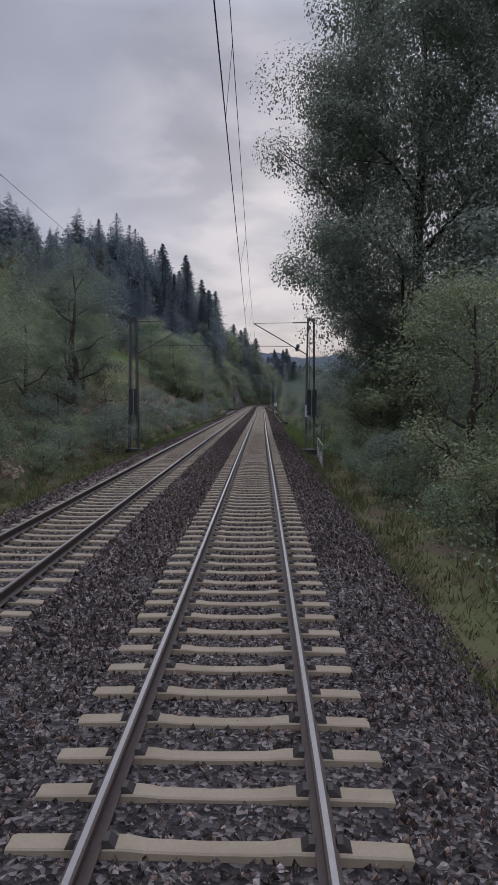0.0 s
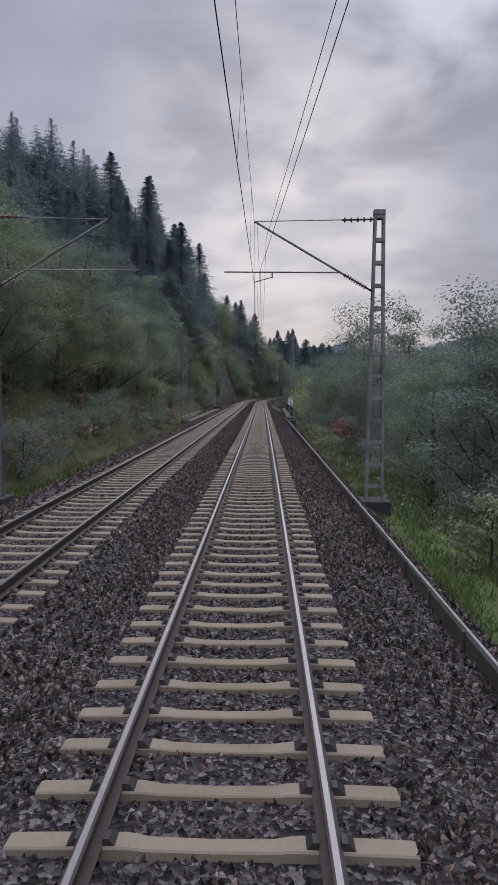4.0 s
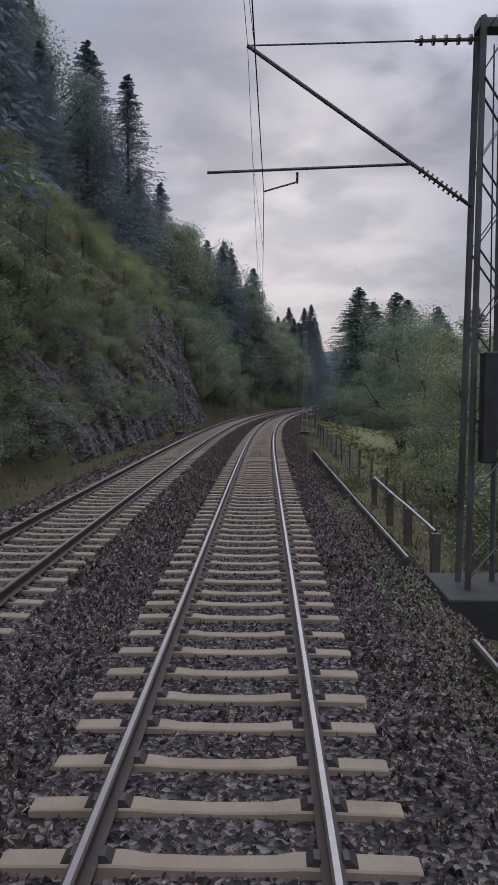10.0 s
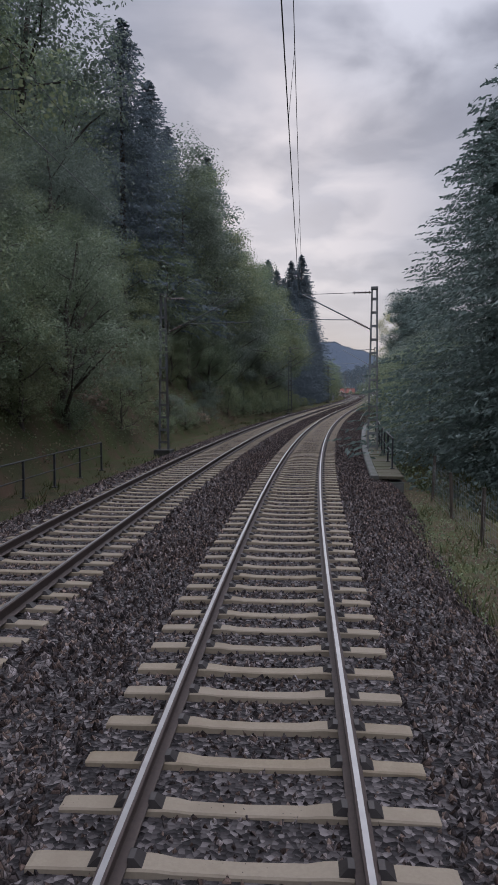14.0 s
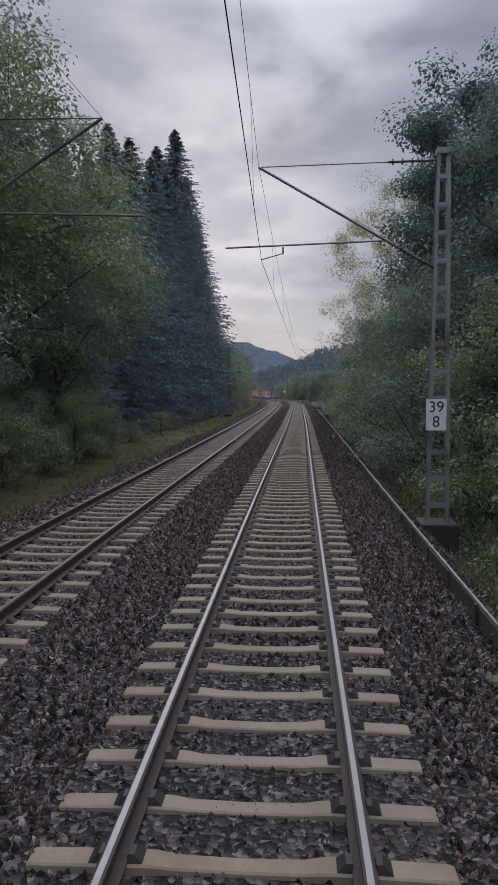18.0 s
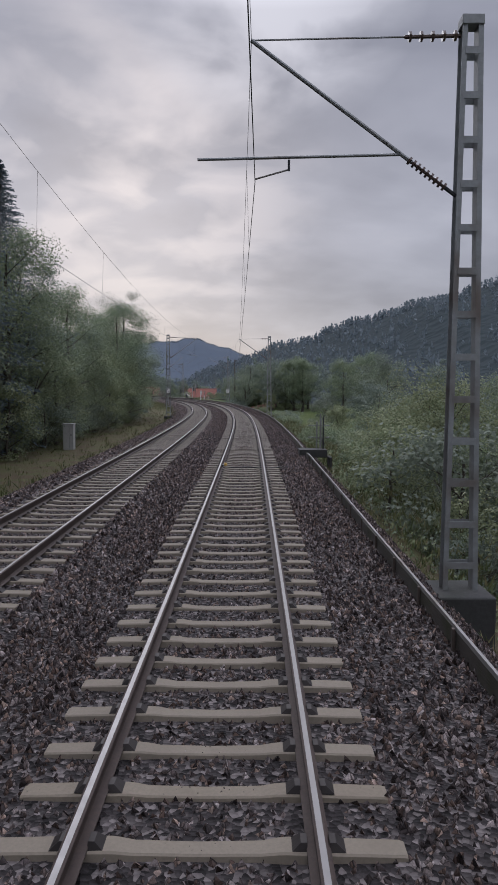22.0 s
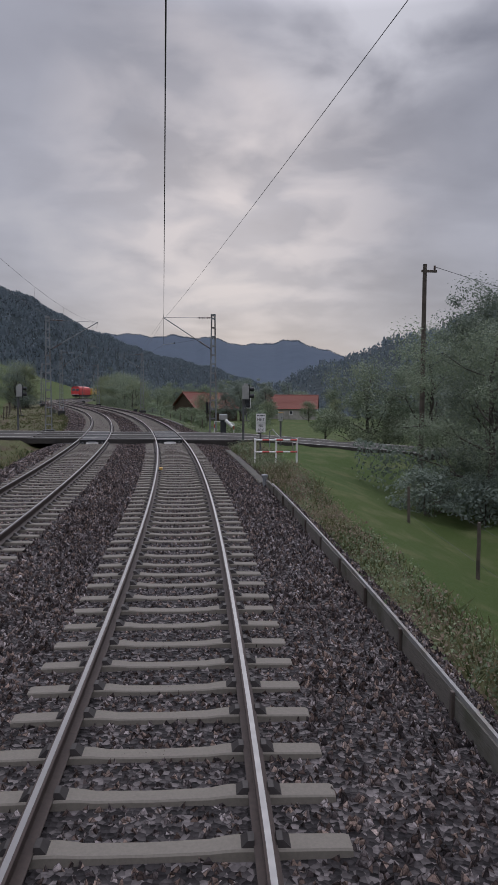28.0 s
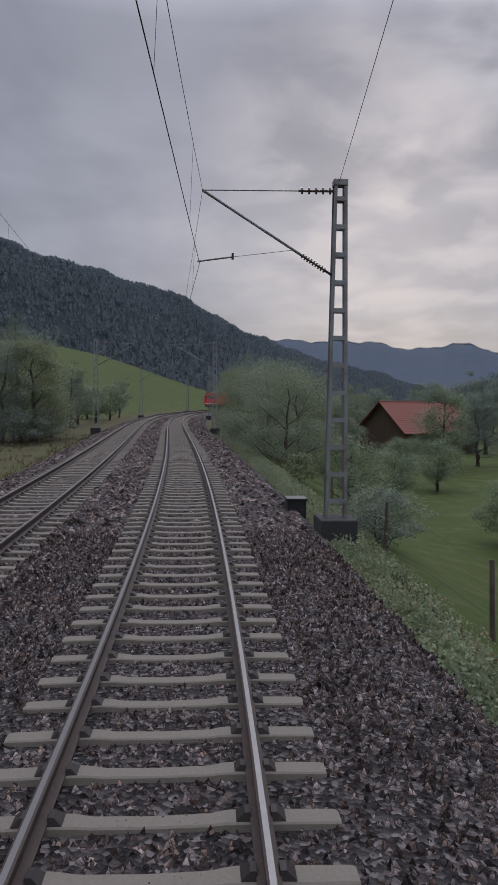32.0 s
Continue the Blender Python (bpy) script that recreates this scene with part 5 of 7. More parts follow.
    # the spruce stand and what follows it
    for s, o, k in [(394, 18, .72), (400, 14.6, .7), (406, 16.5, .76), (411, 14.4, .84), (416, 13.9, 1.0), (420, 16.8, 1.08), (424, 13.8, 1.06), (428, 16.6, 1.12), (432, 13.8, 1.08), (436, 16.8, 1.12), (440, 14.2, 1.08), (443.5, 17, 1.1), (447, 14.0, 1.05),
                    (450.5, 16.6, 1.02), (454, 13.9, .97), (457.5, 16.4, .92), (461, 13.8, .82), (464.5, 16, .76), (468, 13.8, .7), (472, 15.5, .64), (476, 13.8, .58), (403, 22, .75), (412, 21, .9), (421, 22, 1.05), (431, 22, 1.08), (441, 22, 1.05), (451, 22, .95)]:
        plant("spruce", s, -o - 0.3, k * (1.2 if s > 438 else 1.0), wide=1.0)
    for s, o, k, z in [(460, 12.5, "beech", 1.0), (465, 14, "ash", 1.0), (471, 12.0, "beech", 1.05), (477, 13.5, "ash", 1.0), (483, 12.0, "beech", .95), (489, 13, "ash", .8), (495, 12.2, "beech", .85), (500, 14, "hazel", .9), (505, 12, "dark_bush", 1.2), (503, 12.5, "beech", .85), (510, 13, "ash", .8), (516, 13.5, "beech", .75), (488, 11.2, "hazel", .9), (476, 11, "hazel", .8), (497, 11.0, "hazel", .9),
                       (480, 18, "ash", 1.0), (490, 19, "beech", 1.0), (500, 19, "ash", .9), (470, 18, "beech", 1.0), (510, 13, "bush", 1.1), (516, 12, "dark_bush", 1.0), (400, 10.5, "bush", .9), (408, 10.2, "light_bush", .7), (416, 10.6, "bush", .8), (392, 10.4, "dark_bush", 1.0),
                       (424, 10.8, "dark_bush", .8), (434, 11, "bush", .7), (520, 16, "hazel", .7), (528, 14, "bush", 1.1), (560, 13, "bush", 1.2), (566, 12, "dark_bush", 1.1), (572, 11.5, "bush", .9),
                       (545, 19, "beech", .7), (500, 11.2, "beech", 1.05), (506, 11.8, "ash", 1.0), (512, 11.6, "beech", .9), (529, 12.2, "dark_bush", 1.3), (532, 11.4, "bush", 1.5), (535, 12.6, "hazel", .6), (525, 11.6, "light_bush", 1.2), (538, 11.5, "bush", 1.2), (606, 17, "bush", 1.0), (689, 10.6, "hazel", 1.2), (692, 12.3, "willow", .95), (687, 12.5, "ash", .7), (700, 11.5, "hazel", .7), (704, 12, "hazel", .8), (714, 11.5, "ash", .6), (722, 12, "fruit", 1.2),
                       (730, 11, "fruit", 1.1), (742, 11, "fruit", 1.3), (690, 17, "ash", .8), (660, 24, "beech", .8), (640, 30, "ash", .8), (625, 26, "beech", .7), (700, 60, "wood_oak", .7), (740, 14, "fruit", 1.1), (755, 12, "ash", .6)]:
        plant(k, s, -o, z)
    for i in range(26):
        plant(["dark_bush", "bush", "dark_bush", "light_bush"][i % 4], 461 + i * 2.1, -11.0 - (i % 3) * .7, 1.0 + .12 * (i % 4))
    for i in range(5):
        plant("red_bush", 571 + i * 2.1, 11.5 + i * 1.6, .42 + .06 * (i % 3))
    for s in (685, 688, 691, 694):
        plant("dark_bush", s, -10.2 - (s % 2), 1.2)
    for i in range(14):
        plant(["bush", "dark_bush", "bush"][i % 3], 538 + i * 1.3, 3.9 + .35 * (i % 3), .28 + .07 * (i % 4))
    for i in range(16):
        plant(["dark_bush", "dark_bush", "bush", "dark_bush"][i % 4], 578 + (i % 8) * 1.2, 8.6 + (i % 8) * 1.1 + (i // 8) * 1.8 + rng.uniform(-.6, .6), .75 + .12 * (i % 4))
    for i in range(60):
        far = i % 2
        plant(rng.choice(["wood_oak", "wood_beech", "ash", "willow", "hazel"]), rng.uniform(690, 890) if far else rng.uniform(760, 890), rng.uniform(70, 200) if far else rng.uniform(26, 75), rng.uniform(.6, .95))
    for i in range(26):
        plant(rng.choice(["wood_oak", "beech", "ash", "hazel"]), rng.uniform(470, 560), rng.uniform(45, 150), rng.uniform(.6, .95))
    for i in range(70):
        plant(rng.choice(["wood_spruce", "wood_oak", "wood_beech"]), 560 + i * 4.6 + rng.uniform(-3, 3), -112 - rng.uniform(0, 30), rng.uniform(0.8, 1.05))


def crest_woods():
    """The far conifers of the hillside, close together above the nearer trees."""
    rng = np.random.default_rng(83)
    kinds = [conifer(90 + k, 18, 4.6 + .5 * k, 0.5, 24, 7, 6)[1][0] for k in range(3)]
    V = []
    for s0, s1, d0, d1, n, lo, hi in ((55, 165, 74, 112, 110, .75, 1.05), (158, 215, 26, 62, 60, .55, .85), (215, 395, 24, 60, 150, .85, 1.15)):
        for i in range(n):
            s = rng.uniform(s0, s1)
            o = -rng.uniform(d0, d1) - (0 if d0 > 60 else float(table(s, LEFT, 1)))
            k = rng.uniform(lo, hi)
            a = rng.uniform(0, 6.28)
            R = np.array([[math.cos(a), -math.sin(a), 0], [math.sin(a), math.cos(a), 0], [0, 0, 1]]) * k
            V.append(kinds[i % 3] @ R.T + at(s, o, float(ground_z(s, o)) - .3))
    V = np.concatenate(V)
    tagged(place("hillside_woods", mesh_of("hillside_woods", V, np.arange(len(V)).reshape(-1, 4), NEEDLES)), "close stand of dark conifers on the upper hillside", "woods", kind="stuff")


crest_woods()
plant_right()
plant_left()


def build_rock():
    """The bare rock face above the left-hand track."""
    rng = np.random.default_rng(31)
    s = np.arange(226, 284.6, 0.22)
    t = np.linspace(0, 1, 100)
    ss, tt = np.meshgrid(s, t, indexing="ij")
    edge = np.clip(np.minimum((ss - 225) / 9, (286 - ss) / 4), 0, 1)
    o = -8.9 - 5.4 * tt ** 1.25 - 1.5 * (1 - edge)
    z = -0.9 + 14.2 * tt
    ledge = 0.5 * np.sin(ss * 0.55 + 3 * tt) + 0.35 * np.sin(ss * 1.7 + 9 * tt) + 0.28 * np.sin(tt * 31 + ss * 0.4)
    o = o + 0.55 * ledge * np.sin(np.clip(tt * 3.14, 0, 3.14)) + 0.09 * np.round(1.6 * np.sin(ss * 2.3 + 14 * tt) + 1.2 * np.sin(ss * 0.9 - 23 * tt) + 1.3 * np.sin(ss * 4.1 + 37 * tt)) + 0.05 * np.sin(ss * 7.3 - 61 * tt) + rng.normal(0, 0.035, o.shape)
    z = z + rng.normal(0, 0.03, z.shape)
    n, k = ss.shape
    v = at(ss.ravel() + rng.normal(0, 0.04, ss.size), o.ravel(), z.ravel())
    i, j = np.meshgrid(np.arange(n - 1), np.arange(k - 1), indexing="ij")
    f = np.stack([i * k + j, i * k + j + 1, (i + 1) * k + j + 1, (i + 1) * k + j], -1).reshape(-1, 4)
    tagged(place("rock_face", mesh_of("rock_face", v, f, ROCK)), "steep face of fissured grey rock with moss", "rock face", kind="structure")
    for i in range(46):
        s = 226 + 31 * (i / 46) ** 1.3
        plant(["gold_bush", "light_bush", "hazel", "light_bush"][i % 4], s, -10.2 - 3.8 * rng.random(), (.42 if i % 2 == 0 else .8) * (0.8 + .5 * rng.random()), z=1.0 + 10 * rng.random())
    for i in range(56):
        plant(["light_bush", "bush", "bracken"][i % 3], 228 + (52 if i % 3 == 0 else 30) * rng.random(), -9.6 - 4.5 * rng.random(), 0.35 + 0.35 * rng.random(), z=0.5 + 11 * rng.random() ** 0.7)


def build_grass():
    """Blades and tufts on the verges, thickest and most ragged along the ballast edge."""
    rng = np.random.default_rng(41)
    n = 120000
    near = rng.choice([20.0, 65.0, 250.0, 625.0, 80.0, 280.0, 565.0], n) + rng.uniform(-28, 30, n)
    s = np.where(rng.random(n) < 0.5, rng.uniform(2, 700, n), near)
    right = rng.random(n) < 0.68
    w = table(s, RIGHT, 1)
    ragged = 0.22 * np.sin(s * 1.3) + 0.18 * np.sin(s * 3.1 + 1) + 0.12 * np.sin(s * 7.7)
    o = np.where(right, 2.85 + ragged + rng.random(n) ** 1.7 * np.maximum(w + 2.5 - 2.75, 1.0), -7.0 - ragged - rng.random(n) ** 1.5 * np.maximum(np.minimum(table(s, LEFT, 1) - 6.4, 8), 0.6))
    bare = right & (s > 338) & (s < 590) & (o < 3.0)
    bare |= right & (s > 84) & (s < 155) & (o < 3.0)
    bare |= ~right & (s > 150) & (s < 340) & (rng.random(n) < 0.8)
    bare |= (s > CROSSING[0] - .5) & (s < CROSSING[1] + .5)
    bare |= right & (s > 155) & (s < 202) & (o < 4.5)
    bare |= right & (s > 297) & (s < 340) & (o < 4.2)
    bare |= right & (s > 600) & (o < 3.35 + 0.5 * rng.random(n))
    bare |= right & (s > 604) & (s < 665) & (o > 4.3)
    bare |= right & (s > 538) & (s < 592) & (o > 4.6)
    bare |= right & (s > 228) & (s < 300) & (rng.random(n) < .6)
    bare |= on_lane(s, o)
    s, o = s[~bare], o[~bare]
    clump = 0.5 + 0.5 * np.sin(s * 0.9 + np.sin(o * 2.3) * 2) * np.sin(o * 1.7 + s * 0.23)
    keep = rng.random(len(s)) < 0.3 + 0.7 * clump
    s, o, clump = s[keep], o[keep], clump[keep]
    k = 4
    S, O = np.repeat(s, k) + rng.normal(0, 0.08, len(s) * k), np.repeat(o, k) + rng.normal(0, 0.08, len(s) * k)
    P = at(S, O, np.maximum(ground_z(S, O), np.interp(O, [-7.7, -7.1, 2.9, 3.3], [-.82, -.55, -.64, -.84])) - 0.03)
    h = np.repeat(0.1 + 0.34 * clump * rng.random(len(s)), k) * rng.uniform(0.5, 1.25, len(P))
    a = rng.uniform(0, 6.28, len(P))
    wv = np.stack([np.cos(a), np.sin(a), np.zeros(len(P))], -1) * rng.uniform(0.012, 0.03, len(P))[:, None]
    lean = rng.normal(0, 0.5, (len(P), 2)) * h[:, None]
    tip = P + np.concatenate([lean, h[:, None]], 1)
    V = np.stack([P - wv, P + wv, tip], 1).reshape(-1, 3)
    F = np.arange(len(V)).reshape(-1, 3)
    tagged(place("verge_grass", mesh_of("verge_grass", V, F, BLADES)), "rough green and straw-coloured grass on the verges", "grass", kind="stuff")


def undergrowth(name, n, s0, s1, inner, outer, mats, seed, label, skip=(), leaf=0.11, high=0.75, low=-9.0):
    """Ivy, bramble and fern covering the banks."""
    rng = np.random.default_rng(seed)
    for mat in mats:
        s = rng.uniform(s0, s1, n)
        t = rng.random(n)
        lo, hi = (np.interp(s, *z) if isinstance(z, tuple) else z for z in (inner, outer))
        o = lo + (hi - lo) * t
        patch = np.sin(s * 0.31 + o * 0.7) + np.sin(s * 0.83 - o * 1.3 + seed) + rng.normal(0, 0.6, n)
        keep = patch * (1 if mat is mats[0] else -1) > -0.5
        keep &= ~on_lane(s, o)
        for a, b in skip:
            keep &= (s < a) | (s > b)
        s, o = s[keep], o[keep]
        p = at(s, o, np.maximum(ground_z(s, o), np.interp(o, [1.8, 2.5, 2.9, 3.3, 3.31], [-.235, -.4, -.66, -.84, -9]).clip(low)) + rng.random(len(s)) ** 2 * high)
        v, f = leaf_quads(p, leaf, rng, 0.2)
        tagged(place(name, mesh_of(name, v, f, mat)), label, "undergrowth", kind="stuff")


build_rock()
build_grass()
LV = ([r[0] for r in LEFT], [-r[1] - 0.2 for r in LEFT])
LW = ([r[0] for r in LEFT], [-r[1] - 8 for r in LEFT])
undergrowth("bank_scrub", 90000, 2, 395, LV, LW, [LEAF_MID, BRACKEN], 71, "brambles, ivy and withered bracken covering the bank", [(229, 287)])
undergrowth("slope_scrub", 46000, 98, 540, 3.9, 11.0, [LEAF_MID, LEAF_LIGHT], 72, "brambles and weeds covering the embankment slope", [(226, 300)])
undergrowth("verge_scrub", 18000, 4, 98, ([0, 50, 60, 98], [4.2, 4.6, 7.0, 6.0]), 11.0, [LEAF_MID, LEAF_OAK], 73, "low weeds and brambles on the verge")
undergrowth("dry_weeds", 16000, 601, 700, 3.2, 4.6, [BRACKEN, LEAF_MID], 75, "low withered weeds along the ballast edge", leaf=.05, high=.3)
undergrowth("field_weeds", 16000, 229, 300, 2.9, 4.6, [BRACKEN, LEAF_MID], 78, "low withered weeds and soil beside the field fence", leaf=.05, high=.16)
undergrowth("kerb_weeds", 20000, 540, 592, 2.9, 4.5, [LEAF_MID, BRACKEN], 76, "low weeds and dry grass beside the kerb", leaf=.055, high=.4)
undergrowth("verge_weeds", 46000, 602, 690, ([602, 606, 607, 626, 628, 690], [2.95, 2.95, 2.54, 2.56, 3.2, 3.6]), ([602, 640, 690], [4.1, 4.0, 5.0]), [LEAF_MID, LEAF_LIGHT], 74, "leafy weeds growing over the ballast edge", leaf=.06, high=.42)
undergrowth("kerb_creepers", 74000, 601, 650, ([601, 610, 611, 626, 628, 650], [2.6, 2.3, 2.44, 2.46, 2.9, 3.1]), 3.7, [LEAF_LIGHT, LEAF_MID], 79, "leafy weeds creeping over the kerb", leaf=.075, high=.36)
undergrowth("bridge_weeds", 9000, 181, 217, ([181, 190, 217], [2.6, 2.1, 2.0]), ([181, 217], [3.15, 2.75]), [LEAF_MID, BRACKEN], 77, "weeds growing in the ballast beside the bridge edge", leaf=.05, high=.22, low=-.33)

# ---- catenary masts and wires ----
def km_sign(parent, x, z, top, low):
    sign = part("sign", box(x, -0.34, z, 0.46, 0.015, 0.72, 0.003), WHITE, parent, "white kilometre board with black figures")
    words(top, 0.36, BLACK, sign, x, -0.352, z + 0.53, "number")
    words(low, 0.36, BLACK, sign, x, -0.352, z + 0.19, "number")


def insulator(bm, a, b, n, r):
    """A row of discs between two points."""
    a, b = Vector(a), Vector(b)
    bar_into(bm, a, b, r * 0.4, 6)
    for i in range(n):
        p = a.lerp(b, (i + 0.5) / n)
        d = (b - a).normalized() * 0.018
        bar_into(bm, p - d, p + d, r, 8)
    return bm


def channel(x0, z0, x1, z1, q):
    """An upright steel channel, open to the outside."""
    bm = bmesh.new()
    prof = [(-.025, -.11), (.05, -.11), (.05, -.097), (-.008, -.097), (-.008, .097), (.05, .097), (.05, .11), (-.025, .11)]
    low, top = ([bm.verts.new((x + q * a, b, z)) for a, b in prof] for x, z in ((x0, z0), (x1, z1)))
    for i in range(8):
        bm.faces.new((low[i], low[(i + 1) % 8], top[(i + 1) % 8], top[i]))
    bm.faces.new(low[::-1]), bm.faces.new(top)
    bmesh.ops.recalc_face_normals(bm, faces=bm.faces)
    return bm


def mast(s, o, h, side, stagger, low, heavy=False, late=False, numbers=None, paint=None):
    """A lattice mast with its bracket; side is 1 on the right of the line, -1 on the left."""
    paint = paint or MASTPAINT
    foot = -0.42 if s < 530 else -0.12 if s > 640 else -0.35 if s > 600 else -0.55
    label = "heavy cross-braced lattice mast with tension weights on a concrete block" if heavy else "grey steel lattice mast with bracket and insulators on a concrete block"
    m = base("catenary_mast", spot(s, o), label, "catenary mast", "masts along the line")
    fw = 1.35 if heavy and s > 100 else 0.85
    part("foundation", box(0, 0, float(ground_z(s, o)) - 0.25, fw, fw * 1.2, foot - float(ground_z(s, o)) + (0.45 if fw > 1 else 0.27), 0.03), BLACKCONC, m, "black weathered concrete foundation")
    w0, w1, d0 = (0.27, 0.185, 0.27) if heavy else (0.215, 0.10, 0.13)

    def half(z):
        return w0 + (w1 - w0) * (z - foot) / (h - foot)
    for q in (-1, 1):
        if heavy:
            for y in (-d0, d0):
                bm = beam_into(bmesh.new(), (q * half(foot), y, foot), (q * half(h), y * 0.6, h), 0.07, 0.07)
                part("leg", bm, paint, m)
        else:
            part("leg", channel(q * half(foot), foot, q * half(h), h, q), paint, m)
    z = foot + 0.35
    n = 0
    while z < h - 0.2:
        if heavy:
            up = 0.62
            for y in (-1, 1):
                a, b = (half(z), y * d0 * (1 - .4 * (z - foot) / (h - foot))), (half(z + up), y * d0 * (1 - .4 * (z + up - foot) / (h - foot)))
                q = 1 if n % 2 else -1
                part("brace", beam_into(bmesh.new(), (q * a[0], a[1], z), (-q * b[0], b[1], z + up), 0.05, 0.014), paint, m)
            z += up
        else:
            part("batten", box(0, -0.112, z, half(z) * 2, 0.012, 0.10), paint, m)
            part("batten", box(0, 0.112, z, half(z) * 2, 0.012, 0.10), paint, m)
            z += 0.63
        n += 1
    part("cap", box(0, 0, h - 0.14, w1 * 2 + 0.12, 0.26, 0.14, 0.01), paint, m)
    # bracket towards the track
    tip = (-o + stagger if side > 0 else -(o + SEP) + stagger, 0, h - 0.32)
    face = -side * (w1 + 0.05)
    lo = (-side * (half(5.5) + 0.03), 0, 5.5)
    top_in = (face, 0, h - 0.25)
    far = Vector(tip)
    start = Vector(top_in)
    tie = part("top_tie", bar(start.lerp(far, 0.27), far, 0.014, 6), paint, m)
    part("insulator", insulator(bmesh.new(), start, start.lerp(far, 0.27), 5, 0.075), CERAMIC, tie, "row of brown ceramic insulator discs")
    foot_v = Vector(lo)
    strut = part("strut", bar(foot_v.lerp(far, 0.22), far, 0.032, 8), paint, m)
    part("insulator", insulator(bmesh.new(), foot_v.lerp(far, 0.05), foot_v.lerp(far, 0.24), 9, 0.062), CERAMIC, strut, "ribbed brown strut insulator")
    part("bracket", bar(foot_v, foot_v.lerp(far, 0.06), 0.03, 6), DARKSTEEL, strut)
    cx = tip[0] - stagger + low
    if late:
        arm = part("steady_arm", bar((cx - 0.05 * side, 0, 5.74), (cx + 0.75 * side, 0, 5.86), 0.02, 6), paint, m)
        part("holder", bar((cx + 0.75 * side, 0, 5.86), tuple(foot_v.lerp(far, 0.3)), 0.006, 4), WIRE, arm)
        bar_end = bmesh.new()
        box_into(bar_end, cx + 0.75 * side, 0, 5.8, 0.05, 0.05, 0.14)
        part("clamp", bar_end, DARKSTEEL, arm)
    else:
        end = cx - 0.85 * side
        tube_ = part("registration_tube", bar(tuple(foot_v.lerp(far, 0.27)), (end, 0, 6.02), 0.022, 7), paint, m)
        part("hanger", bar((cx + 0.5 * side, 0, 6.02), (cx + 0.5 * side, 0, 5.86), 0.02, 6), DARKSTEEL, tube_)
        part("steady_arm", bar((cx + 0.5 * side, 0, 5.88), (cx, 0, 5.74), 0.014, 6), paint, tube_)
    if heavy:
        for x in (-0.14, 0.16):
            st = part("tension_weight", box(x + 0.05, -0.5, 1.72, 0.22, 0.24, 1.6, 0.02), DARKSTEEL, m, "stack of dark iron tension weights")
            part("cable", bar((x + 0.05, -0.5, 3.2), (x + 0.05, -0.35, h - 0.5), 0.012, 5), WIRE, st)
    if numbers:
        km_sign(m, -0.12 * side, numbers[2], *numbers[:2])
    return m


NUMBERS = {0: ("39", "4", 1.63), 2: ("39", "6", 1.29), 6: ("39", "8", 1.76), 9: ("40", "0", 1.47)}
SUPPORT_R, SUPPORT_L = [], []
STAGGER = [-.17, .02, -.43, .05, -.47, -.3, -.62, .3, .12, .3, .22, .4]      # catenary wire at each mast
LOW = [-.48, .03, -.49, .3, -.52, -.38, -.55, .36, .14, .28, .22, .34]          # contact wire at each mast
LEFT_MASTS = [(44.2, -7.6), (98.3, -7.4), (151.7, -7.7), (206, -7.6), (256.6, -7.3), (311.6, -7.4), (369.0, -7.3), (445.5, -8.75), (508, -7.2), (554.6, -6.9), (608.2, -7.85), (649.4, -7.1)]
for i, (ms, mo, mh) in enumerate(MASTS):
    heavy = i in (0, 3)
    mast(ms, mo, mh, 1, STAGGER[i], LOW[i], heavy, i >= 8, NUMBERS.get(i), DULLPAINT if heavy else None)
    SUPPORT_R.append((ms, STAGGER[i], mh - 0.32, LOW[i]))
    ls, lo = LEFT_MASTS[i]
    mast(ls, lo, mh, -1, -STAGGER[i], -LOW[i], heavy, i >= 8, ("40", "0", 1.47) if i == 9 else None, DULLPAINT if heavy or 3 <= i < 8 else None)
    SUPPORT_L.append((ls, -SEP - STAGGER[i], mh - 0.32, -SEP - LOW[i]))
for ms in (700.0, 748.0, 796.0):
    st = 0.33 if ms == 748 else -0.33
    mast(ms, 3.55, 7.8, 1, st, st, False, True)
    mast(ms, -SEP - 3.15, 7.8, -1, -st, -st, False, True)
    SUPPORT_R.append((ms, st, 7.48, st))
    SUPPORT_L.append((ms, -SEP - st, 7.48, -SEP - st))


def hang(points, sag, r, n=14):
    """Wire from support to support with a sag in each span."""
    out = []
    for a, b in zip(points[:-1], points[1:]):
        a, b = np.array(a), np.array(b)
        t = np.linspace(0, 1, n + 1)[:, None]
        p = a + (b - a) * t
        p[:, 2:] -= 4 * sag * t * (1 - t)
        out.append(p[:-1])
    out.append(np.array([points[-1]]))
    return tube(np.concatenate(out), r, 5)


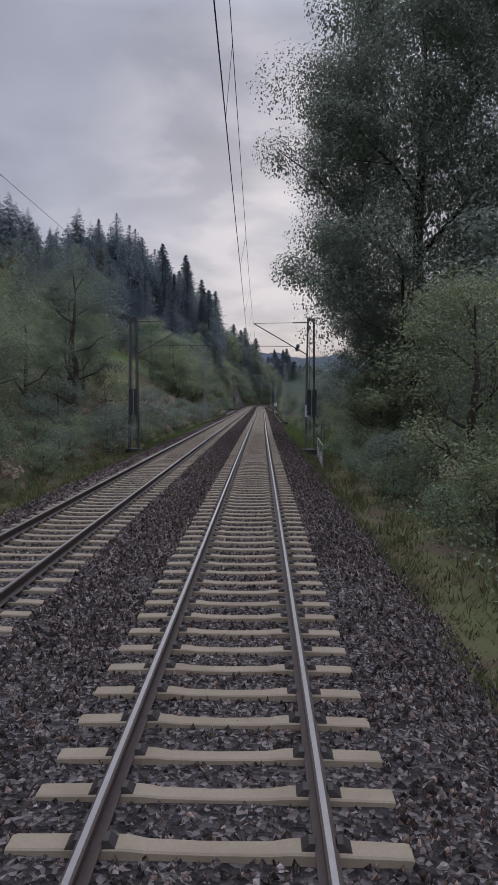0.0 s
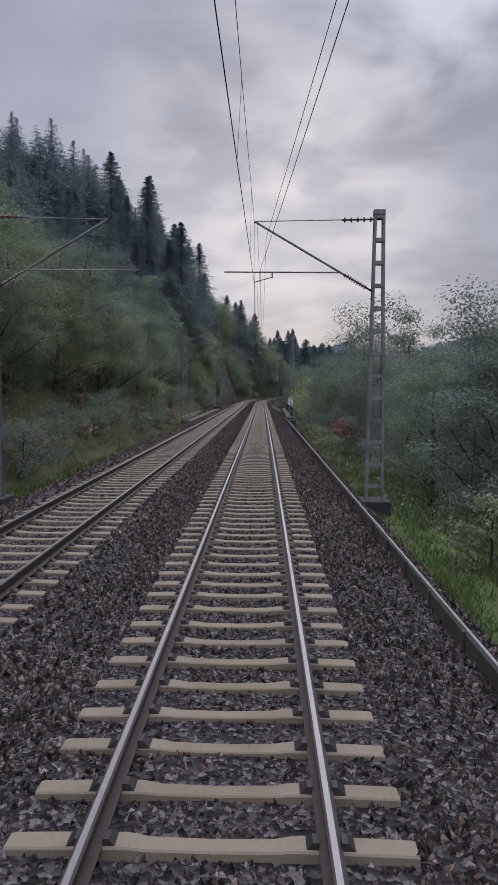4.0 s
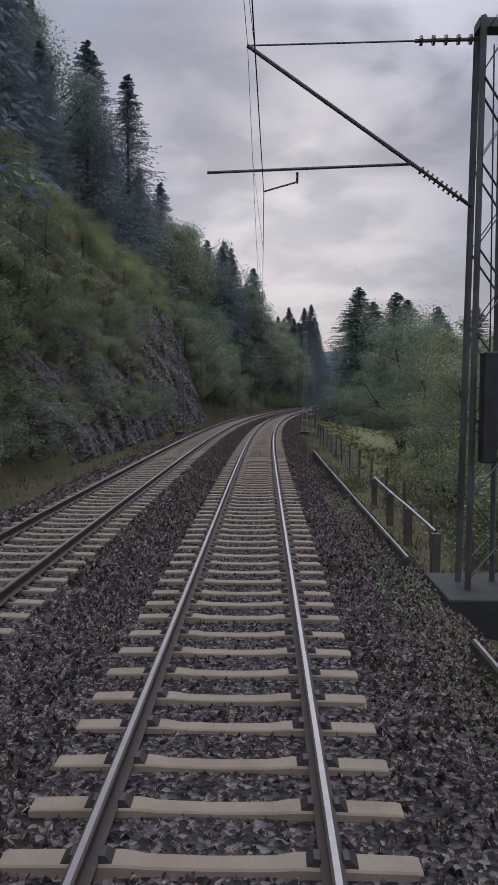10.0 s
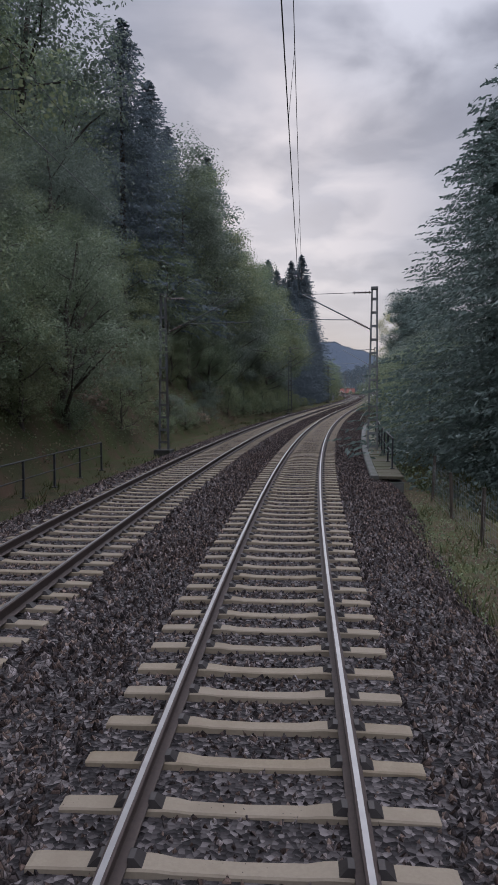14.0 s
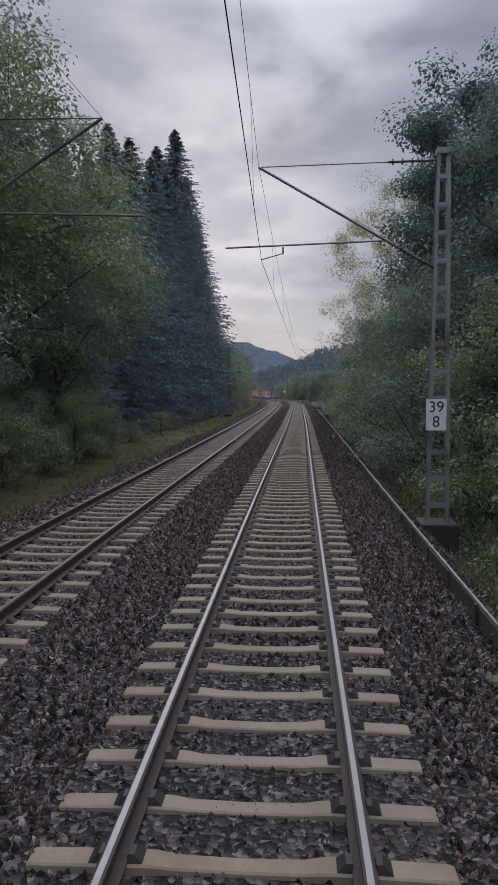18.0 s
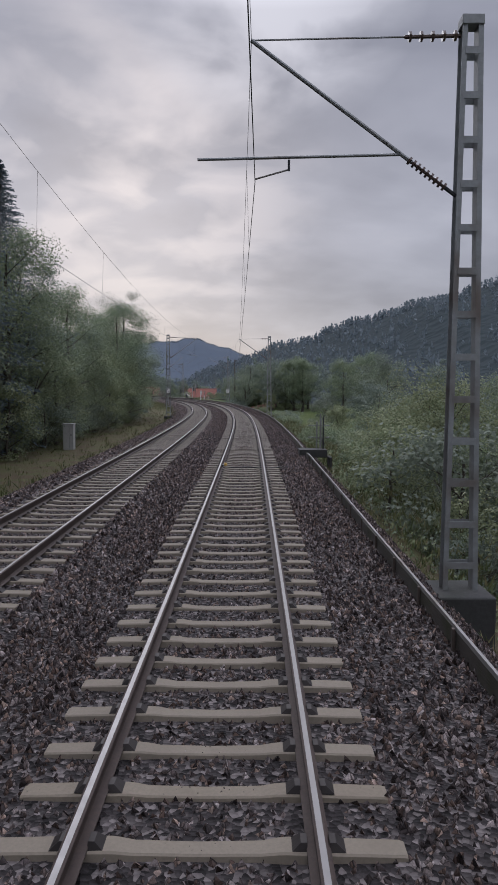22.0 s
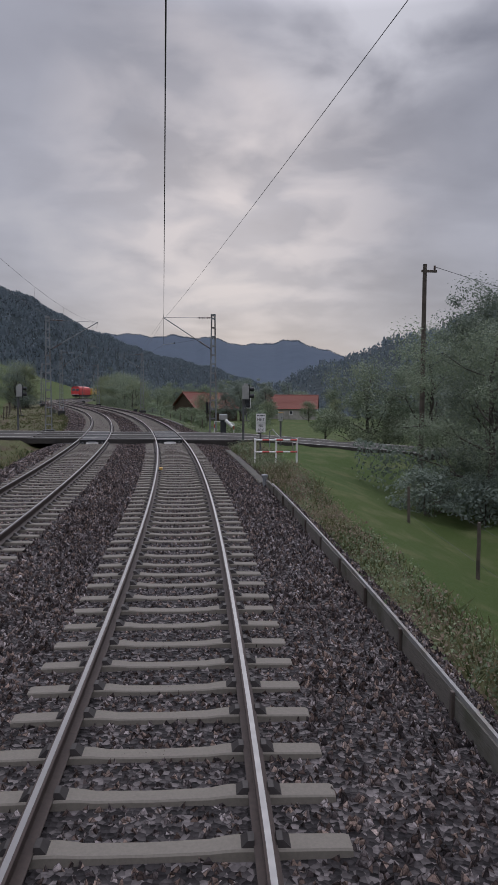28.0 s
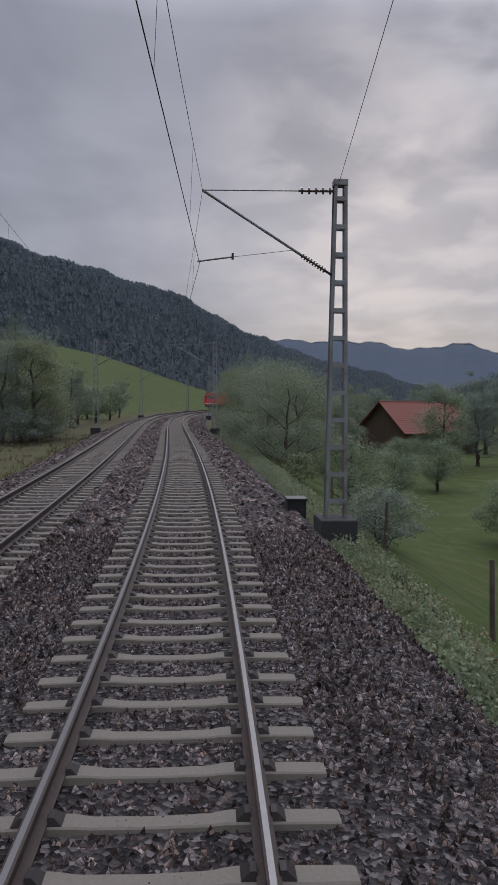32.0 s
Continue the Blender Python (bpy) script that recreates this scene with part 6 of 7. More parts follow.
def build_wires(sup, label):
    c = -SEP if sup is SUPPORT_L else 0.0
    sign = 1 if sup is SUPPORT_R else -1
    pts = [(-12.0, c + .11 * sign, 7.45, c + .17 * sign)] + sup
    top = [tuple(at(s, o, z)) for s, o, z, _ in pts]
    low = [tuple(at(s, o, 5.7)) for s, _, _, o in pts]
    ob = base("overhead_line", pose(*at(0, c, 5.7)), label, "overhead line", "overhead lines")
    inv = ob.matrix_basis.inverted()
    v, f = hang(top, 1.05, 0.0048)
    place("catenary_wire", mesh_of("catenary_wire", v, f, WIRE, None, True), inv, ob)
    v, f = hang(low, 0.03, 0.0065)
    place("contact_wire", mesh_of("contact_wire", v, f, WIRE, None, True), inv, ob)
    for a, b, c2, d in zip(top[:-1], top[1:], low[:-1], low[1:]):
        for t in (0.08, 0.2, 0.35, 0.5, 0.65, 0.8, 0.92):
            p = [x + (y - x) * t for x, y in zip(a, b)]
            q = [x + (y - x) * t for x, y in zip(c2, d)]
            p[2] -= 4 * 1.05 * t * (1 - t)
            v, f = tube([q, p], 0.0028, 4)
            place("dropper", mesh_of("dropper", v, f, WIRE), inv, ob)


build_wires(SUPPORT_R, "thin dark contact wire hung from a catenary wire")
build_wires(SUPPORT_L, "thin dark contact wire over the second track")


def anchored(name, pts, label, ball=None):
    """A tensioned wire led to a mast."""
    w = [tuple(at(*p)) for p in pts]
    ob = base(name, pose(*w[0]), label, "wire", "anchor wires")
    inv = ob.matrix_basis.inverted()
    v, f = hang(w, 0.15, 0.0055)
    place("wire", mesh_of("wire", v, f, WIRE), inv, ob)
    if ball is not None:
        p = at(*ball)
        bm = bmesh.new()
        bmesh.ops.create_icosphere(bm, subdivisions=2, radius=0.14, matrix=Matrix.Translation(p) @ Matrix.Diagonal((1, 1, 1.25, 1)))
        part("insulator_ball", bm, GREENBALL, ob, "round green insulator", inv, True)


M = MASTS
anchored("anchor_wire", [(M[0][0], 3.3, 7.55), (50.5, 2.88, 6.45), (M[1][0], 0.35, 6.95), (M[2][0], 0.25, 7.6)], "tensioned wire with a green insulator", (50.5, 2.88, 6.45))
anchored("anchor_wire", [(M[0][0], 3.2, 7.35), (52, 2.9, 6.35), (M[1][0], 0.2, 6.1), (M[2][0], 0.15, 5.75)], "tensioned wire with a green insulator", (52.0, 2.9, 6.35))
anchored("anchor_wire", [(M[1][0], 0.1, 7.3), (M[2][0], 0.25, 7.75), (196, 2.7, 6.7), (M[3][0], 3.6, 8.1)], "tensioned wire with a green insulator", (150.0, .2, 7.7))
anchored("anchor_wire", [(M[1][0], 0.1, 5.75), (M[2][0], 0.05, 6.4), (196, 2.68, 6.4)], "tensioned wire with a green insulator", (150.0, .05, 6.35))
anchored("anchor_wire", [(196, 2.69, 6.45), (198, 2.78, 6.6)], "short tensioned wire with a green insulator", (197.6, 2.77, 6.62))
anchored("anchor_wire", [(199, 2.85, 6.9), (201, 2.98, 7.2)], "short tensioned wire with a green insulator", (200, 2.92, 7.02))
anchored("feeder_wire", [(M[9][0], 3.5, 7.2), (M[10][0], 0.3, 7.55), (M[11][0], 3.5, 7.55)], "thin tensioned wire led from mast to mast", (554.5, 3.4, 7.15))


# ---- low wall, bridges and railings along the right edge ----
def low_wall(s0, s1, o=2.68, foot=-0.95, board=PLANK, label="low retaining wall of dark planks between steel posts with a pale top rail"):
    w = base("ballast_wall", spot(s0, o), label, "retaining wall", "ballast walls")
    inv = w.matrix_basis.inverted()
    n = max(1, round((s1 - s0) / 1.7))
    st = np.linspace(s0, s1, n + 1)
    rng = random.Random(int(s0))
    plank = box(0, 0, 0, 0.07, 1.0, 1.0, 0.0)
    me = bpy.data.meshes.new("plank")
    plank.to_mesh(me)
    plank.free()
    me.materials.append(board)
    pm = bpy.data.meshes.new("post")
    bm = box(0, 0, 0, 0.035, 0.06, 0.93, 0.006)
    bm.to_mesh(pm)
    bm.free()
    pm.materials.append(RUSTED)
    for a, b in zip(st[:-1], st[1:]):
        mid = (a + b) / 2
        lean = rng.uniform(-0.012, 0.012)
        place("plank", me, inv @ spot(mid, o + lean, foot) @ Matrix.Diagonal((1, (b - a) * 0.985, 0.42, 1)), w)
        place("plank", me, inv @ spot(mid, o - lean, foot + 0.43) @ Matrix.Diagonal((1, (b - a) * 0.985, 0.44, 1)), w)
        place("post", pm, inv @ spot(a, o - 0.055, foot - 0.03), w)
    v, f = sweep([(-0.026, -0.085), (-0.026, -0.03), (0.008, -0.03), (0.008, -0.085)], np.arange(s0, s1, 1.5), o)
    tagged(place("top_rail", mesh_of("top_rail", v, f[:, ::-1], RAILPALE), inv, w), "pale steel top rail")


def railing(s0, s1, o0, o1, pitch, low, high, label, panel=False, steel=None, pipe=None):
    r = base("railing", spot(s0, o0, low), label, "railing", "railings along the line")
    inv = r.matrix_basis.inverted()
    n = max(1, round((s1 - s0) / pitch))
    s = np.linspace(s0, s1, n + 1)
    o = np.linspace(o0, o1, n + 1)
    for a, b in zip(s, o):
        bm = box(0, 0, 0, 0.06, 0.06, high - low)
        box_into(bm, 0, 0, 0, 0.16, 0.16, 0.03)
        part("post", bm, steel or MASTPAINT, r, "", inv @ spot(a, b, low))
    for k, z in enumerate((high, low + (high - low) * 0.52)):
        v, f = tube(at(s, o, z), 0.024 if k == 0 else 0.018, 6)
        place("handrail" if k == 0 else "rail", mesh_of("handrail", v, f, pipe or steel or ZINC, None, True), inv, r)
    if panel:
        v, f = sweep([(-.02, low + .05), (-.02, low + .42), (.02, low + .42), (.02, low + .05)], s, o)
        place("panel", mesh_of("panel", v, f[:, ::-1], CONCRETE), inv, r)
    return r


def parapet(s0, s1, o0, o1, width, label, z=0.0, side=1, slab=None, face=None):
    """Kerb beam and walkway slabs of a small bridge."""
    p = base("bridge_parapet", spot(s0, o0), label, "bridge edge", "bridge edges")
    inv = p.matrix_basis.inverted()
    s = np.arange(s0, s1 + 0.01, 1.0)
    o = np.interp(s, [s0, s1], [o0, o1])
    q = side
    prof = [(0, -1.1), (0, z - 0.03), (q * 0.03, z), (q * 0.25, z), (q * 0.28, z - 0.12), (q * 0.28, -1.1)]
    v, f = sweep(prof, s, o)
    caps = [[0, 1, 2, 3], [0, 3, 4, 5]]
    k = (len(s) - 1) * 6
    f = np.concatenate([f[:, ::-1] if q > 0 else f, np.array(caps), np.array(caps) + k])
    tagged(place("kerb", mesh_of("kerb", v, f, face or STAINED), inv, p), "stained concrete kerb beam")
    rng = random.Random(5)
    for a in np.arange(s0 + 0.1, s1 - 0.9, 1.0):
        oo = float(np.interp(a, [s0, s1], [o0, o1])) + q * (0.28 + width / 2)
        part("slab", box(0, 0.47, z - 0.13 + rng.uniform(-.01, .01), width, 0.97, 0.1, 0.012), slab or STAINED, p, "", inv @ spot(a, oo))
    v, f = sweep([(q * .3, -2.6), (q * .3, z - .23), (q * (.28 + width), z - .23), (q * (.28 + width), -2.6)], s, o)
    k = (len(s) - 1) * 4
    f = np.concatenate([f[:, ::-1] if q > 0 else f, [[0, 1, 2, 3], [k, k + 1, k + 2, k + 3]]])
    place("girder", mesh_of("girder", v, f, DARKCONC), inv, p)


low_wall(84.5, 153.4)
low_wall(339.0, 464.4)
low_wall(466.4, 575.5, board=GREYPLANK, label="low retaining wall of weathered grey planks between steel posts")
parapet(157.6, 199.2, 3.06, 3.62, 0.72, "concrete bridge edge with a walkway of mossy slabs", -0.26, 1, MOSSY, BLACKCONC)
railing(158.7, 197.2, 3.74, 4.25, 2.0, -0.3, 0.84, "galvanised pipe railing on dark posts along the bridge walkway", steel=DARKSTEEL, pipe=PALEPIPE)
parapet(299.6, 337.0, 2.4, 3.1, 0.8, "mossy concrete bridge edge with a walkway", -0.14, 1, MOSSY, DARKCONC)
railing(301.8, 323.0, 3.3, 3.75, 2.6, -0.15, 0.95, "dark rusty steel railing on the bridge edge", steel=DARKSTEEL)
railing(36.0, 43.0, 3.45, 3.75, 3.5, -0.75, 0.4, "short steel railing with a concrete panel above a culvert", True)
parapet(150.0, 200.0, -7.0, -7.0, 0.45, "dark concrete bridge edge beyond the second track", -0.42, -1, MOSSY)
railing(150.5, 172.0, -7.85, -7.85, 1.7, -0.5, -0.02, "low pale rail on short posts beyond the second track", steel=DARKCONC, pipe=PALEPIPE)
railing(173.0, 201.0, -8.0, -8.0, 2.4, -0.5, 0.4, "dark steel railing beyond the second track", steel=DARKSTEEL)
railing(291.0, 303.0, -7.8, -7.8, 2.6, -0.5, 0.6, "short dark railing at the foot of the wooded bank", steel=DARKSTEEL)
low_wall(208.6, 233.0, 2.78)
low_wall(203.0, 204.6, 2.7)
parapet(576.0, 588.0, 2.48, 2.5, 0.02, "narrow concrete kerb by the crossing", -0.22, face=KERBSTONE)
parapet(611.0, 626.2, 2.24, 2.26, 0.02, "flat concrete kerb along the ballast shoulder", -0.17, 1, KERBSTONE, KERBSTONE)


def inspection_platform():
    p = base("platform", spot(465, 3.1), "small concrete platform with steel posts beside the track", "platform")
    part("deck", box(-0.1, 0.5, -0.35, 1.2, 1.15, 0.33, 0.015), BLACKCONC, p, "dark wet concrete deck")
    for x in (-.58, .66):
        part("support", box(x, .5, -1.6, .12, 1.0, 1.25, 0.01), BLACKCONC, p)
    for x, y, h in ((0.08, 0.45, 1.2), (0.22, 0.25, 1.55), (0.36, 0.4, 1.4), (0.28, 0.65, 1.3)):
        part("post", box(x, y, -0.02, 0.06, 0.06, h), MASTPAINT if x < 0.3 else DARKSTEEL, p)
    for z in (0.5, 1.02):
        part("rail", bar((-0.3, 0.45, z), (0.6, 0.25, z), 0.02, 6), MASTPAINT, p)
        part("rail", bar((0.6, 0.25, z), (0.62, 0.9, z), 0.02, 6), MASTPAINT, p)


inspection_platform()


def field_fence(s0, s1, o, pitch, height, label, wires, mesh=False, lean=0.0):
    f = base("fence", spot(s0, o, float(ground_z(s0, o))), label, "fence", "fences")
    inv = f.matrix_basis.inverted()
    rng = random.Random(int(s0))
    st = np.arange(s0, s1, pitch)
    tops = []
    for s in st:
        z = float(ground_z(s, o)) - 0.15
        h = height * rng.uniform(0.9, 1.1)
        bm = bar((0, 0, 0), (rng.gauss(0, lean), rng.gauss(0, lean), h + 0.15), 0.05, 7, 0.042)
        part("post", bm, OLDWOOD, f, "", inv @ spot(s, o, z))
        tops.append(z + 0.15)
    for k in range(wires):
        v, fc = tube(at(st, o, np.array(tops) + height * (0.25 + 0.68 * k / max(1, wires - 1))), 0.004, 4)
        place("wire", mesh_of("wire", v, fc, DARKSTEEL), inv, f)
    if mesh:
        for i in range(len(st) - 1):
            pieces = []
            for k in range(9):
                pieces.append(tube(at(np.array([st[i], st[i + 1]]), o, np.array([tops[i], tops[i + 1]]) + height * (0.05 + 0.1 * k)), 0.0035, 4))
            for k in range(16):
                x = st[i] + (st[i + 1] - st[i]) * (k + .5) / 16
                z = tops[i] + (tops[i + 1] - tops[i]) * (k + .5) / 16
                pieces.append(tube(at(np.array([x, x]), o, np.array([z + .05, z + height * .9])), 0.003, 4))
            v, fc = join(pieces)
            place("wire_mesh", mesh_of("wire_mesh", v, fc, MASTPAINT), inv, f)
    return f


field_fence(226.5, 299, 4.3, 3.45, 1.25, "wire mesh fence on weathered posts beside the field", 2, True, 0.03)
field_fence(57, 96, 5.4, 3.6, 1.25, "old leaning wooden fence posts with sagging wire", 2, False, 0.09)
field_fence(619.6, 664, 5.2, 6.6, 1.3, "wooden meadow fence posts with thin wire", 2, False, 0.04)
field_fence(540, 578, 7.0, 5.0, 1.3, "dark wooden posts with wire round the field", 2, False, 0.04)
field_fence(207, 224, 4.3, 3.2, 1.2, "short wooden fence posts with wire at the track edge", 2, False, 0.05)
field_fence(628, 690, -13.5, 6.0, 1.3, "wooden posts and wire round the hill meadow", 2, False, 0.04)


# ---- level crossing ----
SKEW = -0.22


def crossing():
    s0, s1 = CROSSING
    c = base("level_crossing", spot((s0 + s1) / 2, -SEP / 2), "level crossing of dark slabs and rubber panels with worn white lines", "level crossing", kind="structure")
    inv = c.matrix_basis.inverted()
    shear = Matrix(((1, 0, 0, 0), (SKEW, 1, 0, 0), (0, 0, 1, 0), (0, 0, 0, 1)))
    n = 4
    ln = (600.45 - s0) / n
    for t in (0.0, -SEP):
        for i in range(n):
            part("rubber_panel", box(0, 0, -0.3, 1.34, ln - 0.02, 0.285, 0.012), RUBBER, c, "", inv @ spot(s0 + (i + .5) * ln, t))
            part("recess", box(0, 0, -0.018, 0.16, 0.05, 0.008), CABINET, c, "", inv @ spot(s0 + (i + .5) * ln, t))
    ln = (599.5 - s0) / n
    for a, b in ((0.80, 3.4), (-SEP + 0.80, -0.80), (-SEP - 3.4, -SEP - 0.80)):
        for i in range(n):
            o = (a + b) / 2
            part("slab", box(0, 0, -0.3, b - a, ln - 0.012, 0.285, 0.01), PAVING, c, "", inv @ spot(s0 + (i + .5) * ln + SKEW * o, o) @ shear)
    for s in (s0 + 1.0, s0 + 4.0, 598.97):
        for a, b in ((-0.67, 0.67), (0.80, 3.4), (-SEP + 0.80, -0.80), (-SEP - .67, -SEP + .67), (-SEP - 3.4, -SEP - 0.80)):
            o = (a + b) / 2
            part("white_line", box(0, 0, -0.014, b - a - .01, 0.12, 0.009), LINEPAINT, c, "", inv @ spot(s + SKEW * o, o) @ shear)
    for t in (0.0, -SEP):
        bm = box(0, 0, -0.28, 0.62, 0.5, 0.05, 0.01, Matrix.Rotation(radians(24), 4, "X"))
        d = part("deflector", bm, CONCRETE, c, "pale ramp plate before the panels", inv @ spot(s0 - 0.42, t, 0.02))
        for k in range(5):
            part("lettering_bar", box(-.16 + k * .08, -.1, -0.105, 0.05, 0.1, 0.012, 0, Matrix.Rotation(radians(24), 4, "X")), DARKSTEEL, d)
        for x in (-.5, .5):
            part("stop", box(x, 0, -0.2, 0.07, 0.3, 0.1, 0.01), DARKSTEEL, c, "", inv @ spot(s0 - 0.25, t))
    for sgn, o0, o1, drop in ((1, 3.42, 75.0, 4.5), (-1, SEP + 3.42, 60.0, -2.5)):
        o = np.concatenate([np.linspace(o0, 14, 8), np.linspace(18, o1, 10)])
        z = np.maximum(-0.015 - np.clip((o - 5) * 0.05, 0, drop) if drop > 0 else -0.015 + np.clip((o - 12) * .04, 0, 2.5), ground_z(np.full(len(o), 596.0), sgn * o) + 0.06)
        bend = lane_bend(sgn * o)
        a, b = at(s0 + (0.9 if sgn > 0 else 0.1) + bend, sgn * o, z), at(599.45 + bend, sgn * o, z)
        a2, b2 = a - (0, 0, .5), b - (0, 0, .5)
        k = len(o)
        v = np.concatenate([a, b, a2, b2])
        i = np.arange(k - 1)
        f = np.concatenate([np.stack([i, i + 1, k + i + 1, k + i], -1), np.stack([i, 2 * k + i, 2 * k + i + 1, i + 1], -1), np.stack([k + i, k + i + 1, 3 * k + i + 1, 3 * k + i], -1)])
        tagged(place("road", mesh_of("road", v, f if sgn > 0 else f[:, ::-1], PAVING)), "worn grey lane leading to the level crossing", "road", kind="structure")
        for s in (1.2, 4.0, 598.97 - s0):
            a, b = at(s0 + s - .06 + bend, sgn * o, z + .006), at(s0 + s + .06 + bend, sgn * o, z + .006)
            v = np.concatenate([a[:8], b[:8], a[:8] - (0, 0, .012), b[:8] - (0, 0, .012)])
            i = np.arange(7)
            f = np.concatenate([np.stack([i, i + 1, 8 + i + 1, 8 + i], -1), np.stack([i, 16 + i, 16 + i + 1, i + 1], -1)])
            tagged(place("road_line", mesh_of("road_line", v, f, LINEPAINT)), "thin white edge line painted on the lane", "road marking", "white lines", kind="structure")


crossing()


def crossing_signal(s, o, side=1, z=None, tall=3.05):
    """A post with a lamp housing seen from behind, its hoods to one side."""
    m = base("crossing_signal", spot(s, o, float(ground_z(s, o)) if z is None else z), "dark signal post with a two-lamp light at the crossing", "signal light", "crossing signals")
    part("post", bar((0, 0, -.3), (0, 0, tall), 0.065, 8), DULLPAINT, m)
    foot = part("foot", box(0, 0, -.3, .5, .45, .34, .02), BLACKCONC, m)
    for x in (-.17, .17):
        part("bolt", bar((x, -.14, .03), (x, -.14, .12), .025, 6), DARKSTEEL, foot)
    head_ = part("head", box(.1 * side, -.06, tall - .72, .36, .16, .72, .03), CABINET, m, "grey back of the lamp housing")
    part("back_plate", box(.3 * side, .02, tall - .78, .05, .3, .86, .01), BLACK, head_)
    for zz in (tall - .55, tall - .18):
        bm = bmesh.new()
        bmesh.ops.create_cone(bm, cap_ends=True, segments=14, radius1=.10, radius2=.115, depth=.24, matrix=Matrix.Translation((.44 * side, 0, zz)) @ Matrix.Rotation(radians(90), 4, "Y"))
        part("hood", bm, BLACK, head_)
    part("cap_box", box(.12 * side, -.03, tall, .2, .16, .12, .02), CABINET, m)
    part("bracket", bar((.04 * side, 0, tall - .75), (.2 * side, 0, 1.15), .03, 6), DULLPAINT, m)
    part("step", box(.2 * side, 0, 1.1, .3, .14, .04), DARKSTEEL, m)


def edged_signal(s, o):
    """A black panel with a white edge on a post."""
    m = base("crossing_signal", spot(s, o, float(ground_z(s, o))), "signal post with a black panel edged in white", "signal light", "crossing signals")
    part("post", bar((0, 0, -.2), (0, 0, 2.9), .06, 8), CABINET, m)
    panel = part("panel", box(.24, -.03, 2.0, .4, .12, .82, .03), BLACK, m, "black panel")
    for x in (.03, .45):
        part("edge", box(x, -.05, 1.98, .035, .14, .86), WHITE, panel)
    for zz in (1.98, 2.83):
        part("edge", box(.24, -.05, zz, .45, .14, .035), WHITE, panel)
    for zz in (2.22, 2.6):
        bm = bmesh.new()
        bmesh.ops.create_cone(bm, cap_ends=True, segments=14, radius1=.11, radius2=.11, depth=.14, matrix=Matrix.Translation((.24, -.12, zz)) @ Matrix.Rotation(radians(90), 4, "X"))
        part("lamp", bm, DARKSTEEL, panel)
    part("step", box(-.05, 0, .9, .3, .16, .04), DARKSTEEL, m)


def barrier_gear(s, o, turn=0):
    m = base("barrier", spot(s, o, float(ground_z(s, o)), turn), "grey barrier drive with a white counterweight arm and guard rails", "barrier", "crossing barriers")
    part("column", box(0, 0, -.1, .34, .4, 1.15, .02), DARKSTEEL, m)
    part("housing", box(0, 0, 1.05, .5, .55, .38, .04), CABINET, m, "grey metal housing")
    part("counterweight", bar((.12, -.25, 1.05), (.55, -.45, .62), .11, 10), WHITE, m, "white counterweight")
    g = part("guard_rail", bar((-.55, .3, .95), (-.55, .3, 0), .03, 7), WHITE, m)
    part("guard_rail", bar((-.55, .3, .95), (.75, .2, .82), .03, 7), WHITE, m)
    part("guard_rail", bar((.75, .2, .82), (.75, .2, 0), .03, 7), WHITE, m)
    part("red_band", bar((-.55, .3, .75), (-.55, .3, .5), .033, 7), SIGNRED, m)
    part("red_band", bar((.75, .2, .65), (.75, .2, .4), .033, 7), SIGNRED, m)


def drift_railing(s, o0, o1):
    z = float(ground_z(s, (o0 + o1) / 2)) + .02
    m = base("guard_railing", spot(s, o0, z), "low guard railing with red and white bands by the crossing path", "railing", "guard railings")
    w = o1 - o0
    for x in (0, w / 2, w):
        part("post", box(x, 0, -.1, .075, .075, 1.08), WHITE, m)
    for zz in (.92, .42):
        n = 6
        for i in range(n):
            a, b = w * i / n, w * (i + 1) / n
            part("band", bar((a, -.05, zz), (b, -.05, zz), .035, 8), WHITE if i % 2 == 0 else SIGNRED, m)


def halt_sign(s, o):
    """Two boards one over the other on a post."""
    m = base("halt_sign", spot(s, o, 0), "white board for drivers with black letters on a grey post", "sign")
    part("post", bar((0, 0, float(ground_z(s, o)) - .1), (0, 0, 1.6), .04, 8), DULLPAINT, m)
    b = part("board", box(0, -.06, 1.24, .42, .02, .40, .004), WHITE, m)
    words("HET", .2, BLACK, b, 0, -.075, 1.38)
    for k in range(6):
        part("lettering_bar", box(-.15 + k * .058, -.074, 1.53, .04, .006, .06), BLACK, b)
    b = part("board", box(0, -.06, .82, .42, .02, .40, .004), WHITE, m)
    words("Bü", .2, BLACK, b, 0, -.075, 1.11)
    words("40.0", .18, BLACK, b, 0, -.075, .92)


crossing_signal(591.9, 3.92, 1, -0.1, 3.0)
edged_signal(600.6, 5.3)
crossing_signal(602.5, -9.3)
barrier_gear(600.9, 4.0)
barrier_gear(590.0, -9.2, 180)
drift_railing(583.3, 3.28, 5.05)
drift_railing(589.0, -11.6, -9.0)
drift_railing(587.0, -11.8, -9.4)
halt_sign(584.9, 3.74)


def cabinet_box(name, s, o, w, d, h, mat, label, cap=True):
    z = float(ground_z(s, o))
    m = base(name, spot(s, o, z), label, "equipment box", "trackside boxes")
    part("body", box(0, 0, -.1, w, d, h + .1, .02), mat, m)
    if cap:
        part("lid", box(0, 0, h + .002, w + .06, d + .06, .06, .015), mat, m)
    part("door_seam", box(w * .1, -d / 2 - .004, .12, .012, .008, h - .2), DARKSTEEL, m)
    part("latch", box(w * .28, -d / 2 - .012, h * .55, .04, .03, .1, .005), DARKSTEEL, m)
    return m


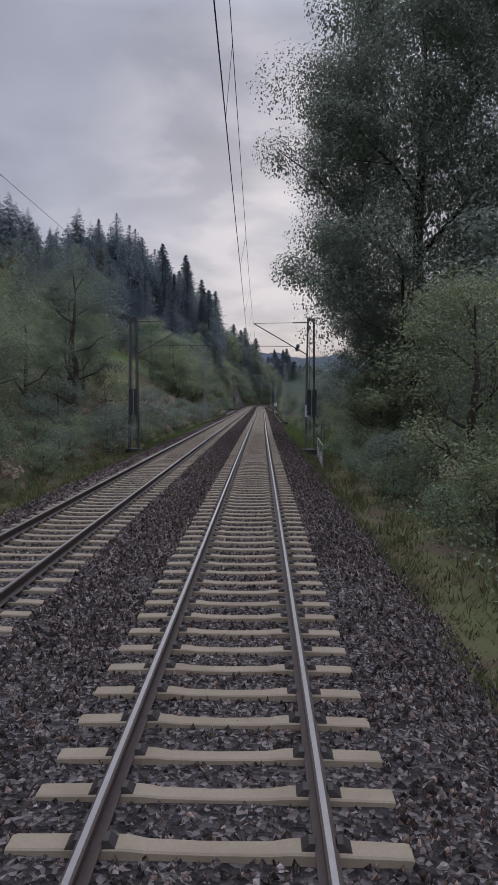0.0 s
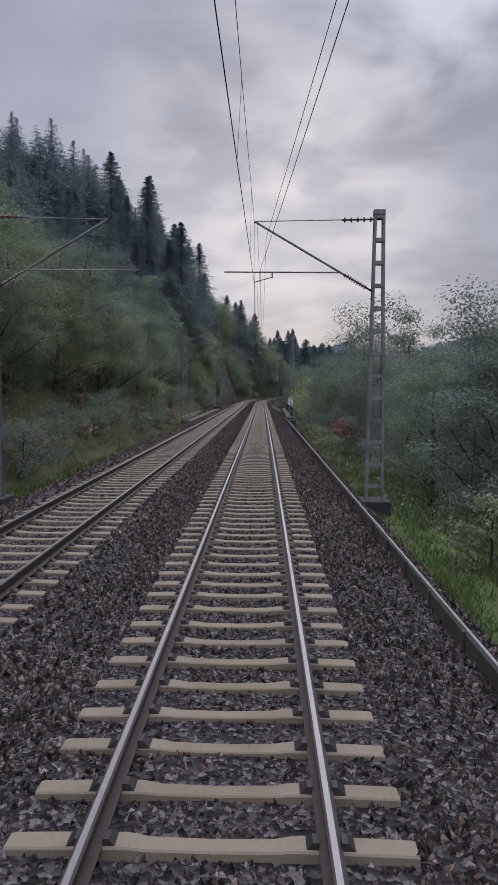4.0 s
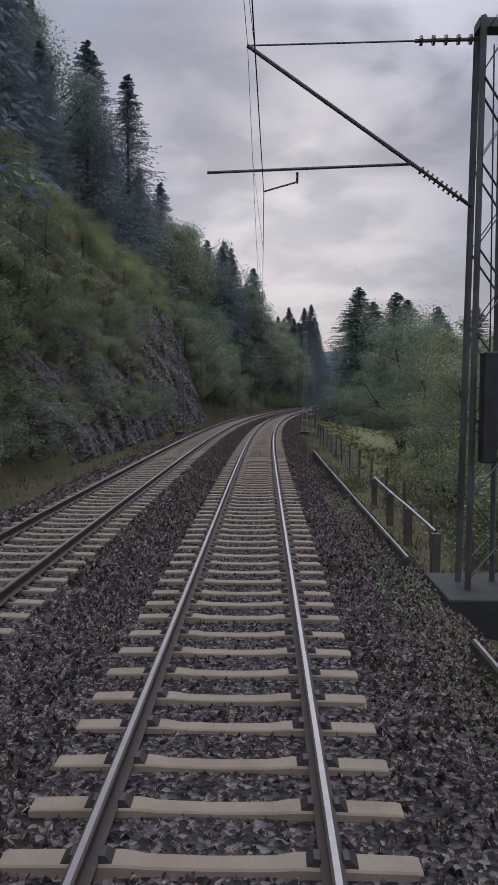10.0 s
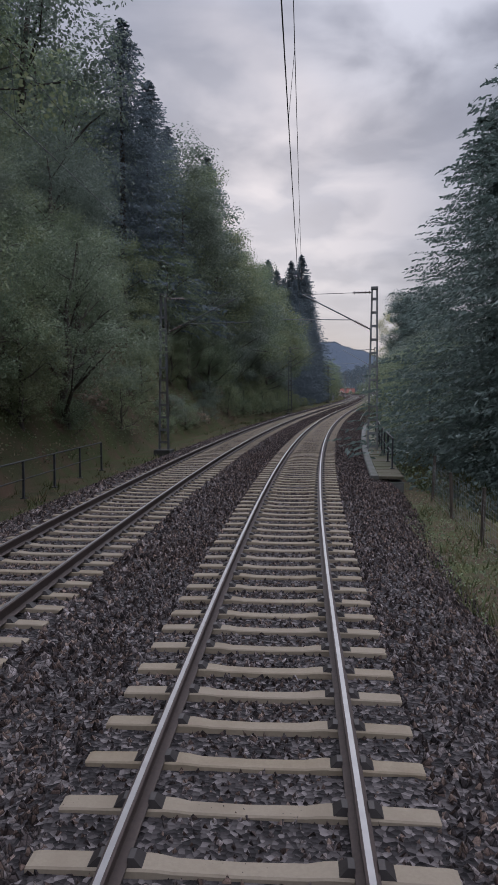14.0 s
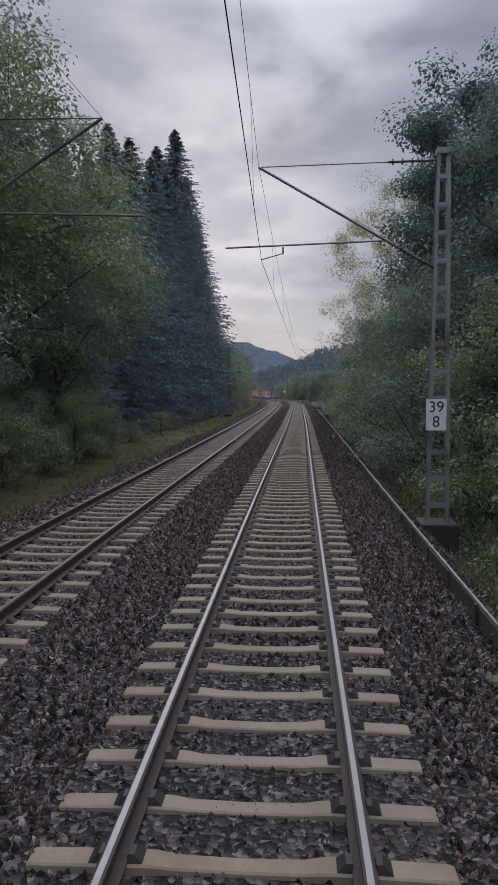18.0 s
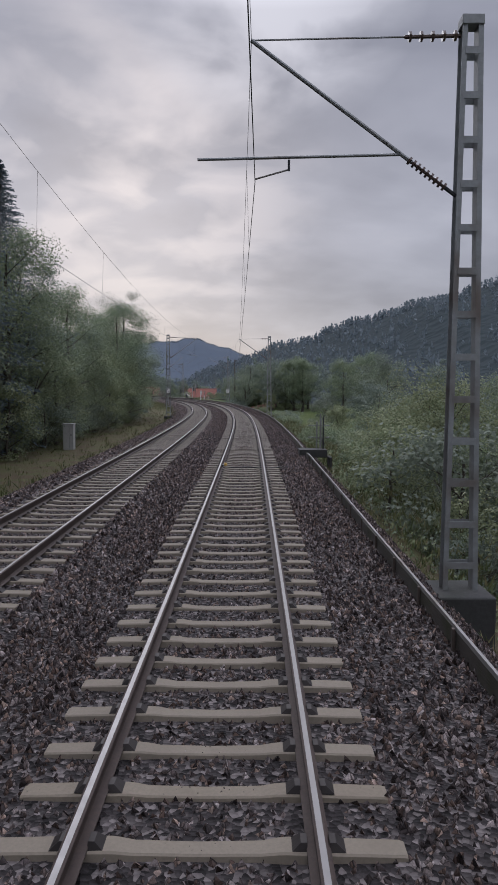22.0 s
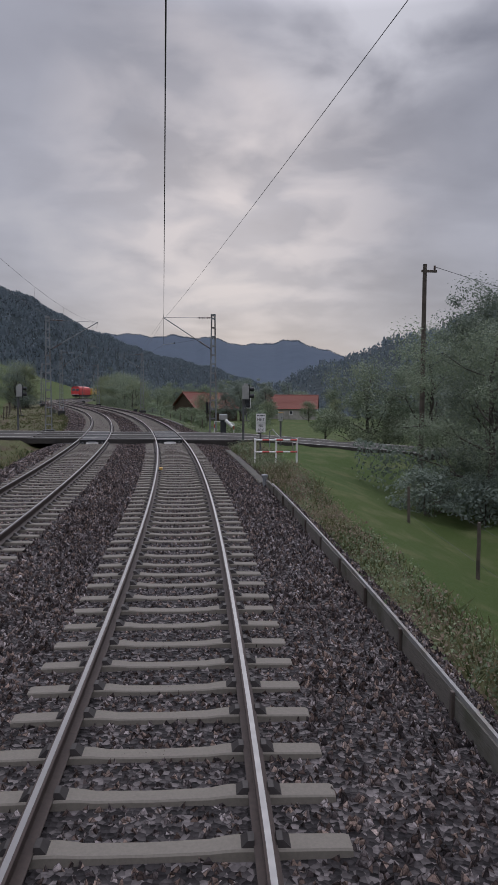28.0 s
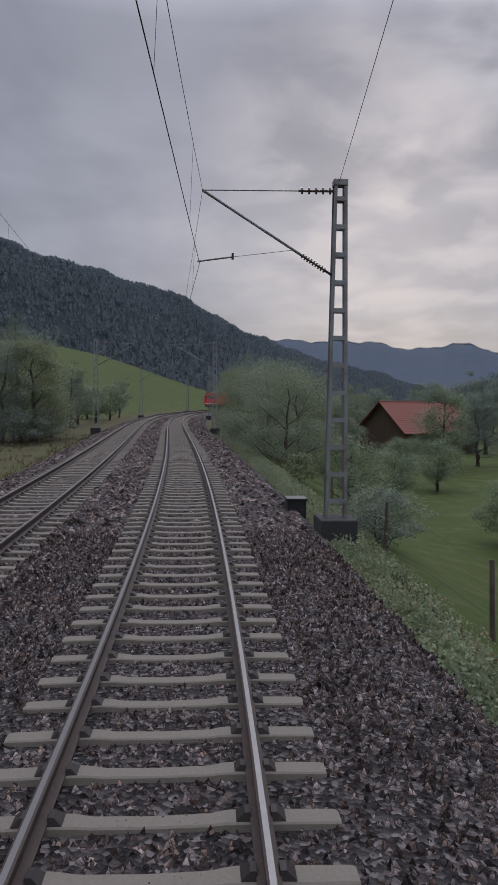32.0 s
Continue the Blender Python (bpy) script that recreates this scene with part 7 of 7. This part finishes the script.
cabinet_box("cable_cabinet", 205.4, -9.1, .6, .45, 1.45, CONCRETE, "pale concrete cable cabinet beside the far track")
cabinet_box("cable_cabinet", 472.5, -9.4, .55, .45, 1.35, CABINET, "grey cable cabinet on the grassy verge")
cabinet_box("cable_cabinet", 653.6, 3.0, .5, .55, .72, BLACK, "black cable box beside a mast")
cabinet_box("cable_cabinet", 552.2, 4.1, .9, .9, .45, DARKCONC, "low concrete box with a lever")
cabinet_box("cable_cabinet", 613.2, 3.4, .22, .22, .34, CONCRETE, "small pale marker box on the verge", True)


def pipe_rail(pts, label):
    """A pipe handrail on thick dark posts; each point is a station, offset and height."""
    r = base("railing", spot(pts[0][0], pts[0][1], float(ground_z(*pts[0][:2]))), label, "railing", "railings along the line")
    inv = r.matrix_basis.inverted()
    for s, o, z in pts:
        g = float(ground_z(s, o))
        part("post", box(0, 0, -.2, .17, .17, z - g + .17, .01), OLDWOOD, r, "", inv @ spot(s, o, g))
    v, f = tube(at(np.array([p[0] for p in pts]), np.array([p[1] for p in pts]), np.array([p[2] for p in pts])), .03, 7)
    place("handrail", mesh_of("handrail", v, f, ZINC, None, True), inv, r)


pipe_rail([(210.2, 3.62, .1), (213.1, 3.68, .12), (215.7, 3.72, .12), (219.3, 3.85, .1)], "steel pipe handrail on short dark timber posts")


def step_frame(s, o):
    """Small steel guard frame by the culvert."""
    z = float(ground_z(s, o))
    m = base("guard_railing", spot(s, o, z), "small grey steel guard frame with a lamp post by a culvert", "railing")
    for x, y in ((-.45, 0), (.0, 0), (.4, .3)):
        part("post", box(x, y, -.1, .05, .05, 1.25 if x else 2.0), MASTPAINT, m)
    for q in (.45, 1.1):
        part("rail", bar((-.45, 0, q), (0, 0, q), .02, 6), MASTPAINT, m)
        part("rail", bar((0, 0, q), (.4, .3, q), .02, 6), MASTPAINT, m)
    part("box", box(0, -.04, 1.5, .14, .12, .2, .02), CABINET, m)


step_frame(204.0, 3.98)
def relay_post(s, o):
    m = base("marker_post", spot(s, o, float(ground_z(s, o))), "dark post with a yellowed relay box beside the lane", "post")
    part("post", bar((0, 0, -.2), (0, 0, 1.35), .05, 8), DULLPAINT, m)
    bx = part("box", box(0, -.02, 1.25, .2, .2, .42, .02), CABINET, m, "yellowed grey relay box")
    part("lid", box(0, -.02, 1.67, .24, .24, .04, .01), YELLOW, bx)
    part("lock", box(.03, -.13, 1.4, .03, .02, .06), DARKSTEEL, bx)


cabinet_box("marker_post", 575.8, 2.62, .12, .12, .75, MASTPAINT, "short steel marker post with a pale cap at the kerb end")
relay_post(590.3, 5.65)
low_pipe = base("pipe", spot(202, 3.1), "pale pipe lying on the ballast shoulder", "pipe")
part("tube", bar((0, 0, -.5), (.62, -1.9, -.48), .045, 8), CONCRETE, low_pipe)
cabinet_box("cable_cabinet", 198.5, 3.75, .7, 1.4, .55, BLACK, "low dark timber box beside the ballast", False)
cabinet_box("cable_cabinet", 197.0, 3.05, .35, .35, .42, DARKCONC, "small concrete block beside the ballast", False)


def guard_hoop(s, o):
    z = float(ground_z(s, o))
    m = base("guard_railing", spot(s, o, z), "bent grey pipe hoop beside the path to the lane", "railing", "guard railings")
    v, f = tube([(0, 0, -.2), (0, 0, .75), (.12, -.1, .88), (.5, -.9, .35), (.9, -1.3, .3), (.95, -1.35, -.2)], .028, 7)
    place("hoop", mesh_of("hoop", v, f, MASTPAINT, None, True), None, m)


def mast_box(s, o):
    m = base("signal_box", spot(s, o, 1.06), "narrow black signal box fixed to a mast", "equipment box", "trackside boxes")
    part("case", box(0, 0, 0, .14, .18, .72, .015), BLACK, m)
    part("lid", box(0, 0, .72, .2, .24, .03, .008), DARKSTEEL, m)
    part("bracket", box(.14, .06, .3, .14, .06, .08), MASTPAINT, m)
    part("cable", bar((0, .05, 0), (.12, .08, -.5), .012, 6), BLACK, m)


guard_hoop(589.3, 4.9)
mast_box(604.0, 3.31)
mast_box(603.8, 3.49)
cabinet_box("cable_cabinet", 655.5, -8.0, .8, .8, .6, DARKCONC, "dark concrete cable box by the far track")


def track_magnet(s, o):
    m = base("track_magnet", spot(s, o, -.12), "yellow track magnet bolted to the rail with a black cable", "track magnet", "track magnets")
    part("case", box(0, 0, 0, .12, .16, .09, .015), YELLOW, m)
    part("bracket", box(-.09, 0, -.05, .06, .3, .08, .01), DARKSTEEL, m)


track_magnet(459.7, -.60)
track_magnet(578.8, -.62)


def cable(pts, label):
    w = at(np.array([p[0] for p in pts]), np.array([p[1] for p in pts]), np.array([p[2] for p in pts]))
    t = np.linspace(0, len(w) - 1, 30)
    w = np.stack([np.interp(t, np.arange(len(w)), w[:, k]) for k in range(3)], -1)
    v, f = tube(w, .018, 6)
    tagged(place("cable", mesh_of("cable", v, f, BLACK, None, True)), label, "cable", "loose cables")


cable([(459.7, -.5, -.19), (459.9, .2, -.2), (459.6, .9, -.2), (460.1, 1.6, -.2), (460.8, 2.6, -.45)], "black cable lying across the sleepers and ballast")
cable([(461.2, .9, -.19), (461.3, 1.5, -.2), (461.0, 2.1, -.32), (461.3, 2.6, -.5)], "black cable lying on the ballast shoulder")


# ---- poles and buildings ----
def line_pole(s, o, h):
    z = float(ground_z(s, o))
    m = base("line_pole", spot(s, o, z), "dark wooden line pole with insulators and a thin wire", "pole", "line poles")
    part("pole", bar((0, 0, -.2), (0, 0, h), .13, 9, .09), OLDWOOD, m)
    part("crossarm", box(.2, 0, h - .35, .7, .08, .1), OLDWOOD, m)
    for x in (.0, .45):
        part("insulator", bar((x, 0, h - .25), (x, 0, h - .05), .05, 8), CERAMIC, m)
    v, f = hang([(0.45, 0, h - .1), (28, 12, h - 2.2)], .5, .012)
    place("wire", mesh_of("wire", v, f, WIRE), None, m)


line_pole(584.6, 11.0, 9.3)


def house(name, s, o, w, ln, wall_h, ridge_h, turn, wall, label, z=None, roof=None, windows=3, over=.5):
    """A gabled house: walls, two roof slopes with rows of tiles, gables and windows."""
    zz = float(ground_z(s, o)) - .2 if z is None else z
    m = base(name, spot(s, o, zz, turn), label, "house", "houses of the valley")
    for x in (-w / 2, w / 2):
        part("wall", box(x - math.copysign(.13, x), 0, 0, .26, ln, wall_h), wall, m)
    for y in (-ln / 2, ln / 2):
        bm = bmesh.new()
        t = .13
        q = [(-w / 2, 0), (w / 2, 0), (w / 2, wall_h), (0, ridge_h), (-w / 2, wall_h)]
        vs = [[bm.verts.new((x, y + d, h)) for x, h in q] for d in (-t, t)]
        bm.faces.new(vs[0][::-1]), bm.faces.new(vs[1])
        for i in range(5):
            bm.faces.new((vs[0][i], vs[0][(i + 1) % 5], vs[1][(i + 1) % 5], vs[1][i]))
        part("gable", bm, wall, m)
    slope = math.atan2(ridge_h - wall_h, w / 2)
    run = math.hypot(ridge_h - wall_h, w / 2) + over
    for q in (-1, 1):
        bm = bmesh.new()
        rows = int(run / .45)
        for i in range(rows):
            d = (i + .5) * run / rows
            x, h = q * d * math.cos(slope), ridge_h + .12 - d * math.sin(slope)
            mt = Matrix.Translation((x, 0, h)) @ Matrix.Rotation(q * (slope - .05), 4, "Y") @ Matrix.Diagonal((run / rows * 1.12, ln + 2 * over, .07, 1))
            bmesh.ops.create_cube(bm, size=1.0, matrix=mt)
        part("roof", bm, roof or TILES, m, "red tiled roof slope in courses")
    part("ridge", bar((0, -ln / 2 - over, ridge_h + .16), (0, ln / 2 + over, ridge_h + .16), .13, 8), roof or TILES, m)
    for i in range(windows):
        x = (i - (windows - 1) / 2) * w / (windows + .5)
        wd = part("window", box(x, -ln / 2 - .16, wall_h * .45, .9, .08, 1.1), WHITE, m)
        part("pane", box(x, -ln / 2 - .2, wall_h * .45 + .1, .7, .03, .9), GLASS, wd)
        y = (i - (windows - 1) / 2) * ln / (windows + .5)
        for q in (-1, 1):
            wd = part("window", box(q * (w / 2 + .02), y, wall_h * .45, .08, .9, 1.1), WHITE, m)
            part("pane", box(q * (w / 2 + .06), y, wall_h * .45 + .1, .03, .7, .9), GLASS, wd)
    return m


house("barn", 738, 34.5, 9.2, 14, 3.6, 7.4, -60, BOARDS, "old barn of dark boards with a red tiled roof", windows=0, over=.8)
house("house", 752, 62, 9, 14, 3.2, 6.8, 70, SHADEPLASTER, "house with pale walls and a red tiled roof", windows=3)
house("signal_house", 540, -15.2, 3.6, 5.2, 4.0, 5.9, 80, SHADEPLASTER, "small line-side house with a brown tiled roof", windows=1, roof=BROWNTILE)
house("house", 800, 150, 9, 12, 4, 7.5, 30, PLASTER, "distant house with a red roof in the valley")
house("house", 830, 175, 8, 11, 4, 7.5, 80, PLASTER, "distant house with a red roof in the valley")
house("house", 795, 190, 9, 12, 4, 7.5, 10, PLASTER, "distant house with a red roof in the valley")
house("house", 860, 205, 9, 12, 4.5, 8, 50, PLASTER, "distant house with a red roof in the valley")
house("inn", 1373, 32, 10, 15, 10, 14, 80, PLASTER, "large pale house high on the far slope", z=13.2, windows=5)


def relay_hut(s, o):
    m = base("relay_hut", spot(s, o, float(ground_z(s, o))), "pale concrete relay hut with a flat roof", "hut")
    part("wall", box(0, 0, -.1, 2.4, 3.2, 2.75, .03), PLASTER, m)
    part("roof", box(0, 0, 2.65, 2.8, 3.6, .18, .03), CONCRETE, m)
    d = part("door", box(.2, -1.62, 0, .95, .05, 2.0, .01), CABINET, m)
    part("handle", box(.55, -1.66, 1.0, .03, .04, .12), DARKSTEEL, d)


relay_hut(596 + 8, -13.5)


def hedge(s, o0, o1, h):
    rng = np.random.default_rng(61)
    n = 5200
    o = rng.uniform(o0, o1, n)
    p = at(s + rng.uniform(-.7, .7, n) + (o - o0) * -.25, o, ground_z(np.full(n, s), o) + h * rng.random(n) ** .6)
    v, f = leaf_quads(p, .16, rng)
    m = base("hedge", spot(s, (o0 + o1) / 2, float(ground_z(s, o0))), "long dark clipped hedge at the edge of the field", "hedge")
    inv = m.matrix_basis.inverted()
    place("foliage", mesh_of("foliage", v, f, LEAF_OAK), inv, m)


hedge(583, 7.5, 26, 1.9)


# ---- the red train ahead on the second track ----
def red_train(s):
    t = base("locomotive", spot(s + 9.5, -SEP), "red electric locomotive standing on the second track, seen from behind", "locomotive")
    prof = [(-1.45, 1.15), (1.45, 1.15), (1.5, 1.4), (1.5, 3.0), (1.3, 3.75), (.8, 4.05), (-.8, 4.05), (-1.3, 3.75), (-1.5, 3.0), (-1.5, 1.4)]
    bm = bmesh.new()
    rings = []
    for y, k, lean in ((-9.4, .93, .0), (-9.1, 1.0, .0), (9.1, 1.0, 0), (9.4, .93, 0)):
        rings.append([bm.verts.new((x * k, y + (.55 if y < 0 else -.55) * max(0, z - 2.3) / 1.7 * (abs(y) > 9.2), z)) for x, z in prof])
    for a, b in zip(rings[:-1], rings[1:]):
        for i in range(len(prof)):
            bm.faces.new((a[i], a[(i + 1) % 10], b[(i + 1) % 10], b[i]))
    bm.faces.new(rings[0][::-1]), bm.faces.new(rings[-1])
    bmesh.ops.recalc_face_normals(bm, faces=bm.faces)
    part("body", bm, RED, t, "bright red painted body")
    part("underframe", box(0, 0, .55, 2.5, 17.6, .62, .03), BLACK, t)
    for x in (-.62, .62):
        part("windscreen", box(x, -9.2, 2.55, 1.0, .06, .75, .02, Matrix.Rotation(radians(-17), 4, "X")), GLASS, t)
    for x in (-1.0, 1.0):
        lamp = part("tail_light", box(x, -9.47, 1.65, .3, .06, .2, .02), SIGNRED, t)
        part("buffer", bar((x * .88, -9.4, 1.05), (x * .88, -9.95, 1.05), .2, 12), DARKSTEEL, t)
    part("stripe", box(0, -9.45, 1.28, 2.5, .03, .16), WHITE, t, "white warning stripe")
    part("roof_gear", box(0, 0, 4.06, 1.4, 12, .28, .04), CABINET, t)
    for y in (-6.3, -3.6, 3.6, 6.3):
        for x in (-.75, .75):
            bm = bmesh.new()
            bmesh.ops.create_cone(bm, cap_ends=True, segments=20, radius1=.6, radius2=.6, depth=.13, matrix=Matrix.Translation((x, y, .6)) @ Matrix.Rotation(radians(90), 4, "Y"))
            part("wheel", bm, DARKSTEEL, t)
    c = base("goods_wagon", spot(s + 28, -SEP), "goods wagon with an orange side coupled to the locomotive", "wagon")
    part("body", box(0, 0, 1.2, 2.7, 13, 2.3, .05), YELLOW, c)
    part("underframe", box(0, 0, .6, 2.4, 13.2, .58, .03), BLACK, c)
    for y in (-4, 4):
        for x in (-.75, .75):
            bm = bmesh.new()
            bmesh.ops.create_cone(bm, cap_ends=True, segments=18, radius1=.46, radius2=.46, depth=.13, matrix=Matrix.Translation((x, y, .46)) @ Matrix.Rotation(radians(90), 4, "Y"))
            part("wheel", bm, DARKSTEEL, c)


red_train(TRAIN_S)

# ---- sleepers and clips ----
SLEEPER_SECTIONS = [(-1.30, -.20, .085), (-1.27, -.193, .09), (-.98, -.186, .092), (-.56, -.178, .092), (-.5, -.182, .088), (-.40, -.196, .08), (0, -.203, .076),
                    (.40, -.196, .08), (.5, -.182, .088), (.56, -.178, .092), (.98, -.186, .092), (1.27, -.193, .09), (1.30, -.20, .085)]
PITCH = 0.61


def sleeper_mesh():
    v, f = [], []
    for x, z, w in SLEEPER_SECTIONS:
        v += [(x, -w - .045, -.40), (x, -w, z - .01), (x, -w + .015, z), (x, w - .015, z), (x, w, z - .01), (x, w + .045, -.40)]
    n = len(SLEEPER_SECTIONS)
    for i in range(n - 1):
        for j in range(5):
            f.append((i * 6 + j, i * 6 + j + 1, (i + 1) * 6 + j + 1, (i + 1) * 6 + j))
    f += [(0, 1, 4, 5), (1, 2, 3, 4), (len(v) - 6, len(v) - 1, len(v) - 2, len(v) - 5), (len(v) - 5, len(v) - 2, len(v) - 3, len(v) - 4)]
    return np.array(v, float), np.array(f)


def frames_at(s, centre):
    a = np.interp(s, SG, TH)
    R = np.zeros((len(s), 3, 3))
    R[:, 0, 0], R[:, 0, 1], R[:, 1, 0], R[:, 1, 1], R[:, 2, 2] = np.cos(a), -np.sin(a), np.sin(a), np.cos(a), 1
    return R, at(s, centre)


def many(v, f, R, t):
    V = np.einsum("nij,kj->nki", R, v) + t[:, None, :]
    F = (f[None] + (np.arange(len(t)) * len(v))[:, None, None]).reshape(-1, f.shape[1])
    return V.reshape(-1, 3), F


def build_sleepers(track, centre, lone, seed):
    rng = np.random.default_rng(seed)
    s = np.arange(-20, S_END - 4, PITCH)
    s = s[(s < CROSSING[0]) | (s > CROSSING[1])]
    s = s + rng.normal(0, 0.012, len(s))
    v, f = sleeper_mesh()
    inv = track.matrix_basis.inverted()
    single = (s > lone[0]) & (s < lone[1])
    me = mesh_of("sleeper", v, f, SLEEPER)
    for x in s[single]:
        place("sleeper", me, inv @ spot(x, centre, float(rng.normal(0, .004)), float(rng.normal(0, .35))), track)
    R, t = frames_at(s[~single], centre)
    t[:, 2] += rng.normal(0, 0.004, len(t))
    V, F = many(v, f, R, t)
    tagged(place("sleepers", mesh_of("sleepers", V, F, SLEEPER), inv, track), "rows of pale concrete sleepers", kind="stuff")
    # spring clips and plates by the rail foot
    cv, cf = [], []
    for r in (-.75, .75):
        for d in (-1, 1):
            x = r + d * .12
            b = len(cv)
            cv += [(x - .05, -.075, -.185), (x + .05, -.075, -.185), (x + .05, .075, -.185), (x - .05, .075, -.185), (x - d * .03 - .02, -.05, -.135), (x - d * .03 + .02, -.05, -.135), (x - d * .03 + .02, .05, -.135), (x - d * .03 - .02, .05, -.135)]
            cf += [(b, b + 1, b + 5, b + 4), (b + 1, b + 2, b + 6, b + 5), (b + 2, b + 3, b + 7, b + 6), (b + 3, b, b + 4, b + 7), (b + 4, b + 5, b + 6, b + 7)]
    keep = s < 700
    R, t = frames_at(s[keep], centre)
    V, F = many(np.array(cv, float), np.array(cf), R, t)
    tagged(place("rail_clips", mesh_of("rail_clips", V, F, CLIP), inv, track), "dark spring clips holding the rails", kind="stuff")


build_sleepers(track_near, 0.0, (3, 183), 51)
build_sleepers(track_far, -SEP, (12, 192), 52)
